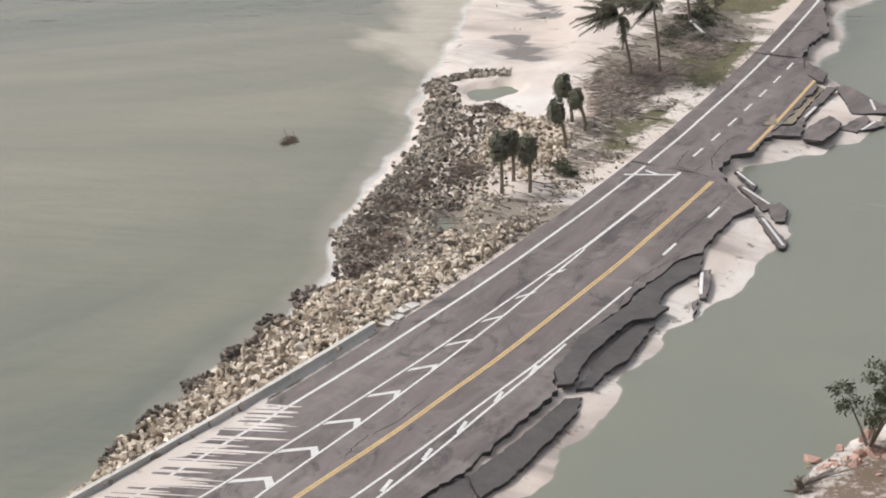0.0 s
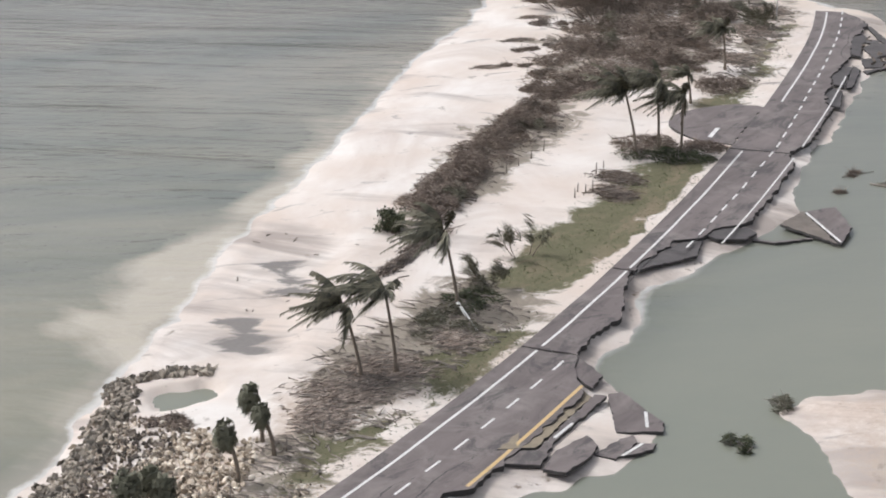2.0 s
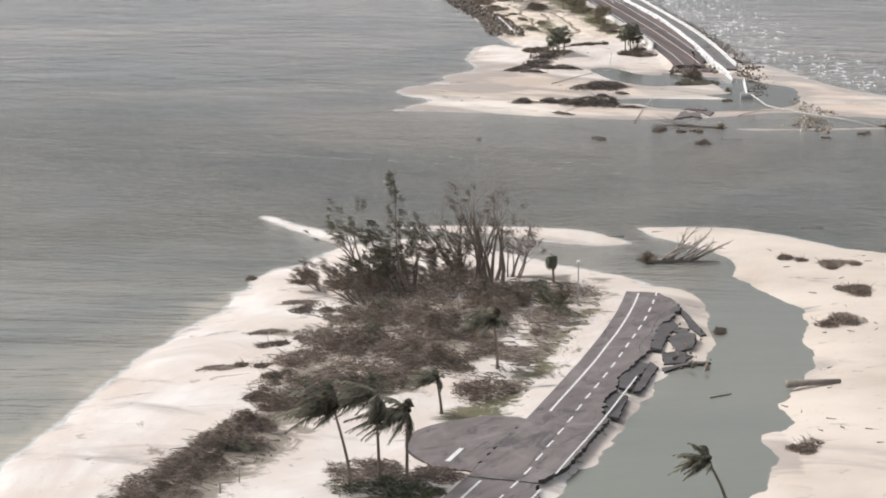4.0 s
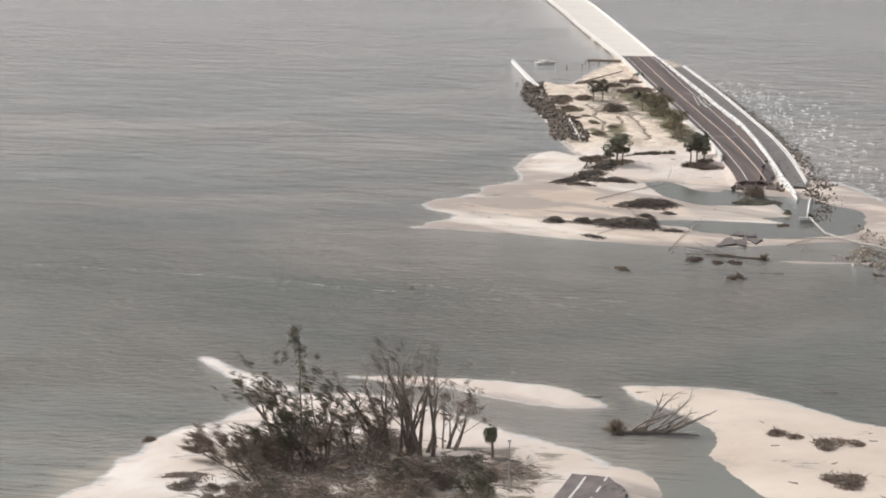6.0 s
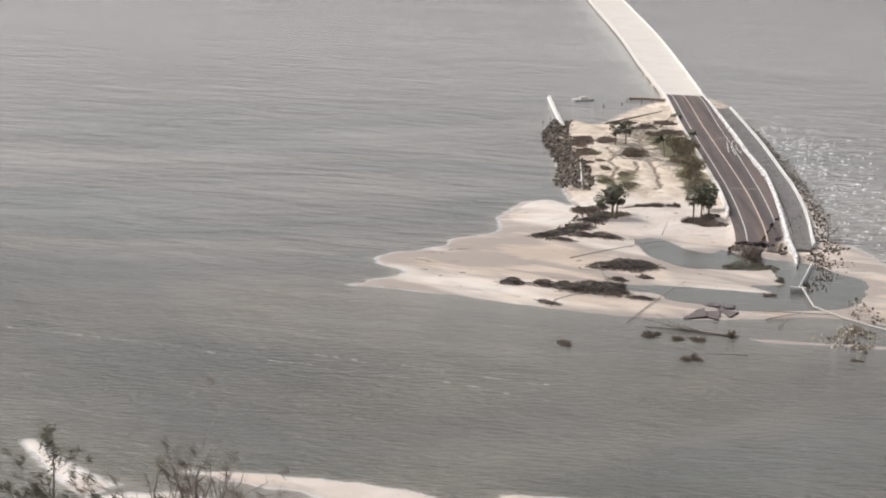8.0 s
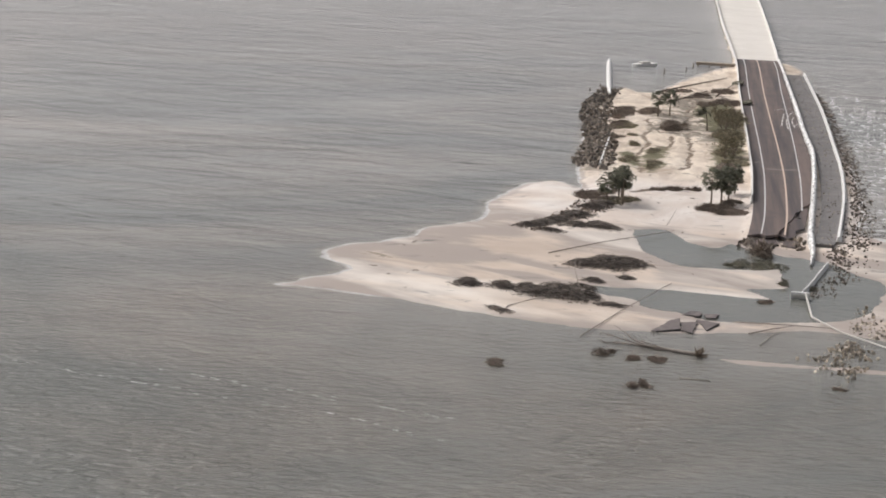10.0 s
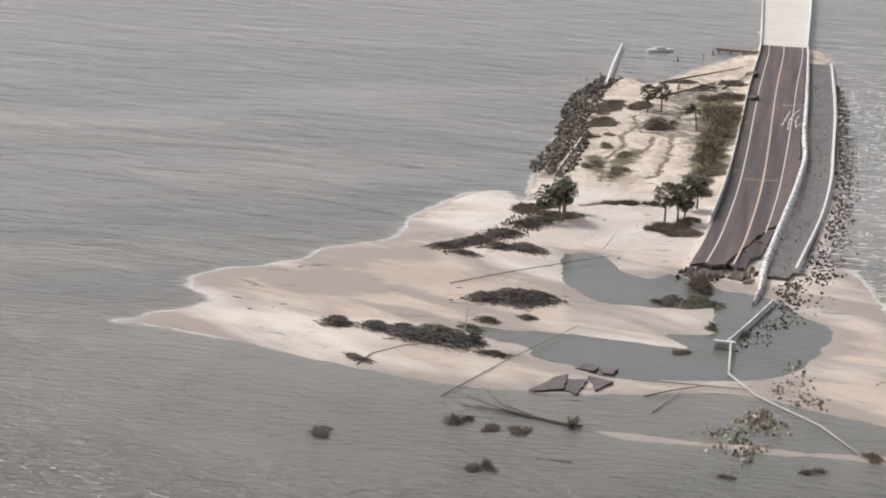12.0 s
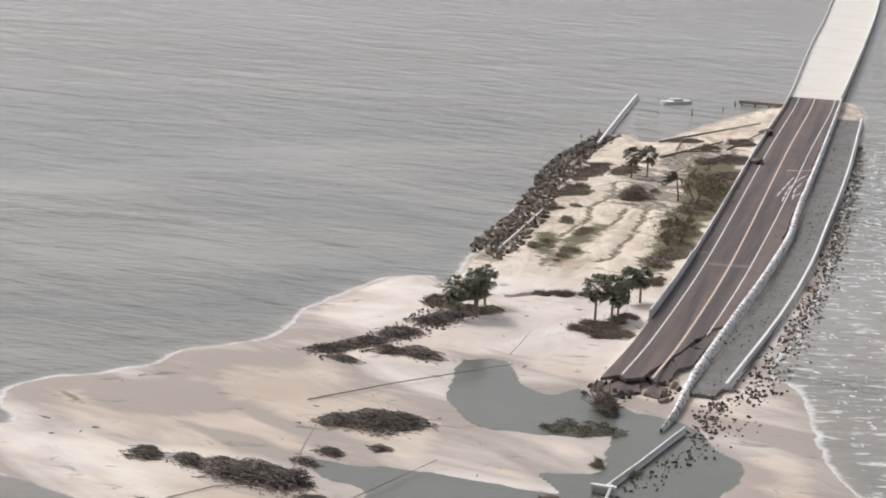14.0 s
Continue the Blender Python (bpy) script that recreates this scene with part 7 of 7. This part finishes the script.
# ---- plants, posts and litter of the main spit ----
for k, (x, y, rx, ry, h, m, lab) in enumerate(((58, 339.5, 3.5, 4.0, 1.6, M_SEAGRAPE, "leafy green shrubs at the foot of palms"), (62.5, 338, 3.0, 4.5, 1.3, M_SEAGRAPE, "leafy green shrubs at the foot of palms"), (57, 345, 4.5, 4.0, 1.7, M_BRUSH, "brown brush at the foot of palms"), (64, 344, 3, 3.5, 0.9, M_BRUSH, "brown brush at the foot of palms"),
        (31, 273, 3.4, 5.5, 1.2, M_LEAF, "olive brush mound on sand"), (33.6, 280, 2.6, 3.5, 1.6, M_SEAGRAPE, "leafy shrub beside a leaning palm"), (35.5, 285, 1.6, 2.6, 1.5, M_LEAF, "olive brush mound on sand"),
        (13.6, 224, 1.3, 1.8, 1.6, M_SEAGRAPE, "small round green shrub beside palms"), (70.5, 379, 3.6, 5.0, 2.2, M_BRUSH, "brown brush mound on sand"), (80.6, 426, 2.2, 5.5, 3.2, M_LEAF, "dark storm-torn shrub"), (79, 437, 2.0, 4, 1.2, M_LEAF, "dark storm-torn shrub"),
        (-5.5, 204, 2.2, 4.5, 0.9, M_BRUSH, "grey dead brush over boulders"), (-4.5, 213, 2.4, 5.0, 1.0, M_BRUSH, "grey dead brush over boulders"), (-1.8, 222, 2.0, 4.0, 0.8, M_BRUSH, "grey dead brush over boulders"), (3.8, 224, 2.4, 3.4, 0.8, M_BRUSH, "grey dead brush over boulders"), (6.6, 245.5, 2.0, 2.2, 0.5, M_BRUSH, "grey dead brush on sand"), (-6.6, 199.5, 1.7, 3.0, 0.9, M_HEAP, "brown dead brush over boulders"), (-6.8, 206.5, 1.5, 3.4, 1.0, M_HEAP, "brown dead brush over boulders"), (-4.4, 216, 1.5, 2.6, 0.9, M_HEAP, "brown dead brush over boulders"), (-5.0, 203.5, 1.6, 3.0, 0.7, M_HEAP, "brown dead brush over boulders"), (2.6, 203.5, 1.0, 3.0, 0.5, M_HEAP, "brown dead brush beside a ditch"),
        (96.5, 332, 4.2, 3.4, 1.2, M_BARK, "reddish root mat and mud mound at channel edge"), (101, 334, 2.2, 2.4, 0.8, M_BARK, "reddish root mat and mud mound at channel edge"), (104.5, 328, 3.6, 6.0, 1.4, M_BRUSH, "grey brush heap on eastern sand"), (101.8, 315, 3.0, 4.0, 1.2, M_BRUSH, "grey brush heap on eastern sand"), (106.5, 357.5, 2.2, 3.0, 0.8, M_BRUSH, "grey brush heap on eastern sand"), (127.4, 455.7, 2.8, 3.0, 0.9, M_BRUSH, "grey brush heap on eastern sand"), (126.5, 438.5, 3.0, 3.5, 1.0, M_BRUSH, "grey brush heap on eastern sand"), (121.7, 418.6, 3.6, 3.0, 1.2, M_BRUSH, "grey brush heap on eastern sand"), (120, 460, 2.2, 2.0, 0.8, M_BRUSH, "grey brush heap on eastern sand"), (73, 229, 2.6, 3.0, 1.6, M_LEAF, "torn brush heap on a sand bar"), (79, 236, 2.6, 3.0, 1.2, M_BRUSH, "torn brush heap on a sand bar"))):
    thicket(x, y, rx, ry, h, 640 + k, lab, m, int(150 * rx * (1 + ry / 5)))
branchy("young_tree", 39.6, 296.4, 4.2, 0.5, 4, 310, "small leafless young tree on grass verge", "tree", 0.5, thick=0.07)
branchy("young_tree", 35.4, 285, 3.5, 0.5, 4, 311, "small leafless young tree in brush", "tree", 0.5, thick=0.07)
branchy("young_tree", 80.5, 420, 4.5, 0.3, 3, 312, "thin battered young tree in litter", "tree", 0.6, thick=0.08)


def leafy_tree(x, y, height, seed, label, leaf=None, leaves=70):
    """A small round-crowned tree: forked trunk and a loose crown of leaf clumps with gaps."""
    g = random.Random(seed)
    ob = empty("mangrove_tree", x, y, ground_at(x, y), label, "tree")
    wood, v, f = [], [], []
    for k in range(5):
        a = g.uniform(0, 6.283)
        top = Vector((math.cos(a) * height * 0.28, math.sin(a) * height * 0.28, height * g.uniform(0.55, 0.9)))
        wood.append(tube([Vector((0, 0, -0.3)), top * 0.45, top], [0.16, 0.11, 0.04], 5))
        for _ in range(9):
            c = top + Vector((g.gauss(0, 0.7), g.gauss(0, 0.7), g.gauss(0, 0.7)))
            for _ in range(leaves):
                p = c + Vector((g.gauss(0, 0.32), g.gauss(0, 0.32), g.gauss(0, 0.25)))
                e = Vector((g.gauss(0, 1), g.gauss(0, 1), g.gauss(0, 1))).normalized() * 0.2
                w = e.cross(Vector((g.random(), g.random(), 1))).normalized() * 0.1
                n = len(v)
                v.extend([p - e, p + w, p + e, p - w])
                f.append((n, n + 1, n + 2, n + 3))
    a, b = join(wood)
    piece("trunk", a, b, M_BARK, ob, "slim forked trunk")
    piece("crown", v, f, leaf or M_MANGROVE, ob, "loose grey-green crown")


leafy_tree(24.6, 305.5, 1.9, 3, "small dark leafy shrub standing alone on the beach", M_SEAGRAPE, 60)
leafy_tree(35.0, 163, 6.8, 1, "grey-green mangrove tree on an eroded clay bank", leaves=60)
leafy_tree(37.8, 162, 6.0, 2, "grey-green mangrove tree on an eroded clay bank", leaves=60)
for k, (x, y, h) in enumerate(((106.0, 846, 6.6), (108.2, 853, 5.8), (103.8, 860, 5.0), (110.4, 801, 5.4), (112.0, 806, 4.4))):
    leafy_tree(x, y, h, 10 + k, "olive storm-thinned tree on the bridge island", M_DUNE, 34)
M_CLAY = simple("red_clay", (0.36, 0.205, 0.155), (0.66, 0.45, 0.36), 0.35, 0.9, 0.6, 0.15)
bank = empty("clay_bank", 34.5, 161, 0, "reddish eroded clay and root bank at the water's edge", "bank", "", "stuff")
g = random.Random(12)
rubble([(g.gauss(2.2, 2.6), g.gauss(-0.6, 1.9), 0.1 + 0.2 * g.random(), g.uniform(0.5, 1.5)) for _ in range(90)] + [(g.gauss(-2.6, 1.0), g.gauss(-1.5, 0.7), 0.05, g.uniform(0.3, 0.8)) for _ in range(30)], M_CLAY, bank, "clay_lumps")

POSTS = [(19.9, 241.9), (17.7, 238.2), (20.6, 243.4), (21.1, 244.9), (38.2, 331.2), (39.8, 334.6), (41.5, 338.2), (43.2, 341.9), (46.9, 322.6), (47.9, 322.6), (48.8, 322.7), (46.5, 320), (50.7, 333.8), (49.6, 331), (12.6, 229), (13.8, 227.5), (11.4, 226), (13.0, 225)]
for k, (x, y) in enumerate(POSTS):
    z = ground_at(x, y)
    pole("fence_post", [(x, y, z - 0.3), (x + 0.06 * math.sin(k), y, z + 1.25 + 0.3 * math.sin(k * 2))], 0.11, "short weathered timber fence post in sand", "post", M_DRIFT, "fence posts")
z = ground_at(33.5, 274)
pole("fallen_post", [(32.5, 278.2, z + 0.5), (34.6, 270.3, z + 0.25)], 0.2, "white utility post lying across brush", "post", M_BARRIER)
lamp = empty("lamp_post", 84.4, 427.6, ground_at(84.4, 427.6), "grey metal lamp post standing in debris", "lamp")
M_METAL = simple("galvanised_metal", (0.38, 0.38, 0.37), (0.55, 0.55, 0.54), 2.0, 0.5, 0.1, 0.01, metal=0.6)
v, f = tube([(0, 0, -0.3), (0, 0, 6.4)], [0.12, 0.07], 8)
piece("mast", v, f, M_METAL, lamp)
v, f = box(-0.2, -0.5, 6.3, 0.2, 0.3, 6.55)
piece("head", v, f, M_BARRIER, lamp)

# sticks and torn wood over the littered ground
lit = empty("storm_litter", 0, 0, 0, "scattered sticks, bark and broken boards on sand", "debris", "", "stuff")
g = random.Random(21)
sticks = []
for ring, n in zip(LITTER_AND_SHADE, (10, 260, 330, 260, 160, 330, 160, 60, 160)):
    R = np.array(ring)
    k = 0
    while k < n:
        x, y = g.uniform(R[:, 0].min(), R[:, 0].max()), g.uniform(R[:, 1].min(), R[:, 1].max())
        if inside(R, np.array([x]), np.array([y]))[0] < 0:
            continue
        k += 1
        a, ln = g.gauss(2.9, 0.7), g.uniform(0.5, 2.6)
        z = ground_at(x, y) + 0.08
        d = Vector((math.cos(a) * ln, math.sin(a) * ln, g.uniform(-0.1, 0.35)))
        p = Vector((x, y, z))
        sticks.append(tube([p, p + d * 0.5 + Vector((0, 0, 0.1)), p + d], [g.uniform(0.05, 0.14), 0.07, 0.03], 4))
for x0, x1, y0, y1, n in ((60, 125, 622, 700, 14), (8, 26, 262, 306, 22), (100, 135, 320, 470, 70), (86, 124, 700, 770, 24)):
    for _ in range(n):
        x, y = g.uniform(x0, x1), g.uniform(y0, y1)
        z = ground_at(x, y)
        if z < 0.1:
            continue
        a, ln = g.uniform(0, 6.28), g.uniform(0.3, 1.5)
        p, d = Vector((x, y, z + 0.08)), Vector((math.cos(a) * ln, math.sin(a) * ln, g.uniform(0, 0.2)))
        sticks.append(tube([p, p + d * 0.5, p + d], [0.08, 0.07, 0.04], 4))
v, f = join(sticks)
piece("sticks", v, f, M_DRIFT, lit)

# grass tufts
tufts = empty("grass_verge", 0, 0, 0, "olive green salt-burnt grass along the road", "grass", "", "stuff")
v, f = [], []
for ring, n in zip(GRASS, (250, 500, 1100, 300)):
    R = curve_pts(ring + [ring[0]], 3.0)
    k = 0
    while k < n:
        X = np.array([g.uniform(R[:, 0].min() - 2, R[:, 0].max() + 2) for _ in range(200)])
        Y = np.array([g.uniform(R[:, 1].min() - 2, R[:, 1].max() + 2) for _ in range(200)])
        D = inside(R, X, Y)
        for x, y, d in zip(X, Y, D):
            if d < g.gauss(0.6, 1.2) or ripple(np.array(x), np.array(y), 7, 61) > g.gauss(0.35, 0.25):
                continue
            k += 1
            z = ground_at(x, y)
            for _ in range(3):
                a = g.uniform(0, 6.28)
                h, w = g.uniform(0.05, 0.14), g.uniform(0.04, 0.1)
                dx, dy = math.cos(a), math.sin(a)
                n0 = len(v)
                v.extend([(x - dx * w, y - dy * w, z), (x + dx * w, y + dy * w, z), (x - dy * 0.2 - 0.12, y + dx * 0.2, z + h)])
                f.append((n0, n0 + 1, n0 + 2))
piece("blades", v, f, M_GRASS, tufts)

# foam streaks on the channel
FOAM_C = [(-15.5, 570.9), (6.0, 568.6), (27.3, 564.8), (44.2, 560.3), (60.6, 556.0)]
FOAM_B = [(60.9, 555.0), (72.8, 552.6), (82.7, 551.1), (98.9, 543.4)]
FOAM_A = [(47.6, 568.0), (63.5, 563.2), (79.9, 559.1), (98.5, 554.1)]
foam_mat = simple("sea_foam", (0.55, 0.54, 0.51), (0.82, 0.81, 0.79), 0.6, 0.9, 0.4, 0.05)
for k, line in enumerate((FOAM_A, FOAM_B, FOAM_C)):
    P = curve_pts(line, 0.8)
    g = random.Random(70 + k)
    parts = []
    for i in range(len(P) - 1):
        if g.random() < 0.55:
            continue
        d = P[i + 1] - P[i]
        n = np.array([-d[1], d[0]]) / (np.linalg.norm(d) + 1e-6)
        w, o = g.uniform(0.03, 0.16), g.gauss(0, 0.4)
        a, b = P[i] + n * o, P[i + 1] + n * o
        parts.append(([(*(a - n * w), 0.03), (*(b - n * w * 0.4), 0.03), (*(b + n * w), 0.03), (*(a + n * w * 0.4), 0.03)], [(0, 1, 2, 3)]))
    v, f = join(parts)
    tagged(piece("foam_line", v, f, foam_mat), "thin broken line of white foam on grey water", "foam", "foam lines", "stuff")

# whitecaps on the windward side of the bridge island, and sun glitter modelled as specks
g = random.Random(74)
parts = []
while len(parts) < 340:
    y = g.uniform(640, 960)
    x = np.interp(y, [640, 690, 716, 760, 880, 1000], [180, 160, 150, 145, 134, 120]) + abs(g.gauss(0, 14)) + 1.0
    ln, w, a = g.uniform(0.25, 1.1) * g.choice((0.6, 1, 1.3)), g.uniform(0.10, 0.30), g.gauss(-0.5, 0.35)
    ca, sa = math.cos(a), math.sin(a)
    ring = [(math.cos(q * 0.8976) * ln * g.uniform(0.6, 1.1), math.sin(q * 0.8976) * w * g.uniform(0.5, 1.4)) for q in range(7)]
    v = [(x + p * ca - q * sa, y + (p * sa + q * ca) * 1.5, 0.03) for p, q in ring] + [(x, y, 0.16)]
    parts.append((v, [(i, (i + 1) % 7, 7) for i in range(7)]))
v, f = join(parts)
tagged(piece("whitecaps", v, f, foam_mat), "white breaking crests and sun glints modelled as specks on rough water", "foam", "", "stuff")

# open cracks in the pavement
CRACKS = [[(153, -1.8), (152.5, 1), (153.4, 3), (152.6, 5.5), (152, 8)], [(154, 6.8), (158, 5.4), (163, 5.2), (168, 5.8)], [(152.8, 3.2), (158, 2.4), (161, 3.4)], [(195.4, -1.8), (195.9, 0.5), (195, 2.2), (196, 4.2)], [(117, 13.2), (123, 11.9), (130, 12.6), (134, 13.6)], [(128, 11.6), (136, 11.1), (147, 10.9), (149, 10.6)], [(230, -1.8), (231.6, 0), (232.4, 2.5), (231.8, 5.0)],
          [(232, 3.9), (240, 3.9), (252, 3.6), (262, 3.9), (275, 4.1)], [(279, -1.8), (278.4, 0.5), (279.4, 3), (278.8, 5.2), (279.4, 7.5)], [(279, 4.2), (288, 3.3), (300, 3.1), (312, 2.6)], [(279.2, -1.5), (279.8, -5), (278.6, -8)], [(336, 5.6), (342, 4.2), (349, 4.6), (356, 4.3), (364, 5.2)], [(218, 1.5), (224, 1.2), (231, 0.9)], [(105, 9.7), (112, 9.3), (118, 9.1)], [(80, 9.1), (84, 8.5), (88, 8.9), (93, 8.6)]]
for k, line in enumerate(CRACKS):
    P = curve_pts(line, 0.45)
    g = random.Random(90 + k)
    v, f = [], []
    for i, (s, d) in enumerate(P):
        w = 0.11 * g.uniform(0.3, 1.5) * (0.3 + 0.7 * math.sin(math.pi * (i + 0.5) / len(P)))
        ox, od = g.gauss(0, 0.07), g.gauss(0, 0.07)
        for e in (-1, 1):
            x, y = on_road(s + ox + e * w * 0.7, d + od + e * w * 0.7)
            v.append((x, y, TOP + 0.006 + 0.05 * float(ripple(np.array(x), np.array(y), 14, 11))))
        if i:
            f.append((2 * i - 2, 2 * i - 1, 2 * i + 1, 2 * i))
    piece("crack", v, f, M_BROKEN, road, "dark open crack")
